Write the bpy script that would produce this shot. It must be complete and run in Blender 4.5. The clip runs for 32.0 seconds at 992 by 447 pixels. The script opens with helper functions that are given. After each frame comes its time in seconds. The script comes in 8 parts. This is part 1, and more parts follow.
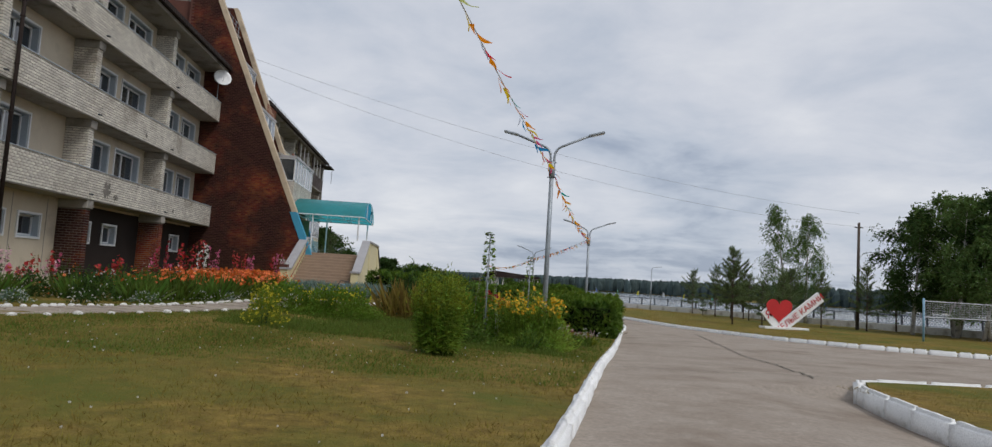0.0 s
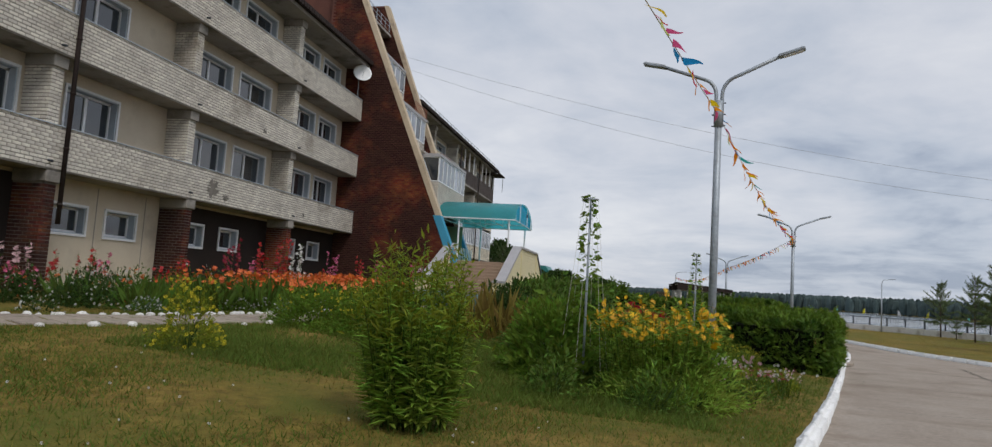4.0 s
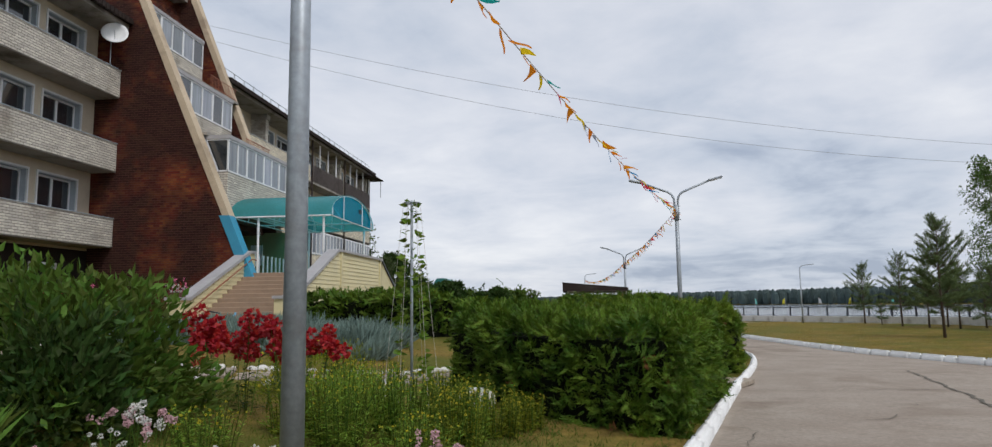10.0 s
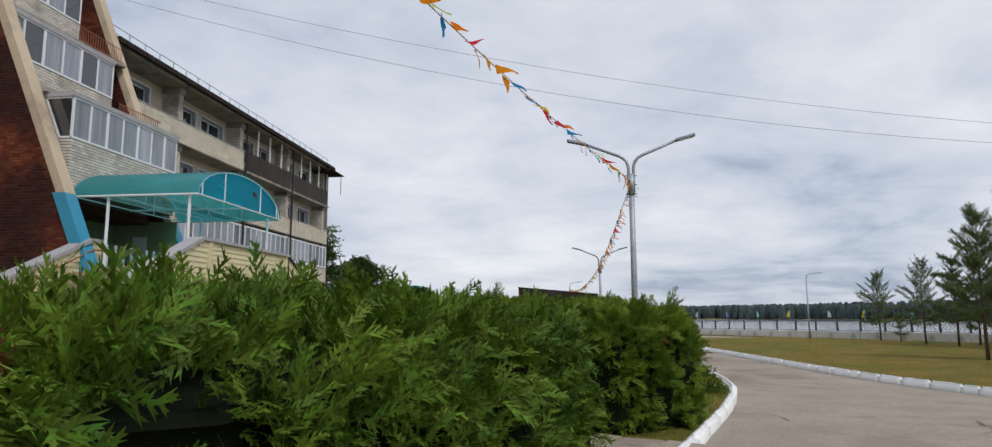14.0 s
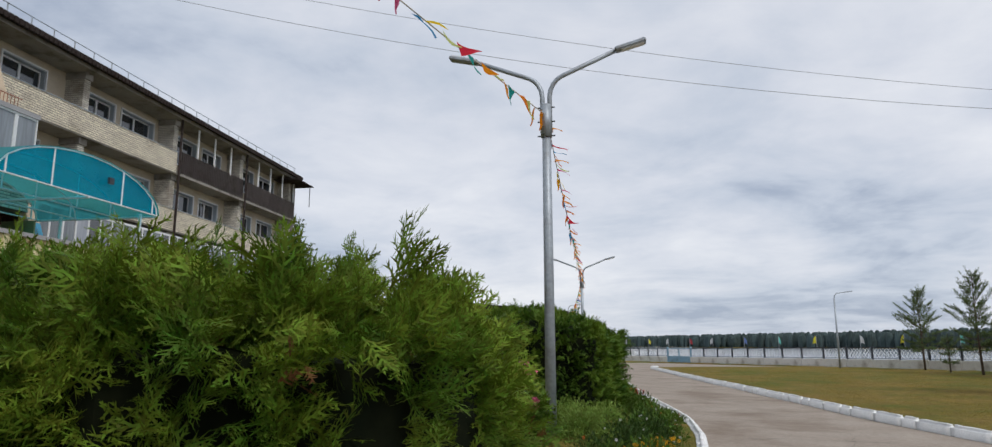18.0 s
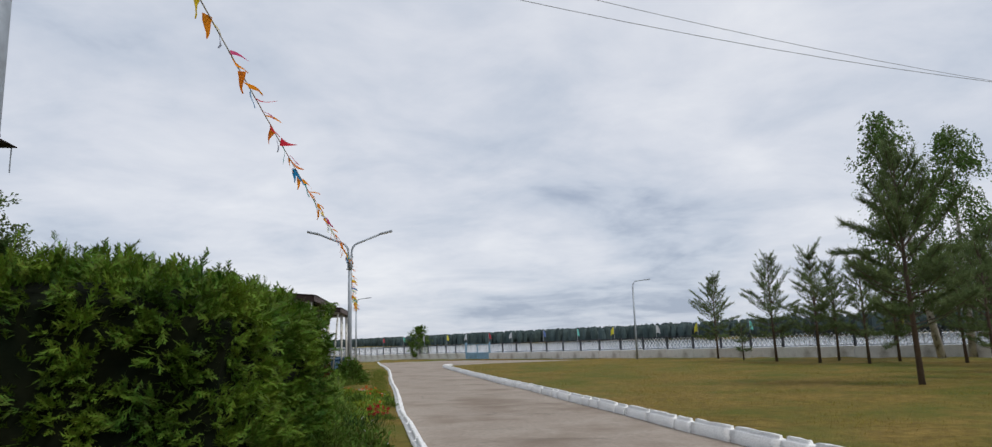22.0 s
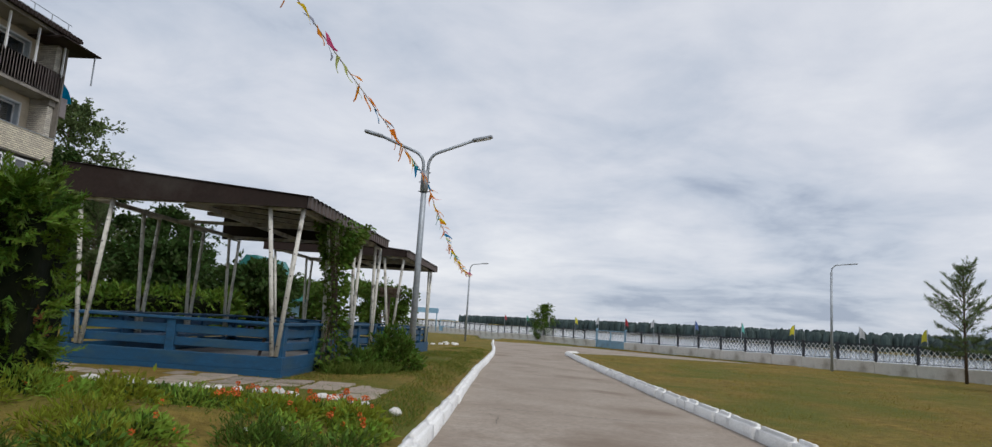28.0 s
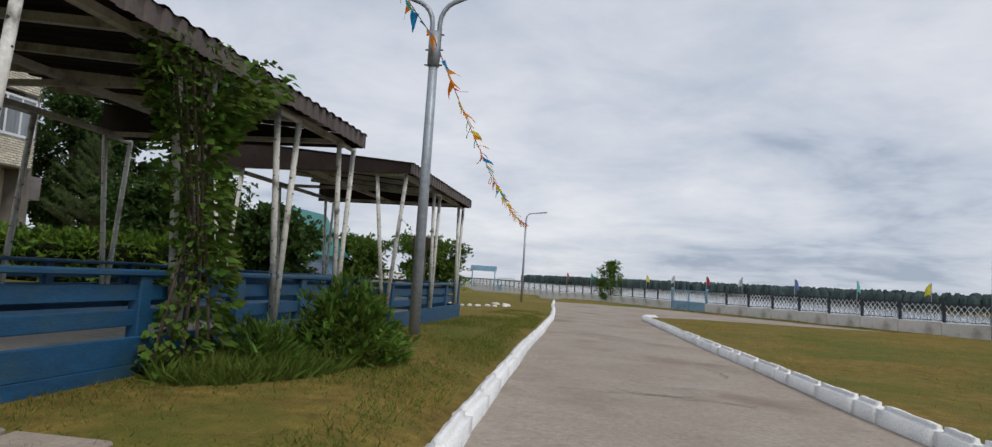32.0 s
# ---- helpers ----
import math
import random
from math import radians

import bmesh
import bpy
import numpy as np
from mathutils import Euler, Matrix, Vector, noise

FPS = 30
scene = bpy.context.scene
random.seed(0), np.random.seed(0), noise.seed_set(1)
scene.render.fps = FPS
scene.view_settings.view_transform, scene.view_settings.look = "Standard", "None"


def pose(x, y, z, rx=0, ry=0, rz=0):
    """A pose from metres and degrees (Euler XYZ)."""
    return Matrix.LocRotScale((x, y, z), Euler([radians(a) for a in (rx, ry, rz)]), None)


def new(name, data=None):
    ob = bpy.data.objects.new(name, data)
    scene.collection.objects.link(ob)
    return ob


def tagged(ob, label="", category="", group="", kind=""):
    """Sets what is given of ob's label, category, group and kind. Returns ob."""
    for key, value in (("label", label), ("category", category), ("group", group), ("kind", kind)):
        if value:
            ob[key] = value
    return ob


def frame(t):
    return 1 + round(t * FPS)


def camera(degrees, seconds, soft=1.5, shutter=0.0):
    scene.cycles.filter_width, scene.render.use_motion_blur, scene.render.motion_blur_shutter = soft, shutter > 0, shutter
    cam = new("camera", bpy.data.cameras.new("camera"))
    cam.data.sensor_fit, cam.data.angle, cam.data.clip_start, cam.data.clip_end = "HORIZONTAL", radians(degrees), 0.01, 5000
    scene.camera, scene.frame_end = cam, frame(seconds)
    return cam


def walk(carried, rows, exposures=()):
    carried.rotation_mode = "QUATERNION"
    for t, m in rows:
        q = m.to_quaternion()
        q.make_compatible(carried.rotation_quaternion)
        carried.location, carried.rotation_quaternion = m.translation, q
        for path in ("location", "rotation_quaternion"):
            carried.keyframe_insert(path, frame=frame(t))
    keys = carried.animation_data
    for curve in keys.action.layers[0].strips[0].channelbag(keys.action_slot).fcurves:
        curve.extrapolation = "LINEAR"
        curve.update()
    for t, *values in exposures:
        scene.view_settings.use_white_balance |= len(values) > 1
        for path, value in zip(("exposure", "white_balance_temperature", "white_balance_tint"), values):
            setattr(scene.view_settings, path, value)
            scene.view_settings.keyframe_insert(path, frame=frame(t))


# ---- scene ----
cam = camera(71.9, 32.0, soft=1.3)
METRES, EYE, TILT, LEAN, TURN = 52.0, 1.2, -0.65, 0.0, -4.9
ROWS = [
    (0.0, 0.0, 0.0, 0.0, -0.33, 5.41, -3.46),
    (0.5, 0.0053, 0.0149, -0.0004, 0.57, 5.84, -3.6),
    (1.0, 0.0091, 0.0323, -0.0004, 0.55, 6.16, -3.42),
    (1.5, 0.012, 0.0459, -0.0007, 0.6, 6.31, -3.47),
    (2.0, 0.0152, 0.0641, -0.0008, 0.53, 6.47, -3.42),
    (2.5, 0.0183, 0.0788, -0.0012, 0.54, 6.38, -3.33),
    (3.0, 0.0204, 0.0936, -0.0016, 1.7, 6.48, -3.34),
    (3.5, 0.0224, 0.1098, -0.0016, 8.52, 5.93, -3.84),
    (5.5, 0.0294, 0.1689, -0.0017, 27.07, 6.86, -2.11),
    (6.0, 0.0361, 0.1852, -0.0012, 24.65, 7.22, -0.84),
    (6.5, 0.0431, 0.1995, -0.0014, 21.27, 7.13, 0.38),
    (7.0, 0.0503, 0.2121, -0.0018, 18.82, 7.24, 0.88),
    (7.5, 0.0553, 0.2267, -0.0022, 14.98, 6.55, 0.91),
    (8.0, 0.0597, 0.243, -0.0023, 12.65, 6.87, 0.63),
    (8.5, 0.0623, 0.2573, -0.0027, 11.82, 6.92, 0.75),
    (9.0, 0.0657, 0.2732, -0.0028, 11.29, 7.06, 0.72),
    (9.5, 0.0685, 0.2909, -0.0029, 11.02, 7.27, 0.71),
    (10.0, 0.0709, 0.304, -0.0029, 10.96, 7.32, 0.66),
    (10.5, 0.0739, 0.3182, -0.0027, 10.91, 7.48, 0.73),
    (11.0, 0.0769, 0.3367, -0.0034, 10.92, 7.65, 0.55),
    (11.5, 0.081, 0.3521, -0.0029, 10.88, 7.81, 0.46),
    (12.0, 0.0849, 0.3684, -0.003, 10.38, 8.24, 0.42),
    (12.5, 0.0902, 0.3839, -0.0036, 9.71, 7.94, 0.32),
    (13.0, 0.0934, 0.3997, -0.0039, 9.64, 8.14, 0.32),
    (13.5, 0.0982, 0.4167, -0.004, 10.27, 8.2, 0.24),
    (15.5, 0.1117, 0.4817, -0.0072, 14.42, 9.24, -0.19),
    (16.0, 0.1161, 0.4964, -0.0068, 14.54, 9.75, -0.09),
    (16.5, 0.1209, 0.5118, -0.0067, 13.77, 10.12, -0.03),
    (17.0, 0.1257, 0.5268, -0.0071, 13.74, 10.3, 0.19),
    (17.5, 0.1286, 0.5432, -0.0073, 13.5, 10.59, 0.09),
    (18.0, 0.1311, 0.5592, -0.0075, 13.31, 10.66, 0.05),
    (18.5, 0.1325, 0.574, -0.008, 11.46, 10.78, 0.26),
    (19.0, 0.1342, 0.5887, -0.0088, 10.63, 10.92, 0.46),
    (19.5, 0.136, 0.6066, -0.0092, 7.69, 10.69, 1.0),
    (20.0, 0.1374, 0.6224, -0.0097, 5.5, 11.2, 0.94),
    (20.5, 0.1386, 0.6357, -0.0099, 4.56, 11.14, 1.04),
    (21.0, 0.1415, 0.654, -0.0099, 3.23, 11.21, 0.86),
    (21.5, 0.1433, 0.6696, -0.0088, 1.02, 10.98, 1.31),
    (22.0, 0.1454, 0.6838, -0.009, -2.41, 10.35, 1.85),
    (22.5, 0.1466, 0.6973, -0.0086, -4.92, 9.26, 1.42),
    (23.0, 0.1476, 0.7114, -0.0088, -8.29, 8.61, 1.63),
    (23.5, 0.1489, 0.7277, -0.009, -9.43, 9.14, 0.99),
    (24.0, 0.1496, 0.7406, -0.0097, -9.86, 9.55, 0.82),
    (24.5, 0.1495, 0.7574, -0.0101, -6.71, 9.0, -0.28),
    (26.5, 0.1493, 0.8208, -0.0112, -0.78, 8.4, -1.52),
    (27.0, 0.1483, 0.8368, -0.0112, 2.04, 8.52, -1.3),
    (27.5, 0.1473, 0.8487, -0.0108, 4.83, 8.67, -2.09),
    (28.0, 0.1455, 0.8644, -0.011, 8.36, 8.88, -3.73),
    (28.5, 0.143, 0.8786, -0.011, 9.9, 7.34, -4.43),
    (29.0, 0.141, 0.8926, -0.0112, 12.68, 5.95, -4.45),
    (29.5, 0.1381, 0.9079, -0.0111, 13.79, 5.66, -4.4),
    (30.0, 0.1372, 0.9204, -0.0113, 14.3, 5.46, -4.38),
    (30.5, 0.1353, 0.9358, -0.0116, 14.21, 5.15, -4.31),
    (31.0, 0.1339, 0.9512, -0.0116, 14.06, 5.01, -4.25),
    (31.5, 0.1321, 0.9645, -0.0114, 13.92, 5.24, -4.02),
    (32.0, 0.1304, 0.9798, -0.0114, 13.56, 5.2, -3.84),
]
walk(cam, [(t, pose(0, 0, EYE, TILT, LEAN, TURN) @ pose(METRES * x, METRES * y, METRES * z, 90 + pitch, roll, yaw)) for t, x, y, z, yaw, pitch, roll in ROWS],
     exposures=((0.0, -0.12), (4.0, -0.10), (9.0, 0.06), (20.5, 0.05), (22.5, 0.0), (24.0, -0.13), (26.5, -0.06), (28.0, 0.0), (30.0, 0.02), (32.0, -0.04)))

# ---- world and sun: a bright overcast day ----
SUN_ELEV, SUN_ROT = radians(50), radians(140)
world = bpy.data.worlds.new("overcast_sky")
scene.world = world
world.use_nodes = True
wn, wl = world.node_tree.nodes, world.node_tree.links
wn.clear()


def wnode(kind, **kw):
    n = wn.new(kind)
    for k, v in kw.items():
        n.inputs[k].default_value = v
    return n


w_out, w_bg = wn.new("ShaderNodeOutputWorld"), wn.new("ShaderNodeBackground")
w_sky = wn.new("ShaderNodeTexSky")
w_sky.sky_type, w_sky.sun_disc = "NISHITA", False
w_sky.sun_elevation, w_sky.sun_rotation = SUN_ELEV, SUN_ROT
w_tc = wn.new("ShaderNodeTexCoord")
w_sep = wn.new("ShaderNodeSeparateXYZ")
wl.new(w_tc.outputs["Generated"], w_sep.inputs[0])


def wmath(op, a, b=None):
    n = wn.new("ShaderNodeMath")
    n.operation = op
    for i, v in enumerate((a, b)):
        if v is None:
            continue
        if isinstance(v, (int, float)):
            n.inputs[i].default_value = v
        else:
            wl.new(v, n.inputs[i])
    return n.outputs[0]


# the cloud deck is a flat layer high up: project the view onto it so that clouds flatten towards the horizon
w_h = wmath("ADD", wmath("MAXIMUM", w_sep.outputs[2], 0.0), 0.16)
w_u, w_v = wmath("DIVIDE", w_sep.outputs[0], w_h), wmath("DIVIDE", w_sep.outputs[1], w_h)
w_comb = wn.new("ShaderNodeCombineXYZ")
wl.new(w_u, w_comb.inputs[0]), wl.new(w_v, w_comb.inputs[1])


def wnoise(scale, detail, rough, off, dist=0.0):
    mp = wn.new("ShaderNodeMapping")
    mp.inputs["Location"].default_value = off
    wl.new(w_comb.outputs[0], mp.inputs["Vector"])
    n = wnode("ShaderNodeTexNoise", Scale=scale, Detail=detail, Roughness=rough, Distortion=dist)
    wl.new(mp.outputs[0], n.inputs["Vector"])
    return n.outputs["Fac"]


def wramp(fac, stops):
    r = wn.new("ShaderNodeValToRGB")
    while len(r.color_ramp.elements) < len(stops):
        r.color_ramp.elements.new(0.5)
    for e, (p, c) in zip(r.color_ramp.elements, stops):
        e.position, e.color = p, (*c, 1)
    wl.new(fac, r.inputs[0])
    return r.outputs[0]


w_big = wnoise(0.55, 5, 0.55, (3.1, 1.7, 0.0), 0.4)
w_mid = wnoise(1.9, 7, 0.6, (7.3, 2.2, 1.0), 0.3)
w_fac = wmath("ADD", wmath("MULTIPLY", w_big, 0.62), wmath("MULTIPLY", w_mid, 0.38))
w_cloud = wramp(w_fac, [(0.36, (0.34, 0.395, 0.50)), (0.44, (0.50, 0.55, 0.64)), (0.53, (0.62, 0.65, 0.72)), (0.66, (0.76, 0.775, 0.815))])
w_mix = wn.new("ShaderNodeMix")
w_mix.data_type = "RGBA"
w_mix.inputs[0].default_value = 0.93
w_skys = wn.new("ShaderNodeVectorMath")
w_skys.operation = "SCALE"
w_skys.inputs["Scale"].default_value = 0.10
wl.new(w_sky.outputs[0], w_skys.inputs[0])
wl.new(w_skys.outputs[0], w_mix.inputs[6]), wl.new(w_cloud, w_mix.inputs[7])
wl.new(w_mix.outputs[2], w_bg.inputs[0])
w_bg.inputs[1].default_value = 1.09
wl.new(w_bg.outputs[0], w_out.inputs[0])

sun = new("sun", bpy.data.lights.new("sun", "SUN"))
sun.data.energy, sun.data.angle, sun.data.color = 1.7, radians(20), (1.0, 0.96, 0.91)
sun.rotation_euler = (radians(90) - SUN_ELEV, 0, radians(180) - SUN_ROT)

# ---- materials ----


def surface(name, c1, c2, scale=3.0, rough=0.8, metal=0.0, fine=40.0, bump=0.3, stain=None, stain_scale=0.7, stain_amt=0.5,
            island=0.0, random_ob=0.0, translucent=0.0, stretch=(1, 1, 1), bump_dist=0.01, spec=0.5, mid=0.0, mid_scale=6.0):
    """A procedural surface: two base colours mixed by noise, a fine grain, stains, relief and an optional change from piece to piece."""
    m = bpy.data.materials.new(name)
    m.use_nodes = True
    nt = m.node_tree
    nd, lk = nt.nodes, nt.links
    bs = nd["Principled BSDF"]
    tc = nd.new("ShaderNodeTexCoord")
    mp = nd.new("ShaderNodeMapping")
    mp.inputs["Scale"].default_value = stretch
    lk.new(tc.outputs["Object"], mp.inputs[0])

    def noise_tex(s, d=4, r=0.6):
        n = nd.new("ShaderNodeTexNoise")
        n.inputs["Scale"].default_value, n.inputs["Detail"].default_value, n.inputs["Roughness"].default_value = s, d, r
        lk.new(mp.outputs[0], n.inputs["Vector"])
        return n.outputs["Fac"]

    def mix(fac, a, b, blend="MIX"):
        n = nd.new("ShaderNodeMix")
        n.data_type, n.blend_type = "RGBA", blend
        for sock, v in ((0, fac), (6, a), (7, b)):
            if isinstance(v, (int, float)):
                n.inputs[sock].default_value = v
            elif isinstance(v, tuple):
                n.inputs[sock].default_value = (*v, 1)
            else:
                lk.new(v, n.inputs[sock])
        return n.outputs[2]

    def ramp(fac, lo, hi):
        n = nd.new("ShaderNodeMapRange")
        n.inputs["From Min"].default_value, n.inputs["From Max"].default_value = lo, hi
        lk.new(fac, n.inputs[0])
        return n.outputs[0]

    col = mix(ramp(noise_tex(scale), 0.35, 0.65), c1, c2)
    g = noise_tex(fine, 3)
    col = mix(0.35, col, mix(ramp(g, 0.3, 0.7), (0.55, 0.55, 0.55), (1.35, 1.35, 1.35)), "MULTIPLY")
    if mid:
        col = mix(1.0, col, mix(ramp(noise_tex(mid_scale, 5, 0.7), 0.3, 0.7), (1 - mid,) * 3, (1 + mid * 0.7,) * 3), "MULTIPLY")
    if stain:
        col = mix(ramp(noise_tex(stain_scale, 6, 0.65), 0.62 - 0.2 * stain_amt, 0.8 - 0.2 * stain_amt), col, stain)
    var = None
    if island:
        ge = nd.new("ShaderNodeNewGeometry")
        var, amt = ge.outputs["Random Per Island"], island
    if random_ob:
        oi = nd.new("ShaderNodeObjectInfo")
        var, amt = oi.outputs["Random"], random_ob
    if var is not None:
        n = nd.new("ShaderNodeMapRange")
        n.inputs["To Min"].default_value, n.inputs["To Max"].default_value = 1 - amt, 1 + amt
        lk.new(var, n.inputs[0])
        hs = nd.new("ShaderNodeHueSaturation")
        lk.new(n.outputs[0], hs.inputs["Value"])
        h2 = nd.new("ShaderNodeMapRange")
        h2.inputs["To Min"].default_value, h2.inputs["To Max"].default_value = 0.5 - amt * 0.06, 0.5 + amt * 0.06
        lk.new(var, h2.inputs[0])
        lk.new(h2.outputs[0], hs.inputs["Hue"])
        lk.new(col, hs.inputs["Color"])
        col = hs.outputs[0]
    lk.new(col, bs.inputs["Base Color"])
    bs.inputs["Roughness"].default_value, bs.inputs["Metallic"].default_value = rough, metal
    bs.inputs["Specular IOR Level"].default_value = spec
    if bump:
        b = nd.new("ShaderNodeBump")
        b.inputs["Strength"].default_value, b.inputs["Distance"].default_value = bump, bump_dist
        lk.new(g, b.inputs["Height"])
        lk.new(b.outputs[0], bs.inputs["Normal"])
    if translucent:
        tr = nd.new("ShaderNodeBsdfTranslucent")
        lk.new(col, tr.inputs[0])
        ms = nd.new("ShaderNodeMixShader")
        ms.inputs[0].default_value = translucent
        lk.new(bs.outputs[0], ms.inputs[1]), lk.new(tr.outputs[0], ms.inputs[2])
        lk.new(ms.outputs[0], nd["Material Output"].inputs[0])
    return m


def leaf(name, c1, c2, amt=0.35, tr=0.3, rough=0.62):
    return surface(name, c1, c2, scale=2.2, rough=rough, fine=14, bump=0, island=amt, translucent=tr, spec=0.18)


M_LAWN = surface("lawn_soil_and_turf", (0.182, 0.136, 0.030), (0.245, 0.168, 0.046), 0.5, 0.95, fine=38, bump=1.0, stain=(0.112, 0.120, 0.022), stain_scale=0.40, stain_amt=0.92, bump_dist=0.035, mid=0.48, mid_scale=5.0, spec=0.12)
M_ROAD = surface("worn_concrete_road", (0.300, 0.250, 0.205), (0.350, 0.300, 0.250), 0.9, 0.93, fine=55, bump=0.9, stain=(0.215, 0.170, 0.132), stain_scale=0.55, stain_amt=0.65, bump_dist=0.008, mid=0.22, mid_scale=16.0, spec=0.22)
M_CRACK = surface("dark_road_crack", (0.10, 0.09, 0.07), (0.16, 0.14, 0.11), 4, 0.95)
M_KERB = surface("whitewashed_kerb", (0.80, 0.80, 0.79), (0.70, 0.70, 0.69), 3, 0.85, fine=45, bump=0.5, stain=(0.40, 0.38, 0.34), stain_scale=2.2, stain_amt=0.35, random_ob=0.07)
M_SLAB = surface("grey_paving_slab", (0.275, 0.225, 0.180), (0.335, 0.280, 0.228), 2, 0.92, fine=50, bump=0.5, random_ob=0.12, stain=(0.16, 0.15, 0.095), stain_scale=2.0, stain_amt=0.5, mid=0.2)
M_WBRICK = surface("white_silicate_brick", (0.66, 0.62, 0.545), (0.54, 0.505, 0.44), 1.2, 0.9, fine=30, bump=0.4, stain=(0.29, 0.25, 0.20), stain_scale=0.55, stain_amt=0.45, island=0.16)
M_WBRICK_ONE = surface("white_silicate_brick_single", (0.66, 0.62, 0.545), (0.54, 0.505, 0.44), 1.2, 0.9, fine=30, bump=0.4, stain=(0.29, 0.25, 0.20), stain_scale=0.55, stain_amt=0.45, random_ob=0.16)
M_YBRICK = surface("pale_yellow_silicate_brick", (0.78, 0.71, 0.57), (0.68, 0.62, 0.49), 1.2, 0.9, fine=30, bump=0.4, stain=(0.42, 0.36, 0.27), stain_scale=0.55, stain_amt=0.35, island=0.14)
M_MORTAR = surface("grey_mortar", (0.21, 0.19, 0.165), (0.15, 0.138, 0.12), 2, 0.95, fine=60, bump=0.4)
M_RBRICK = surface("red_brick", (0.235, 0.054, 0.022), (0.175, 0.042, 0.020), 0.9, 0.92, fine=25, bump=0.4, stain=(0.040, 0.015, 0.011), stain_scale=0.30, stain_amt=1.25, island=0.28, spec=0.25)
M_RMORTAR = surface("dark_red_mortar", (0.12, 0.045, 0.03), (0.09, 0.035, 0.025), 1.5, 0.95)
M_CONC = surface("grey_concrete", (0.34, 0.315, 0.28), (0.26, 0.24, 0.215), 0.8, 0.92, fine=35, bump=0.35, stain=(0.12, 0.105, 0.085), stain_scale=0.8, stain_amt=0.55)
M_RENDER = surface("beige_wall_panel", (0.60, 0.52, 0.40), (0.53, 0.45, 0.34), 0.8, 0.85, fine=50, bump=0.2, stain=(0.40, 0.34, 0.26), stain_scale=0.6, stain_amt=0.4)
# Brown taken darker to put the deep recess's shade into the colour.
M_SHADEDBROWN = surface("shaded_brown", (0.030, 0.022, 0.019), (0.022, 0.017, 0.015), 0.8, 0.9, fine=50, bump=0.2, spec=0.2)
M_CREAM = surface("cream_plaster_trim", (0.56, 0.45, 0.32), (0.48, 0.38, 0.27), 0.9, 0.85, fine=40, bump=0.3, stain=(0.32, 0.25, 0.18), stain_scale=1.0, stain_amt=0.45)
M_SIDING = surface("pale_yellow_siding", (0.70, 0.62, 0.37), (0.66, 0.58, 0.34), 0.6, 0.6, fine=50, bump=0.1, stain=(0.55, 0.50, 0.34), stain_scale=0.9, stain_amt=0.3)
M_PVC = surface("white_window_plastic", (0.78, 0.79, 0.80), (0.72, 0.73, 0.74), 1, 0.4, fine=30, bump=0.05)
M_BLUEFRAME = surface("blue_grey_reveal", (0.44, 0.49, 0.54), (0.38, 0.43, 0.48), 1, 0.6, fine=30, bump=0.05)
# Near-black fill colour stands in for the darkness of unlit rooms.
M_ROOMSHADE = surface("unlit_room_fill", (0.030, 0.032, 0.034), (0.045, 0.045, 0.045), 0.6, 0.9, bump=0)
M_ROOF = surface("dark_brown_roof_sheet", (0.034, 0.023, 0.020), (0.026, 0.018, 0.016), 1, 0.8, fine=20, bump=0.2, stain=(0.05, 0.042, 0.037), stain_scale=1.1, spec=0.2)
M_ROOFEDGE = surface("brown_ribbed_sheet", (0.125, 0.10, 0.092), (0.10, 0.08, 0.074), 0.7, 0.6, fine=30, bump=0.1, stain=(0.07, 0.055, 0.05), stain_scale=1.4, spec=0.3)
M_BROWNMETAL = surface("brown_profiled_metal", (0.30, 0.262, 0.258), (0.255, 0.222, 0.218), 0.7, 0.6, fine=30, bump=0.1, stain=(0.19, 0.163, 0.158), stain_scale=1.4, spec=0.3)
M_STEEL = surface("grey_galvanised_steel", (0.36, 0.40, 0.44), (0.30, 0.335, 0.37), 2, 0.5, metal=0.35, fine=18, bump=0.15, stain=(0.25, 0.25, 0.25), stain_scale=2)
M_DARKMETAL = surface("dark_painted_metal", (0.03, 0.035, 0.045), (0.05, 0.055, 0.065), 2, 0.5, metal=0.2, fine=30, bump=0.1)
M_GREYBAR = surface("pale_grey_painted_bars", (0.66, 0.68, 0.70), (0.58, 0.60, 0.62), 2, 0.55, fine=30, bump=0.1)
M_WALLWHITE = surface("weathered_whitewash_wall", (0.74, 0.73, 0.69), (0.62, 0.60, 0.56), 0.6, 0.92, fine=30, bump=0.4, stain=(0.34, 0.31, 0.26), stain_scale=1.1, stain_amt=0.35)
M_BLUEWOOD = surface("blue_painted_boards", (0.008, 0.078, 0.175), (0.006, 0.056, 0.130), 1.6, 0.6, fine=25, bump=0.3, stain=(0.030, 0.085, 0.125), stain_scale=1.6, stain_amt=0.6, stretch=(1, 1, 3), mid=0.2)
M_GATEBLUE = surface("sky_blue_gate_paint", (0.24, 0.42, 0.56), (0.20, 0.36, 0.50), 1.2, 0.55, fine=25, bump=0.15, stain=(0.14, 0.22, 0.28), stain_scale=2)
M_WHITEPOST = surface("chipped_white_post_paint", (0.66, 0.65, 0.60), (0.55, 0.54, 0.49), 2.5, 0.7, fine=30, bump=0.3, stain=(0.09, 0.075, 0.06), stain_scale=4.5, stain_amt=0.45)
M_TEAL = surface("turquoise_polycarbonate", (0.012, 0.46, 0.62), (0.010, 0.40, 0.56), 0.8, 0.3, fine=20, bump=0.05, translucent=0.72)
M_TREAD = surface("brown_stair_tile", (0.33, 0.235, 0.165), (0.28, 0.20, 0.14), 2, 0.8, fine=40, bump=0.2)
M_COPING = surface("grey_tile_coping", (0.40, 0.39, 0.40), (0.34, 0.33, 0.34), 2, 0.7, fine=40, bump=0.2)
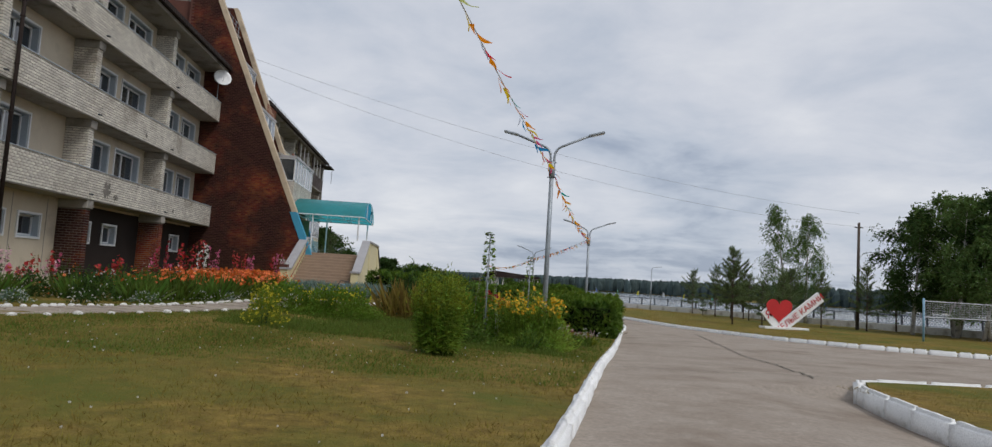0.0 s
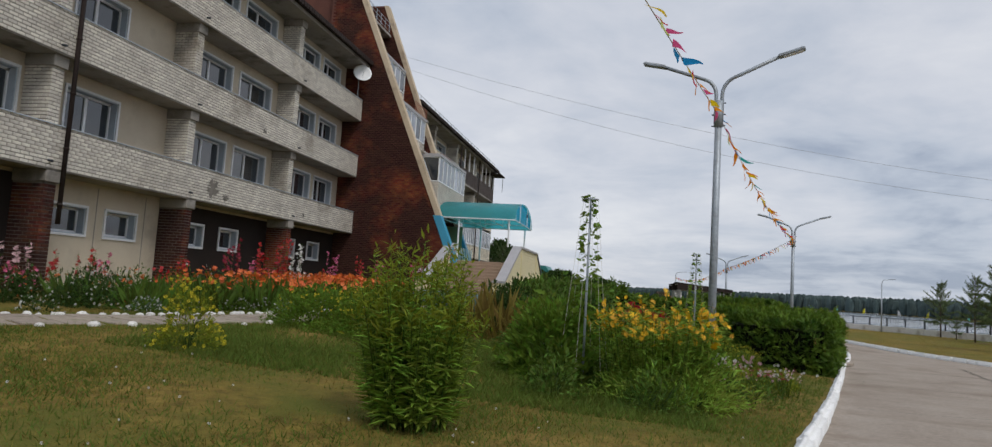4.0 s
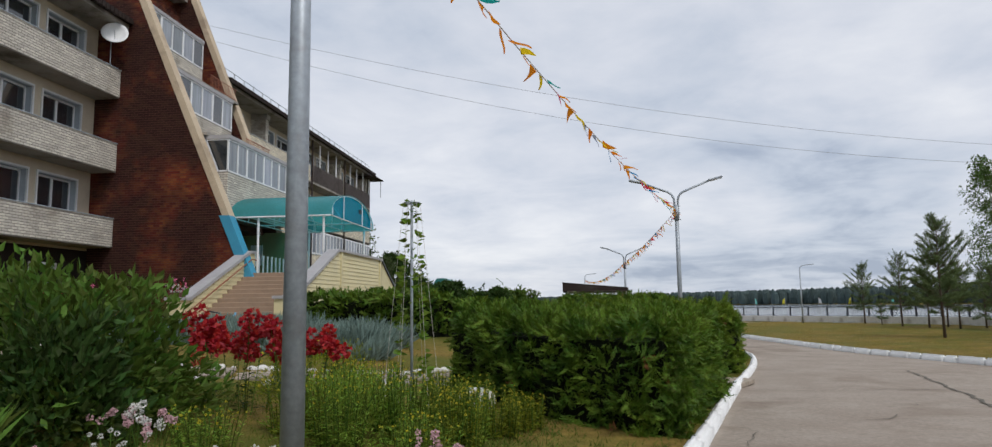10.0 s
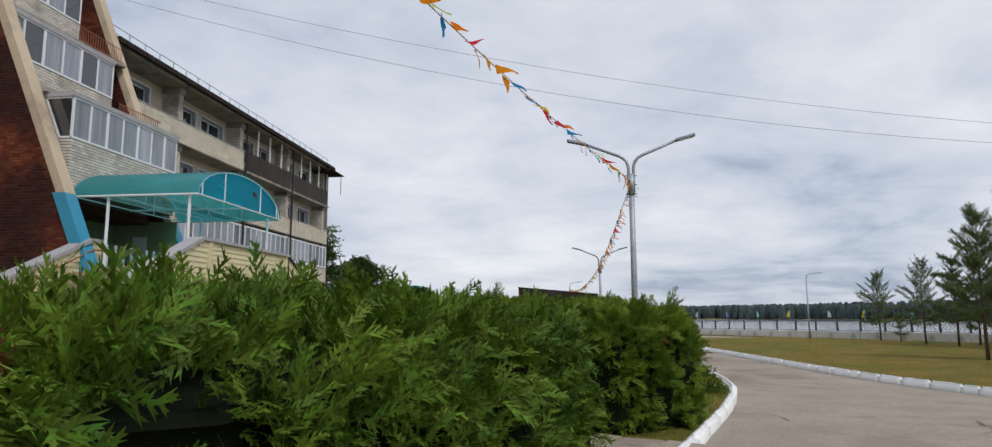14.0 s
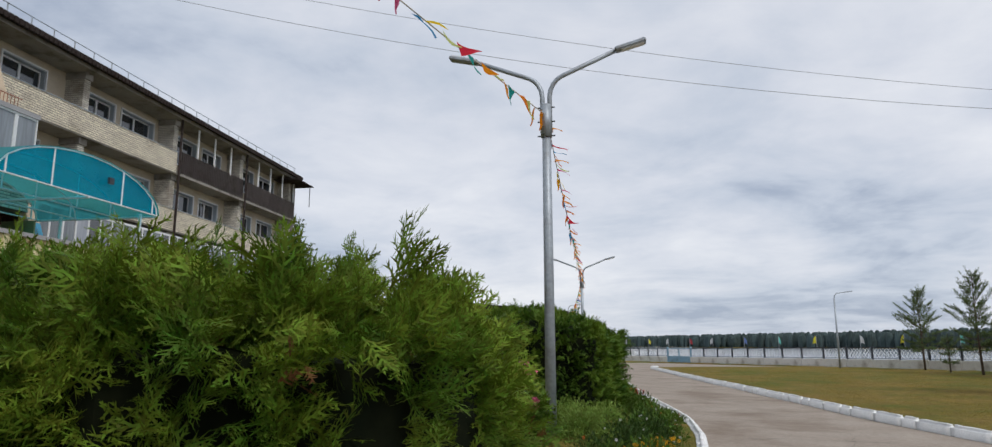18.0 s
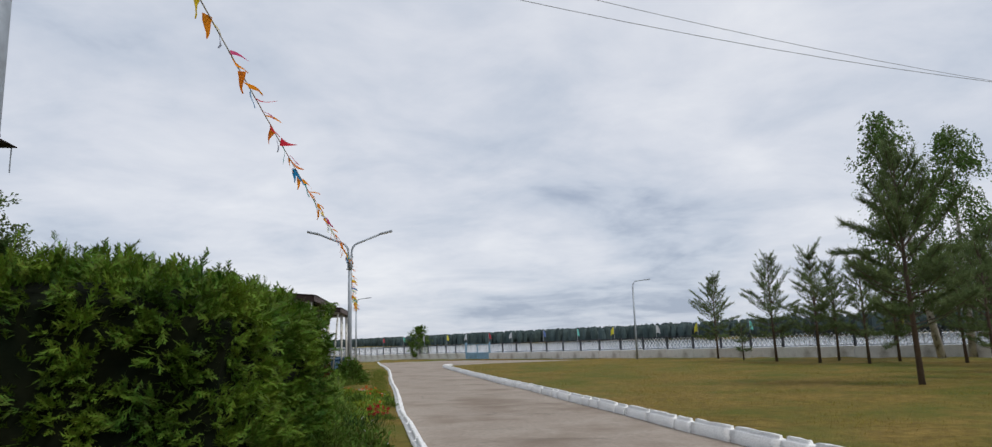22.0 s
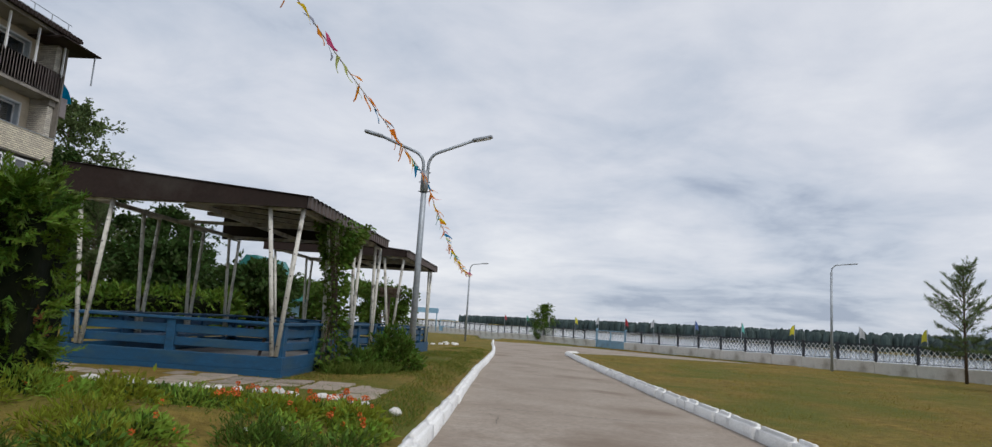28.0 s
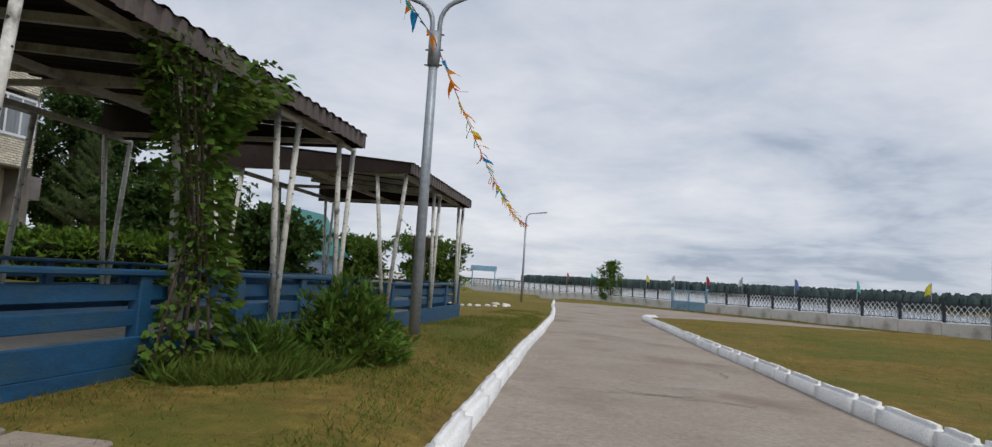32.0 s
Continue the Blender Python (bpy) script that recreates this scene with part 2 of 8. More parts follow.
M_BARK = surface("grey_brown_bark", (0.12, 0.085, 0.06), (0.075, 0.055, 0.042), 3, 0.95, fine=25, bump=0.8, stretch=(1, 1, 0.3), bump_dist=0.02)
M_BIRCHBARK = surface("white_birch_bark", (0.55, 0.53, 0.48), (0.42, 0.40, 0.36), 3, 0.85, fine=25, bump=0.4, stain=(0.05, 0.045, 0.04), stain_scale=3.5, stain_amt=0.6)
M_POLEWOOD = surface("weathered_pole_wood", (0.10, 0.075, 0.06), (0.075, 0.058, 0.048), 2, 0.9, fine=25, bump=0.5, stretch=(1, 1, 0.2))
M_STONE = surface("whitewashed_stones", (0.72, 0.70, 0.67), (0.55, 0.53, 0.50), 2, 0.9, fine=25, bump=0.5, random_ob=0.14)
M_THUJA = leaf("thuja_sprays", (0.036, 0.085, 0.009), (0.140, 0.215, 0.022), 0.42, 0.22)
# Lighter copy of the thuja colour: sunlight painted in with yellower new growth.
M_THUJALITYOUNG = leaf("sunlit_young_thuja_sprays", (0.064, 0.124, 0.011), (0.192, 0.260, 0.026), 0.45, 0.28)
# Near-black base colour stands in for the shade inside a hedge.
M_THUJASHADE = surface("thuja_inner_shade", (0.004, 0.007, 0.003), (0.008, 0.010, 0.004), 5, 0.95, fine=30, bump=0.5, spec=0.1)
M_THUJABROWN = leaf("thuja_brown_sprays", (0.20, 0.085, 0.03), (0.15, 0.07, 0.03), 0.3)
M_GRASS = leaf("grass_blades", (0.205, 0.160, 0.036), (0.265, 0.198, 0.050), 0.3, 0.5, 0.8)
M_STRAW = leaf("straw_grass_blades", (0.255, 0.205, 0.048), (0.315, 0.245, 0.062), 0.3, 0.5, 0.8)
M_GRASSG = leaf("green_grass_blades", (0.105, 0.158, 0.026), (0.15, 0.195, 0.036), 0.3, 0.5, 0.7)
M_LEAF = leaf("fresh_green_leaves", (0.068, 0.125, 0.018), (0.112, 0.172, 0.027), 0.45, 0.32)
M_VINE = leaf("vine_leaves", (0.105, 0.190, 0.020), (0.165, 0.245, 0.030), 0.35, 0.45)
M_LEAFY = leaf("yellow_green_leaves", (0.20, 0.245, 0.022), (0.25, 0.27, 0.028), 0.3, 0.45)
M_LEAFD = leaf("dark_green_leaves", (0.034, 0.068, 0.015), (0.052, 0.092, 0.020), 0.4, 0.35)
M_GOLD = leaf("lance_leaves", (0.185, 0.285, 0.036), (0.265, 0.365, 0.055), 0.42, 0.40)
M_SEDUM = leaf("sedum_leaves", (0.17, 0.26, 0.048), (0.23, 0.32, 0.07), 0.25, 0.4)
M_LEAFBLUE = leaf("blue_grey_grass", (0.16, 0.23, 0.20), (0.21, 0.28, 0.24), 0.3)
M_PINE = leaf("pine_needles", (0.098, 0.140, 0.050), (0.135, 0.178, 0.066), 0.35, 0.32)
M_BIRCHLEAF = leaf("birch_leaves", (0.088, 0.150, 0.040), (0.128, 0.190, 0.052), 0.4, 0.42)
# Blue-grey base colour carries the haze of the distance.
M_HAZYWOOD = surface("far_forest", (0.036, 0.058, 0.058), (0.046, 0.070, 0.066), 0.02, 0.95, fine=0.3, bump=0, island=0.22)
M_WATER = surface("river_water", (0.32, 0.36, 0.40), (0.36, 0.40, 0.44), 0.02, 0.12, fine=0.8, bump=0.12, bump_dist=0.4)


def plain(name, col, rough=0.6, amt=0.12):
    return surface(name, col, tuple(c * 0.8 for c in col), 3, rough, fine=30, bump=0.1, island=amt, translucent=0.25)


M_GLASS = bpy.data.materials.new("window_glass")
M_GLASS.use_nodes = True
_b = M_GLASS.node_tree.nodes["Principled BSDF"]
_b.inputs["Base Color"].default_value = (0.03, 0.035, 0.04, 1)
_b.inputs["Roughness"].default_value, _b.inputs["Specular IOR Level"].default_value = 0.06, 0.9
_b.inputs["IOR"].default_value = 1.6

# Pale pane colour stands for reflected sky as well as curtains.
M_SKYCURTAIN = surface("sky_and_curtain_glass", (0.27, 0.30, 0.33), (0.17, 0.19, 0.215), 0.9, 0.10, fine=3, bump=0.0, random_ob=0.45, stretch=(1, 4, 0.3), spec=0.8)



def see_through(name, tint, body, clear, rough=0.25):
    """Tinted plastic sheet: part of the light passes straight through, the rest is scattered and shines."""
    m = surface(name, body, tuple(c * 0.85 for c in body), 0.8, rough, fine=20, bump=0.05, translucent=0.45)
    nd, lk = m.node_tree.nodes, m.node_tree.links
    out = nd["Material Output"]
    old = out.inputs[0].links[0].from_socket
    tr = nd.new("ShaderNodeBsdfTransparent")
    tr.inputs[0].default_value = (*tint, 1)
    ms = nd.new("ShaderNodeMixShader")
    ms.inputs[0].default_value = clear
    lk.new(old, ms.inputs[1]), lk.new(tr.outputs[0], ms.inputs[2]), lk.new(ms.outputs[0], out.inputs[0])
    return m


M_TEALEND = see_through("clear_turquoise_sheet", (0.0, 0.72, 1.0), (0.004, 0.46, 0.74), 0.66)
M_TEALTOP = see_through("weathered_turquoise_sheet", (0.10, 0.70, 0.78), (0.10, 0.44, 0.46), 0.3)

# ---- mesh helpers ----


def np_mesh(name, verts, faces, mat, smooth=False):
    """A mesh from arrays: verts (n, 3), faces (m, k)."""
    me = bpy.data.meshes.new(name)
    verts, faces = np.asarray(verts, dtype=np.float32), np.asarray(faces, dtype=np.int32)
    n, (m, k) = len(verts), faces.shape
    me.vertices.add(n), me.loops.add(m * k), me.polygons.add(m)
    me.vertices.foreach_set("co", verts.ravel())
    me.loops.foreach_set("vertex_index", faces.ravel())
    me.polygons.foreach_set("loop_start", np.arange(0, m * k, k, dtype=np.int32))
    me.polygons.foreach_set("loop_total", np.full(m, k, dtype=np.int32))
    me.polygons.foreach_set("use_smooth", np.full(m, smooth))
    me.update(calc_edges=True)
    for one in (mat if isinstance(mat, (list, tuple)) else [mat]):
        me.materials.append(one)
    return me


def bm_mesh(name, bm, mat, smooth=False):
    me = bpy.data.meshes.new(name)
    bm.to_mesh(me)
    bm.free()
    if smooth:
        me.polygons.foreach_set("use_smooth", np.full(len(me.polygons), True))
    me.materials.append(mat)
    return me


def part(name, data, mat=None, parent=None, label="", smooth=False):
    """One mesh object, a part of its parent; data is a bmesh or a mesh."""
    me = bm_mesh(name, data, mat, smooth) if isinstance(data, bmesh.types.BMesh) else data
    ob = new(name, me)
    ob.parent = parent
    return tagged(ob, label)


def thing(name, loc, label, category, group="", kind=""):
    ob = new(name)
    ob.empty_display_size = 0.2
    ob.location = loc
    return tagged(ob, label, category, group, kind)


def box(bm, lo, hi, bevel=0.0):
    """A box from corner to corner, with bevelled edges if asked."""
    res = bmesh.ops.create_cube(bm, size=1.0)
    vs = res["verts"]
    for v in vs:
        for i in range(3):
            v.co[i] = lo[i] if v.co[i] < 0 else hi[i]
    if bevel:
        es = list({e for v in vs for e in v.link_edges})
        bmesh.ops.bevel(bm, geom=es, offset=bevel, segments=1, affect="EDGES")
    return bm


def boxes(*list_of):
    bm = bmesh.new()
    for b in list_of:
        box(bm, *b)
    return bm


def tube(bm, pts, r, seg=8, r_end=None, cap=True):
    """A round bar along points."""
    pts = [Vector(p) for p in pts]
    rings = []
    for i, p in enumerate(pts):
        d = (pts[min(i + 1, len(pts) - 1)] - pts[max(i - 1, 0)]).normalized()
        a = d.orthogonal().normalized() if not rings else (rings[-1][1] - d * rings[-1][1].dot(d)).normalized()
        b = d.cross(a)
        rr = r if r_end is None else r + (r_end - r) * i / (len(pts) - 1)
        rings.append(([bm.verts.new(p + (a * math.cos(2 * math.pi * k / seg) + b * math.sin(2 * math.pi * k / seg)) * rr) for k in range(seg)], a))
    for (r0, _), (r1, _) in zip(rings, rings[1:]):
        for k in range(seg):
            bm.faces.new((r0[k], r0[(k + 1) % seg], r1[(k + 1) % seg], r1[k]))
    if cap:
        bm.faces.new(rings[0][0][::-1]), bm.faces.new(rings[-1][0])
    return bm


def prism(bm, poly, axis, lo, hi):
    """A flat polygon of (u, v) pulled from lo to hi along x or y."""
    def at(u, v, w):
        return (w, u, v) if axis == "x" else ((u, w, v) if axis == "y" else (u, v, w))
    a = [bm.verts.new(at(u, v, lo)) for u, v in poly]
    b = [bm.verts.new(at(u, v, hi)) for u, v in poly]
    bm.faces.new(a), bm.faces.new(b[::-1])
    n = len(poly)
    for i in range(n):
        bm.faces.new((a[i], b[i], b[(i + 1) % n], a[(i + 1) % n]))
    bmesh.ops.recalc_face_normals(bm, faces=bm.faces[:])
    return bm


def scatter(template_v, template_f, pos, dirs, ups, scale):
    """Copies of a small template (x across, y along, z up of the piece) joined into arrays."""
    pos, d, u, s = (np.asarray(a, dtype=np.float64) for a in (pos, dirs, ups, scale))
    d = d / np.linalg.norm(d, axis=1, keepdims=True)
    x = np.cross(d, u)
    ln = np.linalg.norm(x, axis=1, keepdims=True)
    bad = ln[:, 0] < 1e-4
    x[bad] = (1, 0, 0)
    x /= np.maximum(np.linalg.norm(x, axis=1, keepdims=True), 1e-6)
    z = np.cross(x, d)
    tv = np.asarray(template_v, dtype=np.float64)
    v = pos[:, None, :] + s[:, None, None] * (tv[None, :, 0, None] * x[:, None, :] + tv[None, :, 1, None] * d[:, None, :] + tv[None, :, 2, None] * z[:, None, :])
    tf = np.asarray(template_f)
    f = tf[None] + (np.arange(len(pos)) * len(tv))[:, None, None]
    return v.reshape(-1, 3), f.reshape(-1, tf.shape[1])


rng = np.random.default_rng(7)

# the lie of the land
KERB_L = [(-4.25, -12), (-0.53, 0.0), (0.4, 3.0), (1.33, 6.0), (2.21, 9.0), (3.1, 12.0), (4.05, 15.0), (4.96, 18.0), (5.85, 21.0), (6.75, 24.0), (7.62, 27.0), (8.22, 29.0), (8.85, 31.0), (9.5, 33.0), (10.07, 35.0), (10.53, 37.0), (10.77, 39.0), (10.85, 41.0), (10.78, 43.0), (10.68, 45.0), (10.55, 47.0), (10.48, 49.0), (10.43, 51.0), (10.33, 54.0), (10.19, 57.0), (10.03, 61.0), (9.9, 66.0), (9.7, 72.0), (9.35, 78.0), (8.75, 86.0), (8.1, 97.0)]


def ground_y(y):
    return np.interp(y, [-20, 0, 6, 12.5, 20.8, 30, 39, 46, 57, 70, 82, 105, 140, 200], [0.2, 0.0, -0.09, -0.25, -0.57, -0.80, -0.92, -0.98, -1.06, -1.14, -1.22, -1.40, -1.7, -2.0])


def kerb_x(y):
    return np.interp(y, [p[1] for p in KERB_L], [p[0] for p in KERB_L])


def land(x, y):
    """Height of the ground at a place: the drive falls to the river, the lawn rises to the house."""
    x, y = np.asarray(x, dtype=np.float64), np.asarray(y, dtype=np.float64)
    g = ground_y(y)
    right = np.interp(y, [30, 40, 52, 75], [0.0, 0.016, 0.014, 0.004]) * np.clip(x - 10.7, 0, 4)
    t = np.clip((kerb_x(y) - x) / np.interp(y, [20, 28, 42, 50], [9.0, 12.0, 12.0, 0.7]), 0, 1)
    top = np.interp(y, [0, 20, 44, 50, 60, 70, 110], [0.10, 0.05, 0.02, -0.84, -0.90, -1.02, -1.60])
    return g - right + (top - g) * t * t * (3 - 2 * t)

# ---- the ground, the river and the far bank ----
FENCE = [(46.0, 43.0), (31.0, 71.5), (24.0, 83.5), (16.0, 99.0), (4.0, 126.0), (-16.0, 172.0)]


def fence_side(x, y):
    """Metres past the embankment wall towards the river (negative on the near side)."""
    return (x - 16.0) * 0.896 + (y - 99.0) * 0.444


RIGHT_KERB = [(59.1, 10.9), (39.2, 16.0), (27.2, 20.9), (20.9, 24.8), (17.85, 28.0), (16.4, 31.6), (15.66, 35.3), (14.92, 39.9), (14.45, 44.5), (14.06, 52.0), (13.53, 60.0), (13.09, 68.0), (12.87, 73.5), (12.72, 76.9), (12.95, 78.1), (13.8, 78.8), (15.4, 79.2), (17.7, 79.5)]
RK_Y = [-40] + [q[1] for q in RIGHT_KERB] + [81.0, 98.0]
RK_X = [70.0] + [q[0] for q in RIGHT_KERB] + [25.0, 15.5]
gy = np.unique(np.concatenate([[-400, -150, -60, -25], np.arange(-12, 112.1, 0.6), [125, 150, 200, 300, 450, 700, 1000, 1500, 2200]]))
left_u = np.concatenate([[-1500, -700, -300, -150, -90, -60], np.arange(-45, -0.2, 0.75), [-0.12, -0.04]])
mid_u = np.array([0.0, 0.2, 0.4, 0.6, 0.8, 1.0])
right_u = np.concatenate([[0.04, 0.12], np.arange(0.6, 40, 1.0), [50, 70, 110, 180, 330, 600, 1000, 1500]])
kx, rx = kerb_x(gy), np.interp(gy, RK_Y, RK_X)
rx = np.where(gy > 98, kx + 6, rx)
GX = np.concatenate([kx[None] + left_u[:, None], kx[None] + 0.02 + (rx - kx - 0.04)[None] * mid_u[:, None], rx[None] + right_u[:, None]])
GY = np.broadcast_to(gy[None], GX.shape).copy()
side = fence_side(GX, GY)
GZ = land(GX, GY) + 0.085 + 0.02 * np.sin(GX * 1.7 + 0.6 * GY) * np.cos(GY * 1.3 - 0.4 * GX)
GZ = np.where(side > 1.2, np.interp(side, [1.2, 5, 12, 480, 520, 700, 2500], [-1.6, -4.5, -8, -9, -3.5, -2.5, -2]), GZ)
is_mid = np.zeros(GX.shape, bool)
is_mid[len(left_u):len(left_u) + len(mid_u)] = True
GZ = np.where(is_mid & (GY < 98.5) & (side < 1.2), land(GX, GY) - 0.25, GZ)
ni, nj = GX.shape
idx = np.arange(ni * nj).reshape(ni, nj)
gf = np.stack([idx[:-1, :-1], idx[1:, :-1], idx[1:, 1:], idx[:-1, 1:]], -1).reshape(-1, 4)
ground = new("ground", np_mesh("ground", np.stack([GX, GY, GZ], -1).reshape(-1, 3), gf, M_LAWN, True))
tagged(ground, "dry yellow-green lawn sloping down to the river", "ground", kind="structure")

wv = [(-1500, -400, -5), (1500, -400, -5), (1500, 2200, -5), (-1500, 2200, -5)]
tagged(new("water", np_mesh("water", wv, [(0, 1, 2, 3)], M_WATER)), "broad pale grey river beyond the embankment", "river", kind="structure")

# the drive: rows across, following the kerbs
rows = []
for y in np.arange(-12, 100.1, 0.5):
    x0, x1 = float(kerb_x(y)) - 0.05, min(float(np.interp(y, RK_Y, RK_X)) + 0.05, 60)
    xs = np.linspace(x0, x1, 25)
    under = (xs > 6.0 + 0.36 * max(0.0, y - 7.5)) & (y < 10.7)
    rows.append(np.stack([xs, np.full(25, y), land(xs, np.full(25, y)) + 0.008 * np.sin(xs * 2.1 + y) - 0.25 * under], -1))
R = np.concatenate(rows)
ri = np.arange(len(R)).reshape(-1, 25)
rf = np.stack([ri[:-1, :-1], ri[:-1, 1:], ri[1:, 1:], ri[1:, :-1]], -1).reshape(-1, 4)
road = new("road", np_mesh("road", R, rf, M_ROAD, True))
tagged(road, "worn light grey concrete drive with cracks", "road", kind="structure")


def along(line, step, start=0.0):
    """Points and headings at even steps along a line of (x, y)."""
    P = np.array(line, dtype=float)
    d = np.concatenate([[0], np.cumsum(np.linalg.norm(np.diff(P, axis=0), axis=1))])
    out = []
    s = start
    while s < d[-1]:
        a = np.array([np.interp(s, d, P[:, 0]), np.interp(s, d, P[:, 1])])
        b = np.array([np.interp(s + 0.05, d, P[:, 0]), np.interp(s + 0.05, d, P[:, 1])])
        if np.linalg.norm(b - a) < 1e-6:
            break
        out.append((a[0], a[1], math.atan2(b[1] - a[1], b[0] - a[0])))
        s += step
    return out


def kerb_stone_mesh(i, length):
    """A cast kerb block with a worn rounded top, chipped and thick with whitewash."""
    r = random.Random(i)
    bm = box(bmesh.new(), (-length / 2, -0.070, -0.22), (length / 2, 0.070, 0.165))
    bmesh.ops.bevel(bm, geom=[e for e in bm.edges if e.verts[0].co.z > 0 and e.verts[1].co.z > 0], offset=0.048, segments=3, affect="EDGES")
    bmesh.ops.subdivide_edges(bm, edges=[e for e in bm.edges if abs(e.verts[0].co.x - e.verts[1].co.x) > length * 0.5], cuts=5)
    for v in bm.verts:
        if v.co.z > -0.1:
            q = noise.noise(Vector((v.co.x * 3 + i * 7, v.co.y * 6, v.co.z * 6)))
            v.co += Vector((r.uniform(-0.006, 0.006), 0.008 * q + r.uniform(-0.003, 0.003), 0.009 * q + r.uniform(-0.004, 0.004)))
    return bm_mesh("kerb_stone", bm, M_KERB, True)


KERB_LONG = [kerb_stone_mesh(i, 0.972) for i in range(9)]
KERB_SHORT = [kerb_stone_mesh(i + 20, 0.472) for i in range(6)]


def kerb(name, line, side_shift, label, short=0.2, lift=0.0):
    k = thing(name, (0, 0, 0), label, "kerb", kind="structure")
    halves = along(line, 0.5, 0.25)
    r = random.Random(len(halves))
    n = 0
    while n < len(halves) - 1:
        one = r.random() < short
        x, y, a = halves[n] if one else tuple((p + q) / 2 for p, q in zip(halves[n], halves[n + 1]))
        n += 1 if one else 2
        st = part("kerb_stone", r.choice(KERB_SHORT if one else KERB_LONG), parent=k)
        o = side_shift + r.uniform(-0.005, 0.005)
        x, y = x - math.sin(a) * o, y + math.cos(a) * o
        slope = float(land(x + math.cos(a) * 0.5, y + math.sin(a) * 0.5) - land(x - math.cos(a) * 0.5, y - math.sin(a) * 0.5))
        st.matrix_local = pose(x, y, float(land(x, y)) + lift + r.uniform(-0.008, 0.008), r.uniform(-2, 2), -math.degrees(slope) + r.uniform(-0.4, 0.4), math.degrees(a) + r.uniform(-0.5, 0.5))
    return k


kerb("kerb_left", [p for p in KERB_L if p[1] > -5], 0.070, "whitewashed concrete kerb along the lawn")
kerb("kerb_right", RIGHT_KERB[:-2], -0.070, "whitewashed concrete kerb round the river lawn", 0.4, 0.02)
kerb("kerb_island", [(5.2, -6.0), (5.3, 5.2), (5.45, 6.5), (5.7, 7.5), (6.15, 8.9), (6.5, 9.9), (6.85, 10.75), (7.2, 11.15), (7.9, 11.38), (14.0, 11.33), (24.0, 11.0)], -0.085, "whitewashed kerb round a small lawn", 0.2, -0.045)

# far bank: woods beyond the river
tv, tf = [], []
for i in range(3600):
    u = rng.uniform(-900, 1500)
    depth = 522 + rng.uniform(0, 90) ** 1.0
    cx, cy = 16 + 0.896 * depth - 0.444 * u * -1 * -1, 99 + 0.444 * depth + 0.896 * u
    h, w = rng.uniform(13.0, 17.6), rng.uniform(2.2, 4.6)
    base = len(tv)
    nseg = 7
    for lev, (zz, rr) in enumerate(((0.0, 0.8), (0.4, 1.0), (0.75, 0.85), (0.93, 0.5))):
        for k in range(nseg):
            a = 2 * math.pi * k / nseg
            q = rr * w * rng.uniform(0.7, 1.25)
            tv.append((cx + math.cos(a) * q, cy + math.sin(a) * q, -4 + depth * 0.012 - 6 + h * zz + rng.uniform(-0.8, 0.8)))
    tv.append((cx, cy, -4 + depth * 0.012 - 6 + h))
    for lev in range(3):
        for k in range(nseg):
            a, b = base + lev * nseg + k, base + lev * nseg + (k + 1) % nseg
            tf += [(a, b, b + nseg), (a, b + nseg, a + nseg)]
    for k in range(nseg):
        tf.append((base + 3 * nseg + k, base + 3 * nseg + (k + 1) % nseg, base + 4 * nseg))
tagged(new("far_forest", np_mesh("far_forest", tv, tf, M_HAZYWOOD)), "dark forest on the far river bank, distance haze in its colour", "forest", kind="stuff")


# small lawn beside the side road
isl = [(5.3, -6.0), (5.42, 5.2), (5.58, 6.5), (5.84, 7.5), (6.3, 8.9), (6.65, 9.9), (7.4, 11.15)]
bm = bmesh.new()
iy = [-6.0, -4.0, -2.0, 0.0, 1.5, 3.0, 4.2, 5.6, 6.4, 7.2, 7.9, 8.6, 9.3, 9.9, 10.4, 10.8, 11.05, 11.2]
it = [0.0, 0.02, 0.06, 0.12, 0.2, 0.3, 0.42, 0.56, 0.75, 1.0]
strip = []
for y in iy:
    left = float(np.interp(y, [p[1] for p in isl[:7]], [p[0] for p in isl[:7]]))
    far = float(np.interp(y, [-6.0, 10.4, 10.85, 11.1, 11.25], [40.0, 40.0, 24.0, 14.0, 8.1]))
    xs = [left + (far - left) * t for t in it]
    strip.append([bm.verts.new((x, y, float(land(x, y)) + 0.085)) for x in xs])
for ra, rb in zip(strip, strip[1:]):
    for k in range(len(it) - 1):
        bm.faces.new((ra[k], ra[k + 1], rb[k + 1], rb[k]))
rim = [e for e in bm.edges if e.is_boundary]
skirt = bmesh.ops.extrude_edge_only(bm, edges=rim)
for v in [g for g in skirt["geom"] if isinstance(g, bmesh.types.BMVert)]:
    v.co.z -= 0.3
bmesh.ops.recalc_face_normals(bm, faces=bm.faces[:])
tagged(part("lawn_island", bm, M_LAWN), "small kerbed lawn beside the side road", "lawn", kind="structure")

# cracks and slab joints in the drive
def crack(line, width, seed, name="crack"):
    r = random.Random(seed)
    pts = along(line, 0.22)
    bm = bmesh.new()
    prev = None
    for x, y, a in pts:
        w = width * r.uniform(0.25, 1.0)
        o = r.uniform(-0.05, 0.05)
        nx, ny = -math.sin(a), math.cos(a)
        row = [bm.verts.new((x + nx * (o + q), y + ny * (o + q), float(land(x, y)) + 0.013 + 0.008 * math.sin(x * 2.1 + y))) for q in (-w, w)]
        if prev:
            bm.faces.new((prev[0], row[0], row[1], prev[1]))
        prev = row
    bmesh.ops.recalc_face_normals(bm, faces=bm.faces[:])
    return part(name, bm, M_CRACK, road)


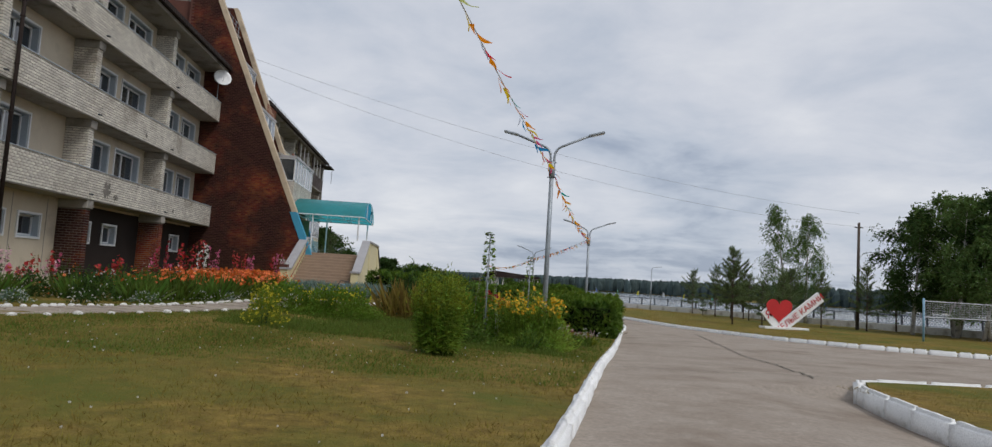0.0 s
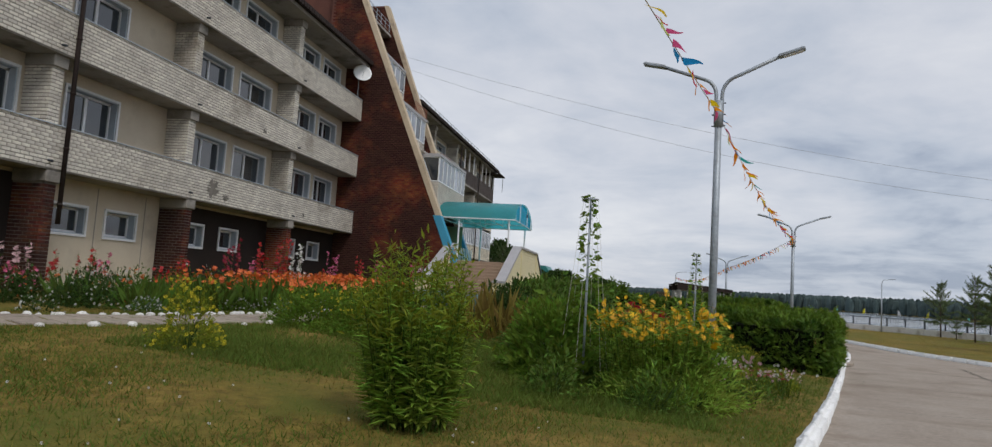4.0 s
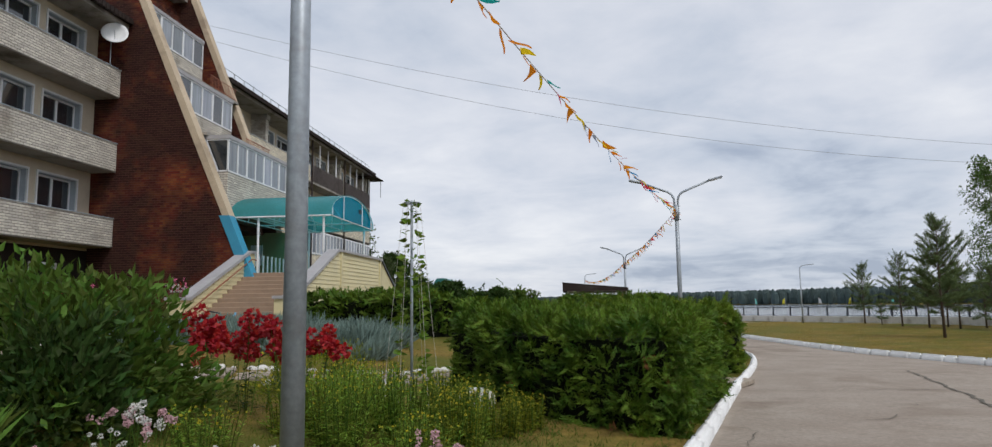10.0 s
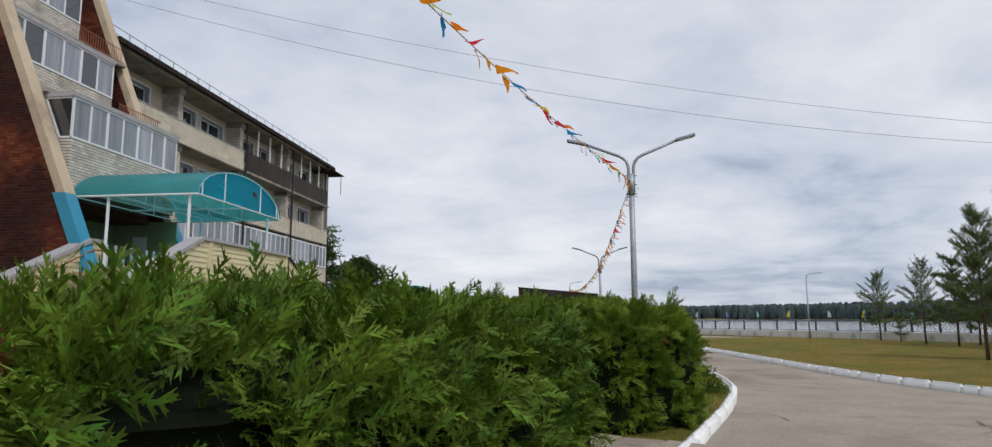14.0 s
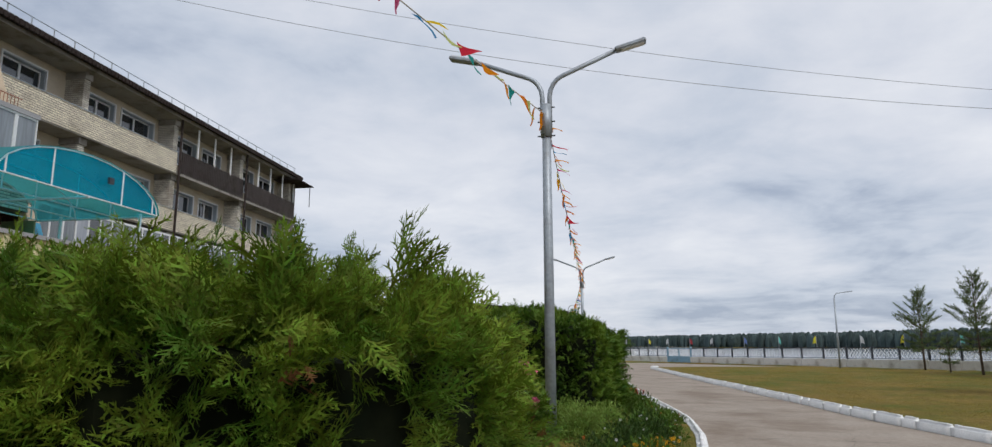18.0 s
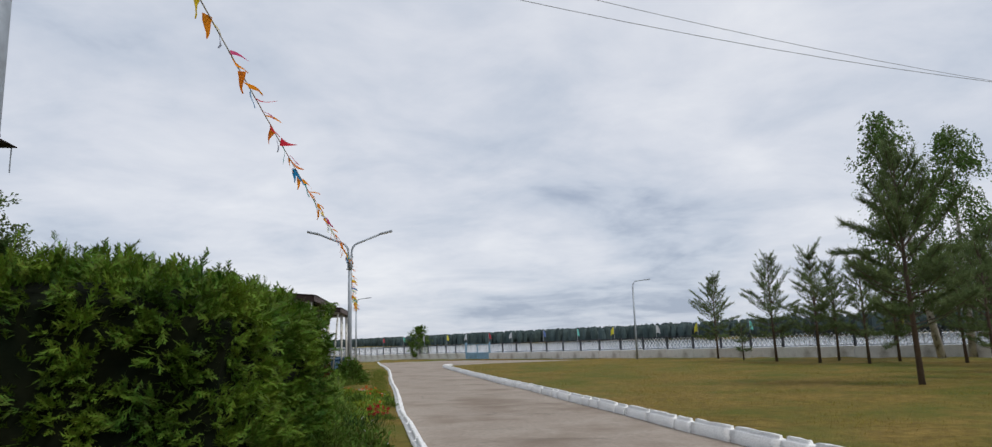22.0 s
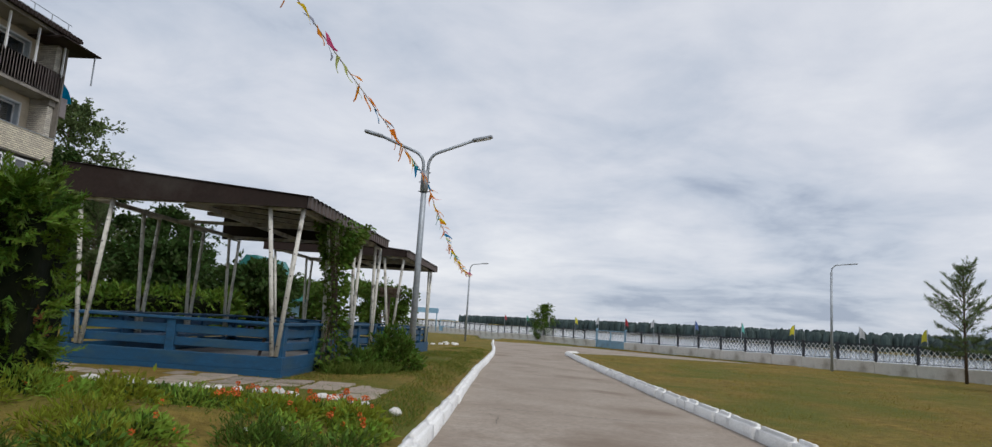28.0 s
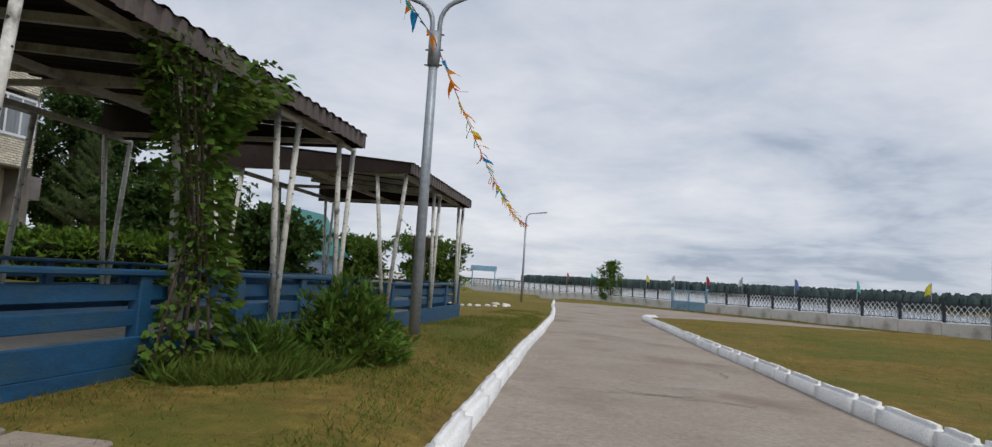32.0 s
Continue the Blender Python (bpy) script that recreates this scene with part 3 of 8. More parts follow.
crack([(13.0, 33.0), (12.2, 30.0), (11.3, 27.0), (10.3, 23.6), (9.5, 20.9), (8.9, 19.2), (7.95, 15.1), (7.0, 11.9)], 0.035, 3)
for n in range(34):
    r = random.Random(300 + n)
    y = r.uniform(20, 66)
    x = r.uniform(float(kerb_x(y)) + 0.4, min(float(np.interp(y, RK_Y, RK_X)) - 0.3, float(kerb_x(y)) + 4.5))
    a = r.uniform(-0.5, 0.5) if n % 3 else r.uniform(1.0, 2.1)
    ln = r.uniform(0.25, 0.9)
    crack([(x, y), (x + math.cos(a) * ln, y + math.sin(a) * ln), (x + math.cos(a + 0.3) * ln * 1.8, y + math.sin(a + 0.3) * ln * 1.8)], r.uniform(0.006, 0.012), 400 + n)
crack([(8.7, 20.6), (10.4, 19.4), (12.5, 18.9)], 0.015, 4)
for n, y in enumerate((12.45, 17.5, 22.5, 28.6, 34.8, 39.5, 44.0, 47.6, 50.4, 53.6, 57.5, 61.0, 65.5, 71.0)):
    r = random.Random(n)
    x0, x1 = float(kerb_x(y)) + 0.1, min(float(np.interp(y, RK_Y, RK_X)) - 0.2, float(kerb_x(y)) + 5.5)
    if n:
        x0, x1 = x0 + r.uniform(0, 0.8), x1 - r.uniform(0.1, 1.3)
    crack([(x0, y - 0.05), ((x0 + x1) / 2, y + r.uniform(-0.1, 0.1)), (x1, y + r.uniform(-0.3, 0.1))], 0.014 if n else 0.02, 20 + n, "slab_joint")

# ---- the house: storeys of 3.1 m, galleries along the front ----
FX, RX = -13.2, -12.7           # gallery fronts of the two wings
LEV = [3.32, 6.40, 9.50]        # undersides of the galleries
EAVE = 12.5
WALL_L, WALL_R = -14.3, -13.9   # back walls of the galleries


def course_bricks(y0, y1, z0, z1, bl=0.26, bh=0.098):
    """Bricks of a wall that runs along y: centre along, centre up, length, height."""
    out = []
    for r in range(int(round((z1 - z0) / bh))):
        y = y0 + (0.5 * bl if r % 2 else 0.0) - bl * 0.5
        while y < y1:
            a, b = max(y, y0), min(y + bl, y1)
            if b - a > 0.04:
                out.append(((a + b) / 2, z0 + (r + 0.5) * bh, b - a - 0.015, bh - 0.015))
            y += bl
    return out


BRICK_F = np.array([(0, 1, 2, 3), (0, 4, 5, 1), (1, 5, 6, 2), (2, 6, 7, 3), (3, 7, 4, 0)])


def brick_field(bricks, at, proud, axis="x", flip=1.0, jitter=0.003):
    """Joined bricks standing proud of a wall plane: the wall faces along the axis, towards plus if flip is 1."""
    B = np.array(bricks)
    n = len(B)
    j = rng.uniform(-jitter, jitter, n)
    cy, cz, w, h = B[:, 0], B[:, 1], B[:, 2] / 2, B[:, 3] / 2
    xf, xb, ch = at + flip * (proud + j), np.full(n, at - flip * 0.01), 0.005
    q = [(xf, cy - w + ch, cz - h + ch), (xf, cy + w - ch, cz - h + ch), (xf, cy + w - ch, cz + h - ch), (xf, cy - w + ch, cz + h - ch),
         (xb, cy - w, cz - h), (xb, cy + w, cz - h), (xb, cy + w, cz + h), (xb, cy - w, cz + h)]
    v = np.stack([np.stack(p, -1) for p in q], 1).reshape(-1, 3)
    if axis == "y":
        v = v[:, [1, 0, 2]]
    f = BRICK_F if (flip > 0) == (axis == "x") else BRICK_F[:, ::-1]
    return v, (f[None] + (np.arange(n) * 8)[:, None, None]).reshape(-1, 4)


def brickwork(parent, bricks, at, proud, mat, axis="x", flip=1.0, label="white silicate bricks"):
    if not bricks:
        return None
    v, f = brick_field(bricks, at, proud, axis, flip)
    return tagged(part("brickwork", np_mesh("brickwork", v, f, mat), parent=parent), label, kind="stuff")


def window(parent, x, y0, y1, z0, z1, panes=2, open_one=False):
    """A plastic window in a wall that faces +x: deep blue-grey reveal, white frame, glass."""
    w = part("window", boxes(((x - 0.02, y0 - 0.07, z0 - 0.07), (x + 0.05, y1 + 0.07, z0)), ((x - 0.02, y0 - 0.07, z1), (x + 0.05, y1 + 0.07, z1 + 0.07)),
                             ((x - 0.02, y0 - 0.07, z0), (x + 0.05, y0, z1)), ((x - 0.02, y1, z0), (x + 0.05, y1 + 0.07, z1))), M_PVC, parent, "white plastic window in a blue-grey reveal")
    rv = 0.32
    part("reveal", boxes(((x - rv, y0, z0), (x, y0 + 0.03, z1)), ((x - rv, y1 - 0.03, z0), (x, y1, z1)), ((x - rv, y0, z1 - 0.03), (x, y1, z1)), ((x - rv, y0, z0), (x, y1, z0 + 0.03))), M_BLUEFRAME, w)
    step = (y1 - y0 - 0.06) / panes
    bars = [((x - rv + 0.02, y0 + 0.03, z0 + 0.03), (x - rv + 0.10, y1 - 0.03, z0 + 0.10)), ((x - rv + 0.02, y0 + 0.03, z1 - 0.10), (x - rv + 0.10, y1 - 0.03, z1 - 0.03))]
    for k in range(panes + 1):
        yy = y0 + 0.03 + step * k
        bars.append(((x - rv + 0.02, max(yy - 0.05, y0 + 0.03), z0 + 0.03), (x - rv + 0.10, min(yy + 0.05, y1 - 0.03), z1 - 0.03)))
    part("frame", boxes(*bars), M_PVC, w)
    for k in range(panes):
        a = y0 + 0.03 + step * k + 0.05
        part("pane", boxes(((x - rv + 0.04, a, z0 + 0.1), (x - rv + 0.055, a + step - 0.1, z1 - 0.1))), M_GLASS, w)
    return w


def cut_wall(parent, x_back, x_face, y0, y1, z0, z1, holes, mat, label=""):
    """A wall facing +x with window openings through it: strips between the openings, joined."""
    bm = bmesh.new()
    edges = sorted({y0, y1, *[h[0] for h in holes], *[h[1] for h in holes]})
    for a, b in zip(edges, edges[1:]):
        cover = sorted([(h[2], h[3]) for h in holes if h[0] < (a + b) / 2 < h[1]])
        z = z0
        for lo, hi in cover:
            box(bm, (x_back, a, z), (x_face, b, lo))
            z = hi
        box(bm, (x_back, a, z), (x_face, b, z1))
    bmesh.ops.remove_doubles(bm, verts=bm.verts[:], dist=0.0005)
    return part("wall", bm, mat, parent, label)


def gallery_parapet(house, x, y0, y1, lv, singles=None, face=None):
    p = part("parapet", boxes(((x - 0.16, y0, lv), (x - 0.016, y1, lv + 1.16))), M_MORTAR, house, "white brick gallery parapet")
    bricks = course_bricks(y0, y1, lv + 0.02, lv + 1.16)
    if singles:
        near = [b for b in bricks if singles[0] < b[0] < singles[1] and b[1] > singles[2]][:300]
        keep = set(near)
        bricks = [b for b in bricks if b not in keep]
        cache = {}
        for cy, cz, w, h in near:
            key = round(w, 2)
            if key not in cache:
                cache[key] = bm_mesh("brick", box(bmesh.new(), (-0.02, -w / 2, -h / 2), (0.010, w / 2, h / 2), 0.005), M_WBRICK_ONE)
            b = part("brick", cache[key], parent=p)
            b.location = (x - 0.016 + random.uniform(-0.004, 0.004), cy, cz)
    brickwork(p, bricks, x - 0.016, 0.010, face or M_WBRICK)
    part("capping", boxes(((x - 0.20, y0, lv + 1.16), (x + 0.025, y1, lv + 1.185))), M_BLUEFRAME, p, "thin grey-green metal capping")
    return p


def pier(house, x_back, x_front, y, z0, z1, mat=None):
    """A brick cross wall of a gallery with a concrete beam end over it."""
    p = part("cross_wall", boxes(((x_back, y - 0.18, z0), (x_front - 0.02, y + 0.18, z1 - 0.32))), M_MORTAR, house, "white brick cross wall with a concrete beam end")
    front = course_bricks(y - 0.19, y + 0.19, z0, z1 - 0.32)
    brickwork(p, front, x_front - 0.02, 0.016, mat or M_WBRICK)
    brickwork(p, course_bricks(x_back, x_front, z0, z1 - 0.32), y - 0.18, 0.016, mat or M_WBRICK, "y", -1.0)
    part("beam_end", box(bmesh.new(), (x_back, y - 0.24, z1 - 0.32), (x_front + 0.07, y + 0.24, z1), 0.02), M_CONC, p)
    return p


def drainpipe(parent, x, y, z0, z1, mat=None):
    bm = tube(bmesh.new(), [(x, y, z0), (x, y, z1)], 0.06, 8)
    for z in np.arange(z0 + 0.5, z1, 1.5):
        tube(bm, [(x, y, z), (x, y, z + 0.05)], 0.075, 8)
    return part("drainpipe", bm, mat or M_ROOF, parent, "dark brown drainpipe", True)


house = thing("house_left_wing", (0, 0, 0), "four-storey white brick sanatorium wing with long galleries", "building")
L_WIN = [(22.7, 24.7), (28.15, 30.5), (31.1, 33.5), (35.6, 37.8), (38.3, 40.3)]
holes, wins = [], []
for lv in LEV:
    z0, z1 = lv + 1.05, lv + 2.62
    wins.append((18.5, 21.1, z0, z1, 3))
    wins += [(a, b, z0, z1, 2) for a, b in L_WIN]
wins += [(a, b, 1.75, 2.55, 1) for a, b in ((19.3, 20.6), (22.6, 23.9), (24.7, 26.0), (28.3, 29.6), (30.7, 31.9), (35.6, 36.8), (38.2, 39.4))]
cut_wall(house, WALL_L - 0.34, WALL_L, 12, 41.1, 3.2, EAVE, [w[:4] for w in wins if w[2] > 3], M_RENDER, "beige panelled wall behind the galleries")
cut_wall(house, WALL_L - 0.34, WALL_L, 21.75, 27.1, -0.6, 3.2, [w[:4] for w in wins if w[2] < 3 and 21.75 < w[0] < 27], M_RENDER, "beige panelled ground floor wall")
cut_wall(house, WALL_L - 0.34, WALL_L, 12, 21.4, -0.6, 3.2, [w[:4] for w in wins if w[2] < 3 and w[0] < 21.4], M_SHADEDBROWN, "brown ground floor wall with recess shade in its colour")
cut_wall(house, WALL_L - 0.34, WALL_L, 27.5, 41.1, -0.6, 3.2, [w[:4] for w in wins if w[2] < 3 and w[0] > 27.5], M_SHADEDBROWN, "brown ground floor wall with recess shade in its colour")
part("room_core", boxes(((-24, 12, -0.6), (WALL_L - 0.6, 41.1, EAVE))), M_ROOMSHADE, house)
part("end_wall", boxes(((-24, 11.8, -0.6), (FX - 0.2, 12.0, EAVE))), M_WBRICK, house)
for w in wins:
    window(house, WALL_L, *w)
for y in (22.3, 24.3, 26.4):
    part("panel_joint", boxes(((WALL_L, y, -0.2), (WALL_L + 0.012, y + 0.025, 3.2))), M_CONC, house)
for n, lv in enumerate(LEV):
    part("gallery_slab", boxes(((WALL_L, 12, lv - 0.02), (FX - 0.03, 41.1, lv + 0.14))), M_CONC, house, "stained concrete gallery slab")
    gallery_parapet(house, FX, 12.0, 41.1, lv, (18.8, 24.6, lv + 0.35) if n == 0 else None)
    for y in (20.95 + 0.55, 27.2, 34.3):
        pier(house, WALL_L, FX - 0.22, y, lv + 0.14, (LEV + [EAVE])[n + 1] - 0.02)
for y in (21.55, 27.3, 34.4):
    pier(house, WALL_L, FX - 0.1, y, -0.3, LEV[0] - 0.02, M_RBRICK)
part("roof", prism(bmesh.new(), [(-24.5, EAVE + 3.0), (-24.5, EAVE + 0.14), (-12.75, EAVE + 0.14), (-12.75, EAVE + 0.30)], "y", 11.8, 41.1), M_ROOF, house, "dark brown metal tile roof")
part("roof_edge", boxes(*[((-12.85, y, EAVE + 0.10), (-12.70, y + 0.17, EAVE + 0.33)) for y in np.arange(12, 41.0, 0.24)]), M_ROOF, house, "wavy dark tile edge")
part("soffit", boxes(((WALL_L, 12, EAVE - 0.02), (-12.95, 41.1, EAVE + 0.14))), M_CONC, house)
for lv in LEV:
    for y in (21.3, 27.1, 34.36):
        part("drain_spout", tube(bmesh.new(), [(FX - 0.05, y, lv + 0.22), (FX + 0.13, y, lv + 0.19)], 0.035, 8), M_DARKMETAL, house, "short dark drain spout")


def worn_patch(parent, x, y, z, w, h, seed):
    """A ragged patch where the face of the bricks has broken away."""
    r = random.Random(seed)
    bm = bmesh.new()
    ring = [bm.verts.new((x + 0.004, y + w * math.cos(a) * r.uniform(0.2, 1.0), z + h * math.sin(a) * r.uniform(0.2, 1.0))) for a in np.linspace(0, 2 * math.pi, 61)[:-1]]
    mid = bm.verts.new((x + 0.007, y, z))
    for p, q in zip(ring, ring[1:] + ring[:1]):
        bm.faces.new((mid, p, q))
    return part("worn_patch", bm, M_MORTAR, parent, "ragged dark patch of broken brick")


for y, z, w, h in ((28.4, LEV[0] + 0.55, 0.5, 0.42), (29.2, LEV[0] + 0.3, 0.25, 0.2), (35.4, LEV[0] + 0.35, 0.18, 0.14), (31.5, LEV[1] + 0.3, 0.2, 0.12), (24.6, LEV[2] + 0.3, 0.22, 0.12)):
    worn_patch(house, FX, y, z, w, h, int(y * 10))
drainpipe(house, FX + 0.09, 21.72, 1.9, EAVE + 0.2)


def satellite_dish(x, y, z, size, label, drop):
    """A shallow round reflector with a feed arm, on a bent bracket."""
    dish = thing("satellite_dish", (x, y, z), label, "satellite dish", "satellite dishes")
    bm = bmesh.new()
    rings = []
    for rr in (0.0, 0.2, 0.36, 0.47):
        rr *= size
        rings.append([bm.verts.new((0.55 * rr * rr / size, rr * math.cos(a), rr * math.sin(a))) for a in np.linspace(0, 2 * math.pi, 24, endpoint=False)])
    for r0, r1 in zip(rings, rings[1:]):
        for k in range(24):
            bm.faces.new((r0[k], r0[(k + 1) % 24], r1[(k + 1) % 24], r1[k]))
    bmesh.ops.remove_doubles(bm, verts=bm.verts[:], dist=1e-4)
    bmesh.ops.solidify(bm, geom=bm.faces[:], thickness=0.02)
    part("reflector", bm, M_PVC, dish, smooth=True).rotation_euler = (0, radians(-18), radians(-60))
    part("feed_arm", tube(bmesh.new(), [(0.02, 0, -0.3 * size), (0.22 * size, -0.35 * size, 0.02)], 0.012, 6), M_STEEL, dish)
    part("bracket", tube(bmesh.new(), [(-0.02, 0.03, 0), (-0.2, 0.06, -0.1), (-0.2, 0.06, -drop)], 0.022, 6), M_STEEL, dish)
    return dish


satellite_dish(-13.05, 40.4, 11.95, 1.06, "white round satellite dish fixed to the gallery", 1.2)

# brick fins with slanted edges


def slant(z):
    return -6.36 - 0.430 * z


def fin_bricks(z0, z1, x_in, edge, bl=0.26, bh=0.098):
    out = []
    for r in range(int((z1 - z0) / bh)):
        z = z0 + (r + 0.5) * bh
        x, end = x_in + (0.5 * bl if r % 2 else 0), edge(z) - 0.32
        while x < end:
            b = min(x + bl, end)
            if b - x > 0.05:
                out.append(((x + b) / 2, z, b - x - 0.012, bh - 0.012))
            x += bl
    return out


def fin_wall(y, label, lower, FTOP, x_back, edge):
    f = thing("fin_wall", (0, 0, 0), label, "wall", group="brick fin walls")
    def strip(za, zb, a, b):
        return [(edge(za) + a, za), (edge(za) + b, za), (edge(zb) + b, zb), (edge(zb) + a, zb)]
    wall = part("core", prism(bmesh.new(), [(x_back, -0.6), (edge(-0.6) - 0.3, -0.6), (edge(FTOP) - 0.3, FTOP), (x_back, FTOP)], "y", y + 0.016, y + 0.4), M_RMORTAR, f)
    brickwork(wall, fin_bricks(-0.4, FTOP, x_back + 0.1, edge), y + 0.016, 0.014, M_RBRICK, "y", -1.0, "dark weathered red bricks")
    part("edge_trim", prism(bmesh.new(), strip(4.5, FTOP, -0.30, 0.0), "y", y - 0.04, y + 0.44), M_CREAM, f, "cream plaster edge")
    part("edge_trim", prism(bmesh.new(), strip(-0.6, 4.5, -0.42, 0.0), "y", y - 0.05, y + 0.45), lower, f, "blue painted lower edge")
    return f


M_BLUEEDGE = surface("blue_edge_paint", (0.05, 0.30, 0.46), (0.045, 0.26, 0.41), 1, 0.55, fine=30, bump=0.1)
fin_wall(41.12, "tall dark weathered red brick fin wall with a cream edge", M_BLUEEDGE, 17.3, -15.5, slant)
fin_wall(47.9, "tall red brick fin wall with a cream edge beside the entrance", M_BLUEEDGE, 19.0, -17.0, lambda z: -7.2 - 0.402 * z)
M_GREENWALL = surface("olive_entrance_paint", (0.30, 0.33, 0.17), (0.26, 0.29, 0.15), 0.8, 0.8, fine=40, bump=0.15)

core = thing("house_middle", (0, 0, 0), "middle block of the sanatorium with stepped glazed loggias", "building")
cw = part("wall", prism(bmesh.new(), [(-24, -0.6), (-11.6, -0.6), (-11.6, 4.4), (slant(4.4) - 1.7, 4.4), (slant(16.8) - 1.7, 16.8), (-24, 16.8)], "y", 41.5, 47.9), M_RMORTAR, core, "red brick back wall that leans with the fins")
bv, bf = brick_field(course_bricks(41.52, 47.88, 7.9, 16.8), 0.0, 0.014)
bv[:, 0] += slant(bv[:, 2]) - 1.7
tagged(part("brickwork", np_mesh("brickwork", bv, bf, M_RBRICK), parent=cw), "red bricks", kind="stuff")
part("entrance_wall", boxes(((-11.6, 41.55, 2.2), (-11.5, 47.88, 4.5)), ((-11.5, 47.84, 2.2), (-8.75, 47.90, 4.5))), M_GREENWALL, core, "olive painted entrance wall")
dr = part("entrance_door", boxes(((-11.5, 42.9, 2.2), (-11.42, 44.1, 4.3))), M_SHADEDBROWN, core, "dark entrance door")
part("notice_board", boxes(((-11.5, 44.5, 3.3), (-11.45, 45.1, 3.9))), M_ROOF, core)
part("porch_window", boxes(((-10.6, 47.80, 2.9), (-10.0, 47.84, 3.9))), M_PVC, core, "white framed porch window")
part("tower_cap", boxes(((-18, 41.5, 16.8), (-14.5, 47.9, 16.95))), M_CONC, core)


tr_ = bmesh.new()
for y in np.arange(41.7, 47.9, 0.75):
    tube(tr_, [(-14.6, y, 16.9), (-14.6, y, 17.75)], 0.02, 5)
for z in (17.2, 17.48, 17.75):
    tube(tr_, [(-14.6, 41.6, z), (-14.6, 47.85, z)], 0.018, 5)
part("roof_rail", tr_, M_STEEL, core, "thin steel rail on the tower roof")


def loggia(x, y0, y1, z_floor, z_sill, z_top, panes, dark=()):
    """A glazed loggia that steps out of the slope: brick apron, white frames, glass; a side light where it stands proud of the fin."""
    proud = x > slant(z_sill)
    lg = part("loggia", boxes(((x - 1.9, y0, z_floor), (x - 0.016, y1, z_floor + 0.12)), ((x - 0.13, y0, z_floor + 0.12), (x - 0.016, y1, z_sill)), ((x - 1.6, y1 - 0.12, z_floor + 0.12), (x - 0.13, y1, z_sill)), ((x - 1.9, y0 + 0.004, z_floor + 0.12), (x - 0.13, y0 + 0.1, z_sill))), M_MORTAR, core, "glazed loggia over a white brick apron")
    brickwork(lg, course_bricks(y0, y1, z_floor, z_sill), x - 0.016, 0.016, M_WBRICK)
    if proud:
        brickwork(lg, course_bricks(slant(z_sill) - 0.45, x, z_floor, z_sill), y0 + 0.002, 0.016, M_WBRICK, "y", -1.0)
    part("fascia", boxes(((x - 1.6, y0 - 0.03, z_top), (x + 0.04, y1 + 0.03, z_top + 0.16))), M_COPING, lg, "grey metal sheet fascia")
    step = (y1 - y0) / panes
    bars = [((x - 0.07, y0, z_sill), (x, y1, z_sill + 0.07)), ((x - 0.07, y0, z_top - 0.07), (x, y1, z_top))]
    for k in range(panes + 1):
        yy = y0 + k * step
        wd = 0.06 if k % 2 == 0 else 0.035
        bars.append(((x - 0.07, max(yy - wd, y0), z_sill + 0.07), (x, min(yy + wd, y1), z_top - 0.07)))
    part("frame", boxes(*bars), M_PVC, lg)
    for k in range(panes):
        a = y0 + k * step + 0.045
        part("pane", boxes(((x - 0.045, a, z_sill + 0.07), (x - 0.03, a + step - 0.09, z_top - 0.07))), M_GLASS if k in dark else M_SKYCURTAIN, lg)
    # the far end is glazed as well
    part("end_frame", boxes(((x - 1.5, y1 - 0.05, z_sill), (x - 0.07, y1, z_sill + 0.07)), ((x - 1.5, y1 - 0.05, z_top - 0.07), (x - 0.07, y1, z_top)), ((x - 0.8, y1 - 0.05, z_sill + 0.07), (x - 0.73, y1, z_top - 0.07))), M_PVC, lg)
    part("pane", boxes(((x - 1.5, y1 - 0.035, z_sill + 0.07), (x - 0.07, y1 - 0.02, z_top - 0.07))), M_GLASS, lg)
    if not proud:
        return
    # the side light follows the slope
    xs0, xs1 = slant(z_sill) - 0.02, slant(z_top) - 0.02
    fr = bmesh.new()
    prism(fr, [(xs0, z_sill), (x - 0.02, z_sill), (x - 0.02, z_sill + 0.06), (xs0 - 0.03, z_sill + 0.06)], "y", y0, y0 + 0.06)
    prism(fr, [(xs1, z_top - 0.06), (x - 0.02, z_top - 0.06), (x - 0.02, z_top), (xs1, z_top)], "y", y0, y0 + 0.06)
    prism(fr, [(xs0 - 0.06, z_sill), (xs0 + 0.02, z_sill), (xs1 + 0.02, z_top), (xs1 - 0.06, z_top)], "y", y0, y0 + 0.06)
    part("side_frame", fr, M_PVC, lg)
    part("side_pane", prism(bmesh.new(), [(xs0, z_sill + 0.05), (x - 0.05, z_sill + 0.05), (x - 0.05, z_top - 0.05), (xs1, z_top - 0.05)], "y", y0 + 0.025, y0 + 0.04), M_GLASS, lg)


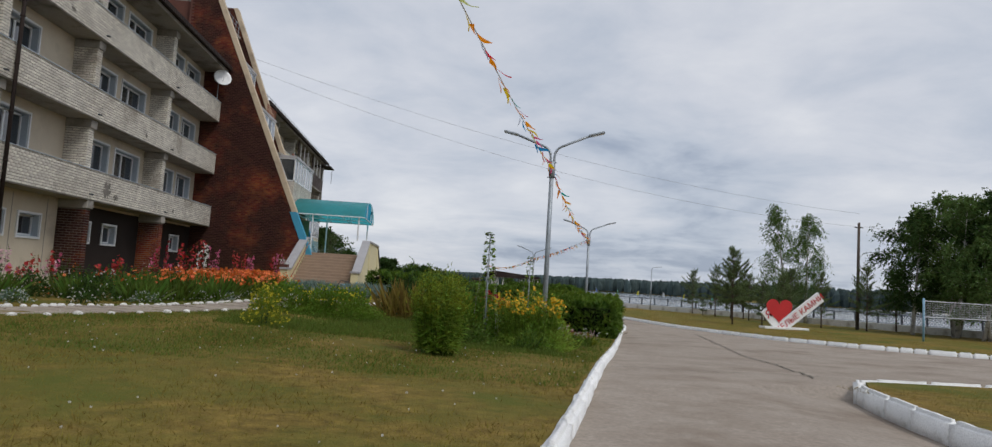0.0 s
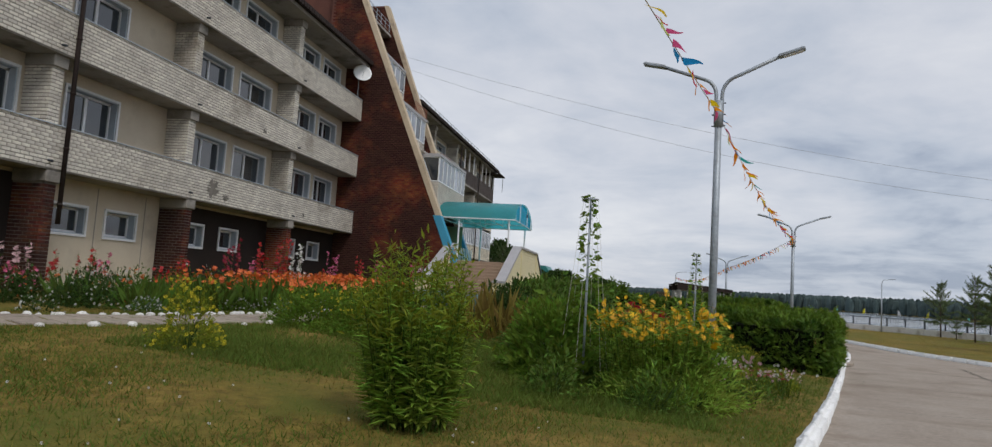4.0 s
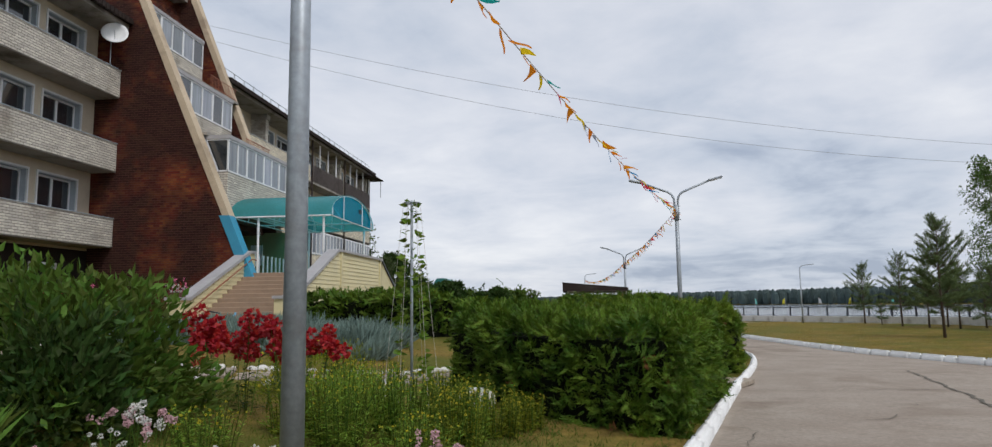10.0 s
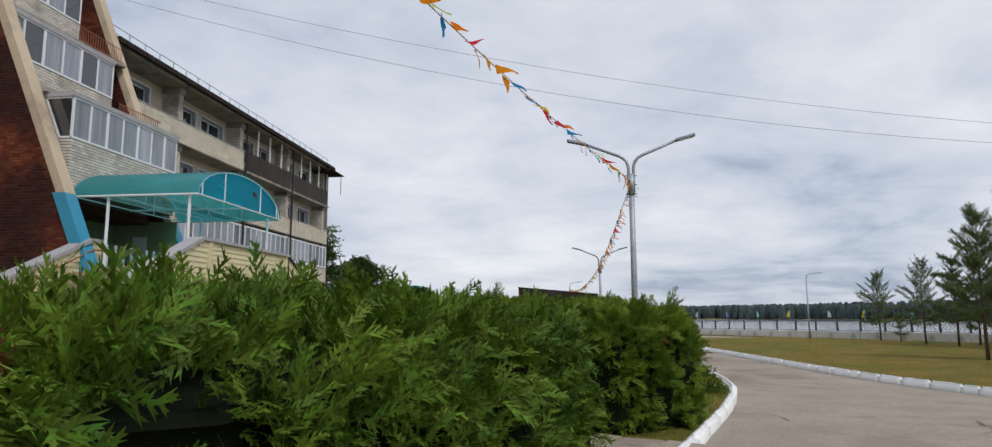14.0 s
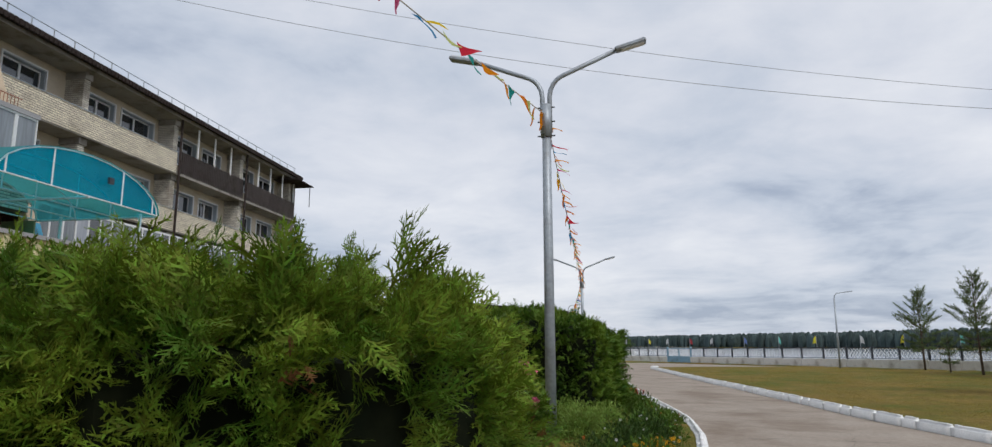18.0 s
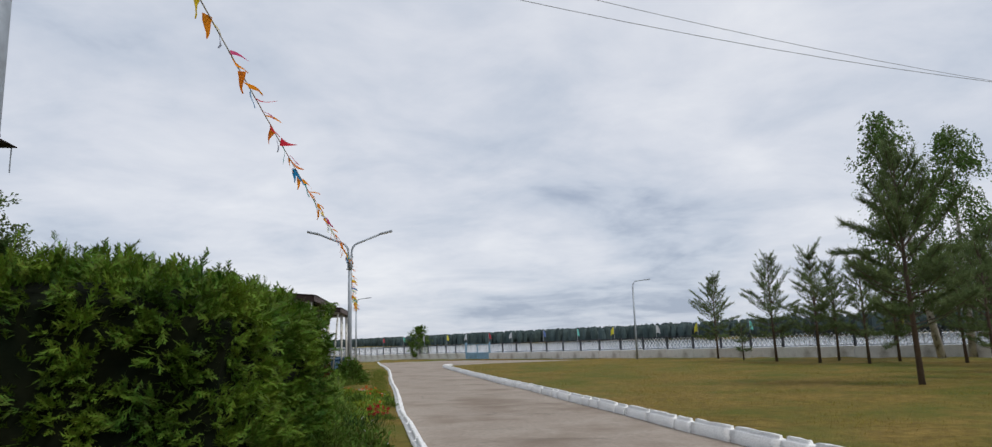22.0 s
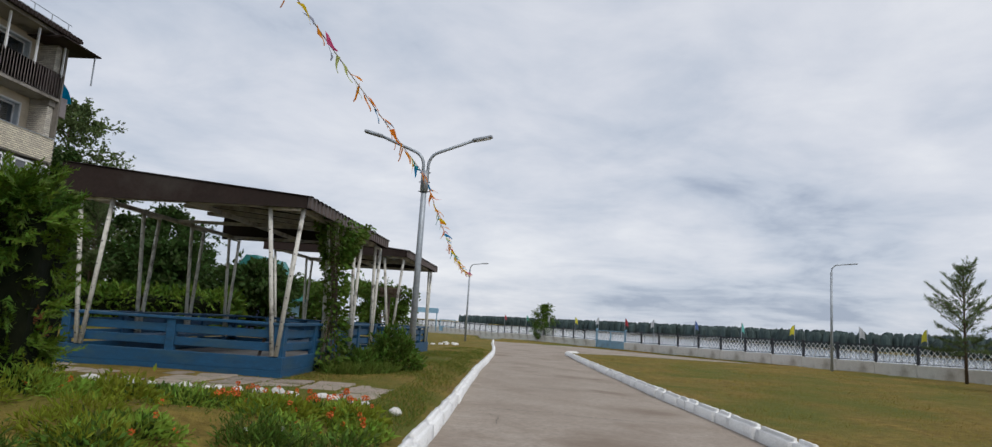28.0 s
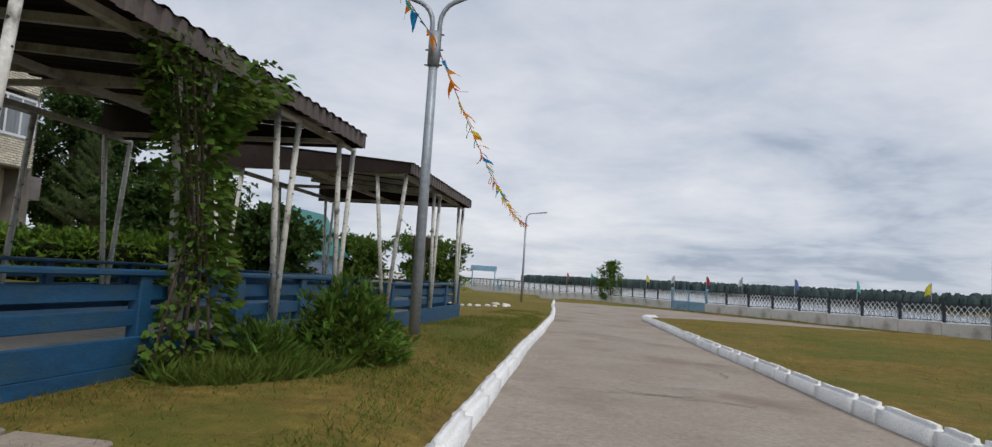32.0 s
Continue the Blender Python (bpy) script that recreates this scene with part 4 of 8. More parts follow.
loggia(-8.72, 41.70, 47.5, 4.7, 6.40, 7.78, 7)
loggia(-11.43, 41.56, 47.1, 8.2, 9.52, 10.95, 6, (1, 4))
loggia(-12.95, 41.56, 46.9, 11.4, 12.72, 14.05, 6, (5,))
part("loggia_roof", boxes(((-12.6, 41.56, 7.94), (-9.6, 47.88, 8.06))), M_CONC, core)
part("loggia_roof", boxes(((-14.0, 41.56, 11.11), (-11.5, 47.88, 11.23))), M_CONC, core)
M_ORANGE_RAIL = surface("faded_orange_rail", (0.30, 0.10, 0.05), (0.24, 0.085, 0.05), 2, 0.7)
for zf, xf in ((8.06, -9.75), (11.23, -11.6)):
    rb = bmesh.new()
    for y in np.arange(45.3, 47.8, 0.14):
        tube(rb, [(xf, y, zf), (xf, y, zf + 0.62)], 0.012, 5)
    for z in (0.1, 0.62):
        tube(rb, [(xf, 45.25, zf + z), (xf, 47.85, zf + z)], 0.018, 5)
    part("balustrade", rb, M_ORANGE_RAIL, core, "faded orange metal balustrade")

wing2 = thing("house_right_wing", (0, 0, 0), "four-storey pale brick sanatorium wing with galleries", "building")
R_WIN = [(50.9, 53.1), (55.5, 57.4), (57.9, 60.4), (62.3, 64.4), (65.0, 67.0), (69.2, 71.2), (72.0, 74.2)]
wins = [(a, b, lv + 1.05, lv + 2.6, 2) for lv in LEV[1:] for a, b in R_WIN]
wins += [(a, b, 1.2, 2.5, 2) for a, b in ((66.0, 67.6), (70.4, 72.2))]
cut_wall(wing2, WALL_R - 0.34, WALL_R, 48.3, 75.3, 6.4, EAVE, [w[:4] for w in wins if w[2] > 6], M_RENDER, "beige wall behind the galleries")
cut_wall(wing2, WALL_R - 0.34, WALL_R, 48.3, 75.3, -1.2, 6.4, [w[:4] for w in wins if w[2] < 6], M_RENDER, "beige ground floor wall")
part("room_core", boxes(((-24, 48.3, -1.2), (WALL_R - 0.6, 75.2, EAVE))), M_ROOMSHADE, wing2)
end = part("end_wall", boxes(((-24, 75.2, -1.2), (RX - 0.016, 75.32, EAVE))), M_MORTAR, wing2)
for w in wins:
    window(wing2, WALL_R, *w)
for n, lv in enumerate(LEV):
    part("gallery_slab", boxes(((WALL_R, 48.3, lv - 0.04), (RX - 0.03, 75.3, lv + 0.16))), M_CONC, wing2, "stained concrete gallery slab")
    if n < 2:
        gallery_parapet(wing2, RX, 48.35, 75.3, lv, face=M_YBRICK)
    else:
        gallery_parapet(wing2, RX, 48.35, 60.9, lv, face=M_YBRICK)
        for ya, yb in ((61.1, 67.9), (68.1, 75.25)):
            bm = bmesh.new()
            y = ya
            k = 0
            prof = []
            while y < yb:
                prof += [(y, 0.0 if k % 2 else 0.03), (min(y + 0.07, yb), 0.0 if k % 2 else 0.03)]
                y += 0.09
                k += 1
            lo = [bm.verts.new((RX - 0.03 + o, y, lv + 0.12)) for y, o in prof]
            hi = [bm.verts.new((RX - 0.03 + o, y, lv + 1.3)) for y, o in prof]
            for a in range(len(prof) - 1):
                bm.faces.new((lo[a], lo[a + 1], hi[a + 1], hi[a]))
            bmesh.ops.solidify(bm, geom=bm.faces[:], thickness=0.02)
            part("metal_parapet", bm, M_BROWNMETAL, wing2, "brown profiled metal parapet")
    for y in (54.4, 61.0, 68.0, 75.0):
        pier(wing2, WALL_R, RX - 0.25, y, lv + 0.16, (LEV + [EAVE])[n + 1] - 0.02)
for y in (62.8, 64.5, 66.3, 69.8, 71.5, 73.3, 75.1):
    part("gallery_post", box(bmesh.new(), (RX - 0.1, y - 0.04, LEV[2] + 1.2), (RX - 0.02, y + 0.04, EAVE)), M_PVC, wing2, "slim white gallery post")
gl = part("gallery_glazing", boxes(((RX - 0.08, 50.0, 4.52), (RX - 0.01, 75.2, 4.62)), ((RX - 0.08, 50.0, 6.1), (RX - 0.01, 75.2, 6.2)), *[((RX - 0.08, y - 0.045, 4.62), (RX - 0.01, y + 0.045, 6.1)) for y in np.arange(50.0, 75.3, 0.72)]), M_PVC, wing2, "white gallery glazing bars")
for y in np.arange(50.0, 74.6, 0.72):
    part("pane", boxes(((RX - 0.05, y + 0.045, 4.62), (RX - 0.035, y + 0.675, 6.1))), M_SKYCURTAIN if int(y * 10) % 5 else M_GLASS, gl)
for y in (61.0, 68.0):
    drainpipe(wing2, RX + 0.08, y, -0.8, EAVE + 0.1)
part("roof", prism(bmesh.new(), [(-24.5, EAVE + 3.0), (-24.5, EAVE + 0.14), (-12.25, EAVE + 0.14), (-12.25, EAVE + 0.27)], "y", 48.35, 75.6), M_ROOF, wing2, "dark brown metal tile roof")
part("roof_edge", boxes(*[((-12.36, y, EAVE + 0.08), (-12.2, y + 0.17, EAVE + 0.31)) for y in np.arange(48.4, 75.5, 0.24)]), M_ROOF, wing2, "wavy dark tile edge")
part("soffit", boxes(((WALL_R, 48.35, EAVE - 0.02), (-12.5, 75.3, EAVE + 0.14))), M_CONC, wing2)
part("awning", boxes(((-13.6, 73.6, EAVE - 0.28), (-11.75, 76.4, EAVE - 0.22))), M_ROOF, wing2, "small dark lean-to awning at the corner")
part("awning_post", boxes(((-12.0, 76.2, LEV[2] + 1.2), (-11.95, 76.25, EAVE - 0.25))), M_STEEL, wing2)
rail = bmesh.new()
for y in np.arange(48.6, 75.4, 1.15):
    tube(rail, [(-12.75, y, EAVE + 0.28), (-12.75, y, EAVE + 0.95)], 0.024, 5)
for z in (0.62, 0.95):
    tube(rail, [(-12.75, 48.6, EAVE + z), (-12.75, 75.3, EAVE + z)], 0.02, 5)
part("roof_rail", rail, M_STEEL, wing2, "thin steel snow rail on the roof")
# end face balconies seen past the corner
for z in (2.1, 9.0):
    part("end_balcony", boxes(((-15.2, 75.32, z), (-13.3, 76.5, z + 1.0))), M_BROWNMETAL, wing2, "brown sheeted end balcony")
bm = bmesh.new()
arc = [(75.4 + 1.5 * math.sin(math.pi * k / 16), 9.9 + 1.0 * math.cos(math.pi * k / 16)) for k in range(9)]
for (ya, za), (yb, zb) in zip(arc, arc[1:]):
    bm.faces.new([bm.verts.new(p) for p in ((-15.4, ya, za), (-13.4, ya, za), (-13.4, yb, zb), (-15.4, yb, zb))])
bmesh.ops.remove_doubles(bm, verts=bm.verts[:], dist=1e-4)
bmesh.ops.solidify(bm, geom=bm.faces[:], thickness=0.02)
part("end_canopy", bm, M_TEAL, wing2, "turquoise curved balcony canopy")

# ---- entrance: stairs, landing, canopy ----
entry = thing("entrance_stairs", (0, 0, 0), "wide brown tiled entrance stairs with yellow sided walls", "stairs")
part("landing", boxes(((-11.5, 41.58, -0.6), (-4.32, 47.84, 2.19))), M_CONC, entry)
part("landing_tiles", boxes(((-11.5, 41.58, 2.19), (-4.32, 47.84, 2.2))), M_TREAD, entry)
for i in range(13):
    part("step", box(bmesh.new(), (-7.6, 36.95 + 0.355 * i, -0.4), (-4.32, 36.95 + 0.355 * (i + 1) + 0.03, 2.2 - (12 - i) * 0.166), 0.015), M_TREAD, entry)


def siding(parent, axis, at, out, u0, u1, z0, top):
    """Overlapping boards on a wall; top(u) gives the upper edge. Each course is a slim tilted board."""
    n = int((max(top(u0), top(u1)) - z0) / 0.16) + 1
    courses = bmesh.new()
    for k in range(n):
        za, zb = z0 + 0.16 * k, z0 + 0.16 * (k + 1)
        lo, hi = u0, u1
        if top(u0) < zb:
            us = np.linspace(u0, u1, 60)
            ok = [u for u in us if top(u) >= za + 0.1]
            if not ok:
                continue
            lo, hi = ok[0], ok[-1]
        elif top(u1) < zb:
            us = np.linspace(u0, u1, 60)
            ok = [u for u in us if top(u) >= za + 0.1]
            if not ok:
                continue
            lo, hi = ok[0], ok[-1]
        b, t = 0.028 * out, 0.006 * out
        prof = [(at, za), (at + b, za), (at + b, za + 0.02), (at + t, min(zb, max(top(lo), top(hi)))), (at, min(zb, max(top(lo), top(hi))))]
        prism(courses, prof, "y" if axis == "x" else "x", lo, hi)
    return part("siding", courses, M_SIDING, parent, "pale yellow plastic siding")


SX = ((-7.95, -7.6), (-4.32, -3.97))


def wall_top(y):
    return float(np.interp(y, [36.6, 37.2, 41.5, 48.0], [1.12, 1.12, 3.0, 3.0]))


for x0, x1 in SX:
    sw = part("side_wall", prism(bmesh.new(), [(36.6, -0.5), (36.6, 1.12), (37.2, 1.12), (41.5, 3.0), (42.0, 3.0), (42.0, -0.5)], "x", x0 + 0.03, x1 - 0.03), M_SIDING, entry)
    siding(sw, "x", x1 - 0.03, 1, 36.6, 42.0, -0.4, wall_top)
    siding(sw, "x", x0 + 0.03, -1, 36.6, 42.0, -0.4, wall_top)
    part("coping", prism(bmesh.new(), [(36.45, 1.12), (37.25, 1.12), (41.55, 3.0), (42.0, 3.0), (42.0, 3.1), (41.5, 3.1), (37.2, 1.22), (36.45, 1.22)], "x", x0 - 0.06, x1 + 0.06), M_COPING, sw, "grey tiled coping")
    part("pier_face", box(bmesh.new(), (x0 - 0.02, 36.52, -0.5), (x1 + 0.02, 36.62, 1.12), 0.01), M_SIDING, sw)
fw = part("front_wall", boxes(((-4.29, 42.0, -0.8), (-4.0, 47.7, 3.0)), ((-4.29, 47.62, -0.8), (-4.0, 48.0, 3.0))), M_SIDING, entry)
siding(fw, "x", -4.0, 1, 42.0, 47.7, -0.6, lambda y: 3.0)
part("coping", boxes(((-4.4, 42.0, 3.0), (-3.9, 47.85, 3.1))), M_COPING, fw, "grey coping")
for y in (41.86, 47.5):
    part("corner_post", boxes(((-4.06, y, -0.6), (-3.94, y + 0.23, 3.0))), M_SIDING, fw)
part("far_ramp_wall", prism(bmesh.new(), [(47.85, 3.0), (51.8, 1.0), (51.8, -0.9), (47.85, -0.9)], "x", -4.29, -4.0), M_SIDING, entry)
part("far_ramp_coping", prism(bmesh.new(), [(47.85, 3.1), (51.9, 1.06), (51.9, 0.96), (47.85, 3.0)], "x", -4.36, -3.93), M_DARKMETAL, entry)
part("handrail", tube(bmesh.new(), [(-7.5, 37.0, 0.75), (-7.5, 37.3, 0.85), (-7.5, 41.5, 2.75), (-7.5, 41.9, 2.75)], 0.025, 8), M_ORANGE_RAIL, entry, "rusty red handrail")
bal = bmesh.new()
for y in np.arange(42.3, 47.7, 0.42):
    box(bal, (-8.02, y, 2.2), (-7.98, y + 0.1, 3.05))
part("inner_balustrade", bal, M_PVC, entry)

can = thing("entrance_canopy", (0, 0, 0), "turquoise polycarbonate barrel canopy on white posts", "canopy")
CY, CR, CZ, CH = 44.9, 3.02, 4.52, 1.15


def arch(k, n=14):
    a = math.pi * k / n
    return CY - CR * math.cos(a), CZ + CH * math.sin(a)


bm = bmesh.new()
grid = [[bm.verts.new((x, *arch(k))) for k in range(15)] for x in np.linspace(-8.8, -4.4, 8)]
for ra, rb in zip(grid, grid[1:]):
    for k in range(14):
        bm.faces.new((ra[k], rb[k], rb[k + 1], ra[k + 1]))
part("roof_sheet", bm, M_TEALTOP, can, "translucent turquoise sheet", True)
bm = bmesh.new()
for k in range(14):
    bm.faces.new([bm.verts.new(p) for p in ((-4.50, arch(k)[0], CZ), (-4.50, arch(k + 1)[0], CZ), (-4.50, *arch(k + 1)), (-4.50, *arch(k)))])
bmesh.ops.remove_doubles(bm, verts=bm.verts[:], dist=1e-4)
part("end_sheet", bm, M_TEALEND, can, "translucent turquoise end sheet")
for x in (-8.7, -7.3, -5.9, -4.45):
    fr = tube(bmesh.new(), [(x, CY + (arch(k)[0] - CY) * 0.985, arch(k)[1] - 0.03) for k in range(15)], 0.022, 6)
    tube(fr, [(x, CY - CR, CZ), (x, CY + CR, CZ)], 0.025, 6)
    for k in (2, 5, 9, 12):
        tube(fr, [(x, arch(k)[0], CZ), (x, arch(k)[0], arch(k)[1] - 0.03)], 0.022, 6)
    part("arch_frame", fr, M_PVC, can, "white welded arch frame")
for y in (CY - CR, CY + CR, CY):
    part("beam", tube(bmesh.new(), [(-8.75, y, CZ - 0.02), (-4.42, y, CZ - 0.02)], 0.035, 6), M_PVC, can)
for x, y, z in ((-7.5, 42.0, 2.2), (-4.75, 42.0, 3.08), (-4.75, 47.5, 3.08), (-7.5, 47.5, 2.2)):
    part("post", tube(bmesh.new(), [(x, y, z), (x, y, CZ)], 0.05, 8), M_PVC, can)
part("flood_light", boxes(((-4.40, 45.5, CZ + 0.5), (-4.32, 45.68, CZ + 0.68))), M_DARKMETAL, can)

# ---- street lamps, bunting and wires ----


def street_lamp(x, y, split, arms_up=0.76, reach=1.09):
    """A tapered pole with two curved arms, each with a slim lamp head."""
    z = float(land(x, y)) + 0.06
    h = split - z
    lamp = thing("street_lamp", (x, y, z), "tall grey galvanised double-armed street lamp beside the drive", "street lamp", group="lamps along the drive")
    part("pole", tube(bmesh.new(), [(0, 0, -0.15), (0, 0, h * 0.5), (0, 0, h - 0.05)], 0.078, 12, 0.062), M_STEEL, lamp, smooth=True)
    part("collar", tube(bmesh.new(), [(0, 0, h - 0.52), (0, 0, h - 0.02)], 0.085, 12), M_STEEL, lamp, smooth=True)
    for zz in (-0.5, -0.28, -0.06):
        part("bolt", tube(bmesh.new(), [(-0.13, 0, h + zz), (0.13, 0, h + zz)], 0.011, 6), M_DARKMETAL, lamp)
    for s in (-1, 1):
        pts = [(0.055 * s, 0, h - 0.45), (0.055 * s, 0, h + 0.1)] + [(s * (0.055 + 0.30 * (1 - math.cos(a))), 0, h + 0.1 + 0.34 * math.sin(a)) for a in (0.3, 0.6, 0.9, 1.2)] + [(s * reach, 0, h + arms_up)]
        arm = part("arm", tube(bmesh.new(), pts, 0.036, 8), M_STEEL, lamp, smooth=True)
        d = Vector((s, 0, 0.25)).normalized()
        bm = box(bmesh.new(), (-0.05, -0.075, -0.035), (0.42, 0.075, 0.035), 0.02)
        hd = part("lamp_head", bm, M_STEEL, arm, "flat grey lamp head")
        hd.matrix_local = Matrix.Translation((s * reach, 0, h + arms_up)) @ Vector((1, 0, 0)).rotation_difference(d).to_matrix().to_4x4()
        part("lens", boxes(((0.04, -0.055, -0.042), (0.38, 0.055, -0.036))), M_PVC, hd)
    return lamp


def single_lamp(x, y, top, heading):
    z = float(land(x, y)) + 0.06
    lamp = thing("street_lamp", (x, y, z), "slim grey single-armed street lamp near the river wall", "street lamp", group="single lamps by the river")
    h = top - z
    part("pole", tube(bmesh.new(), [(0, 0, -0.15), (0, 0, h - 0.4)], 0.065, 10, 0.05), M_STEEL, lamp, smooth=True)
    c, s = math.cos(heading), math.sin(heading)
    arm = part("arm", tube(bmesh.new(), [(0, 0, h - 0.5), (c * 0.03, s * 0.03, h - 0.25), (c * 0.18, s * 0.18, h - 0.08), (c * 0.8, s * 0.8, h)], 0.03, 8), M_STEEL, lamp, smooth=True)
    hd = part("lamp_head", box(bmesh.new(), (-0.05, -0.07, -0.03), (0.38, 0.07, 0.03), 0.02), M_STEEL, arm)
    hd.matrix_local = pose(c * 0.8, s * 0.8, h, 0, -6, math.degrees(heading))
    return lamp


LAMPS = [(-2.4, -0.8, 4.96), (3.25, 19.75, 4.82), (8.6, 38.15, 4.02), (8.6, 59.4, 3.48)]
for (lx, ly, sp), turn in zip(LAMPS, (-17, -17, -4, 0)):
    street_lamp(lx, ly, sp).rotation_euler = (0, 0, radians(turn))
single_lamp(6.75, 88.5, 3.85, 0.0)
single_lamp(24.9, 77.0, 3.85, 0.0)

FLAG_COLS = [(0.92, 0.30, 0.015), (0.90, 0.24, 0.015), (0.85, 0.60, 0.02), (0.72, 0.04, 0.07), (0.68, 0.10, 0.24), (0.02, 0.26, 0.55), (0.02, 0.36, 0.33), (0.42, 0.45, 0.56), (0.65, 0.70, 0.25), (0.92, 0.33, 0.02)]
M_FLAGS = [surface("flag_cloth_%s" % n, c, tuple(q * 0.85 for q in c), 3, 0.75, fine=40, bump=0.1, translucent=0.55, spec=0.2) for n, c in zip(("orange", "amber", "yellow", "red", "magenta", "blue", "teal", "grey", "lime", "light_orange"), FLAG_COLS)]
M_CORD = surface("pale_cord", (0.55, 0.52, 0.47), (0.48, 0.45, 0.41), 3, 0.8)


def flag_mesh(seed):
    """A small triangular cloth pennant with one edge on the cord, curled a little by the wind."""
    r = random.Random(seed)
    bm = bmesh.new()
    rows = []
    n = 4
    tw, lean, side = r.uniform(-0.5, 0.5), r.uniform(-0.12, 0.12), r.uniform(-0.10, 0.10)
    for k in range(n + 1):
        t = k / n
        w = 0.13 * (1 - t) + 0.004
        a = tw * t
        off = Vector((side * t, lean * t + 0.025 * math.sin(4 * t + seed), -0.34 * t))
        rows.append([bm.verts.new(off + Vector((q * w * math.cos(a), q * w * math.sin(a) + 0.012 * math.sin(3 * q + seed) * t, 0))) for q in (-1, 0, 1)])
    for ra, rb in zip(rows, rows[1:]):
        for k in range(2):
            bm.faces.new((ra[k], ra[k + 1], rb[k + 1], rb[k]))
    return bm


FLAG_MESHES = [[bm_mesh("pennant", flag_mesh(i * 10 + j), M_FLAGS[i], True) for j in range(3)] for i in range(len(M_FLAGS))]


def bunting(a, b, sag, count, seed):
    """A sagging cord between two lamps with pennants of many colours."""
    a, b = Vector(a), Vector(b)
    st = thing("bunting", a, "string of small colourful cloth pennants between lamps", "bunting", group="bunting between the lamps")
    def at(t):
        p = a.lerp(b, t)
        p.z -= sag * 4 * t * (1 - t)
        return p - a
    part("cord", tube(bmesh.new(), [at(k / 24) for k in range(25)], 0.008, 5), M_CORD, st)
    r = random.Random(seed)
    hd = math.degrees(math.atan2(b.y - a.y, b.x - a.x))
    for k in range(count):
        t = (k + 0.5 + r.uniform(-0.25, 0.25)) / count
        c = r.choice((0, 0, 0, 1, 2, 2, 3, 4, 5, 6, 7, 8, 9, 9))
        f = part("pennant", r.choice(FLAG_MESHES[c]), parent=st)
        p = at(t)
        f.matrix_local = pose(p.x, p.y, p.z, r.uniform(-70, 10), r.uniform(-25, 25), hd + r.uniform(-18, 18)) @ Matrix.Scale(r.uniform(0.6, 0.85), 4)
    return st


for n, ((xa, ya, za), (xb, yb, zb), sag, cnt) in enumerate((((*LAMPS[0][:2], 5.05), (*LAMPS[1][:2], 4.54), 0.20, 60), ((*LAMPS[1][:2], 4.54), (*LAMPS[2][:2], 3.84), 0.36, 64), ((*LAMPS[2][:2], 3.84), (*LAMPS[3][:2], 3.34), 0.12, 72), ((*LAMPS[3][:2], 3.34), (6.75, 88.5, 3.2), 0.60, 96))):
    bunting((xa, ya, za), (xb, yb, zb), sag, cnt, n + 2)

POLE = (34.3, 52.9)
pz = float(land(*POLE))
up = thing("utility_pole", (*POLE, pz), "dark weathered wooden utility pole with an iron crossbar", "utility pole")
part("pole", tube(bmesh.new(), [(0, 0, -0.2), (0, 0, 7.7 - pz)], 0.14, 10, 0.10), M_POLEWOOD, up, smooth=True)
part("crossbar", boxes(((-0.35, -0.04, 7.25 - pz), (0.35, 0.04, 7.33 - pz))), M_DARKMETAL, up)
M_WIRE = surface("dark_wire", (0.34, 0.36, 0.39), (0.29, 0.31, 0.33), 2, 0.6)
for wa, wb, sag in (((-13.0, 48.2, 14.7), (POLE[0], POLE[1], 7.35), 1.7), ((-13.4, 48.2, 15.6), (37.0, 57.0, 9.0), 1.4)):
    pts = [Vector(wa).lerp(Vector(wb), k / 24) - Vector((0, 0, sag * 4 * (k / 24) * (1 - k / 24))) for k in range(25)]
    tagged(part("overhead_wire", tube(bmesh.new(), pts, 0.010, 5), M_WIRE), "thin dark overhead wire from the house to a pole", "wire", "overhead wires")
pts = [Vector((POLE[0], POLE[1], 7.4)).lerp(Vector((60, 58, 7.0)), k / 10) for k in range(11)]
tagged(part("overhead_wire", tube(bmesh.new(), pts, 0.012, 5), M_WIRE), "thin dark overhead wire leaving the pole", "wire", "overhead wires")
# ---- embankment wall, fence, gates and flags ----
FENCE_FLAGS = [plain("pole_flag_%s" % n, c) for n, c in (("yellow", (0.70, 0.66, 0.05)), ("white", (0.66, 0.68, 0.72)), ("turquoise", (0.15, 0.55, 0.50)), ("blue", (0.10, 0.16, 0.40)), ("red", (0.45, 0.04, 0.05)))]


def panel_mesh(length):
    """One fence panel: top and bottom rails, uprights and crossed bars that form diamonds."""
    bm = bmesh.new()
    box(bm, (0.04, -0.025, 0.76), (length - 0.04, 0.025, 0.82))
    box(bm, (0.04, -0.015, 0.06), (length - 0.04, 0.015, 0.09))
    n = 7
    for k in range(n):
        u = 0.1 + (length - 0.2) * k / (n - 1)
        box(bm, (u - 0.007, -0.007, 0.08), (u + 0.007, 0.007, 0.77))
    return bm


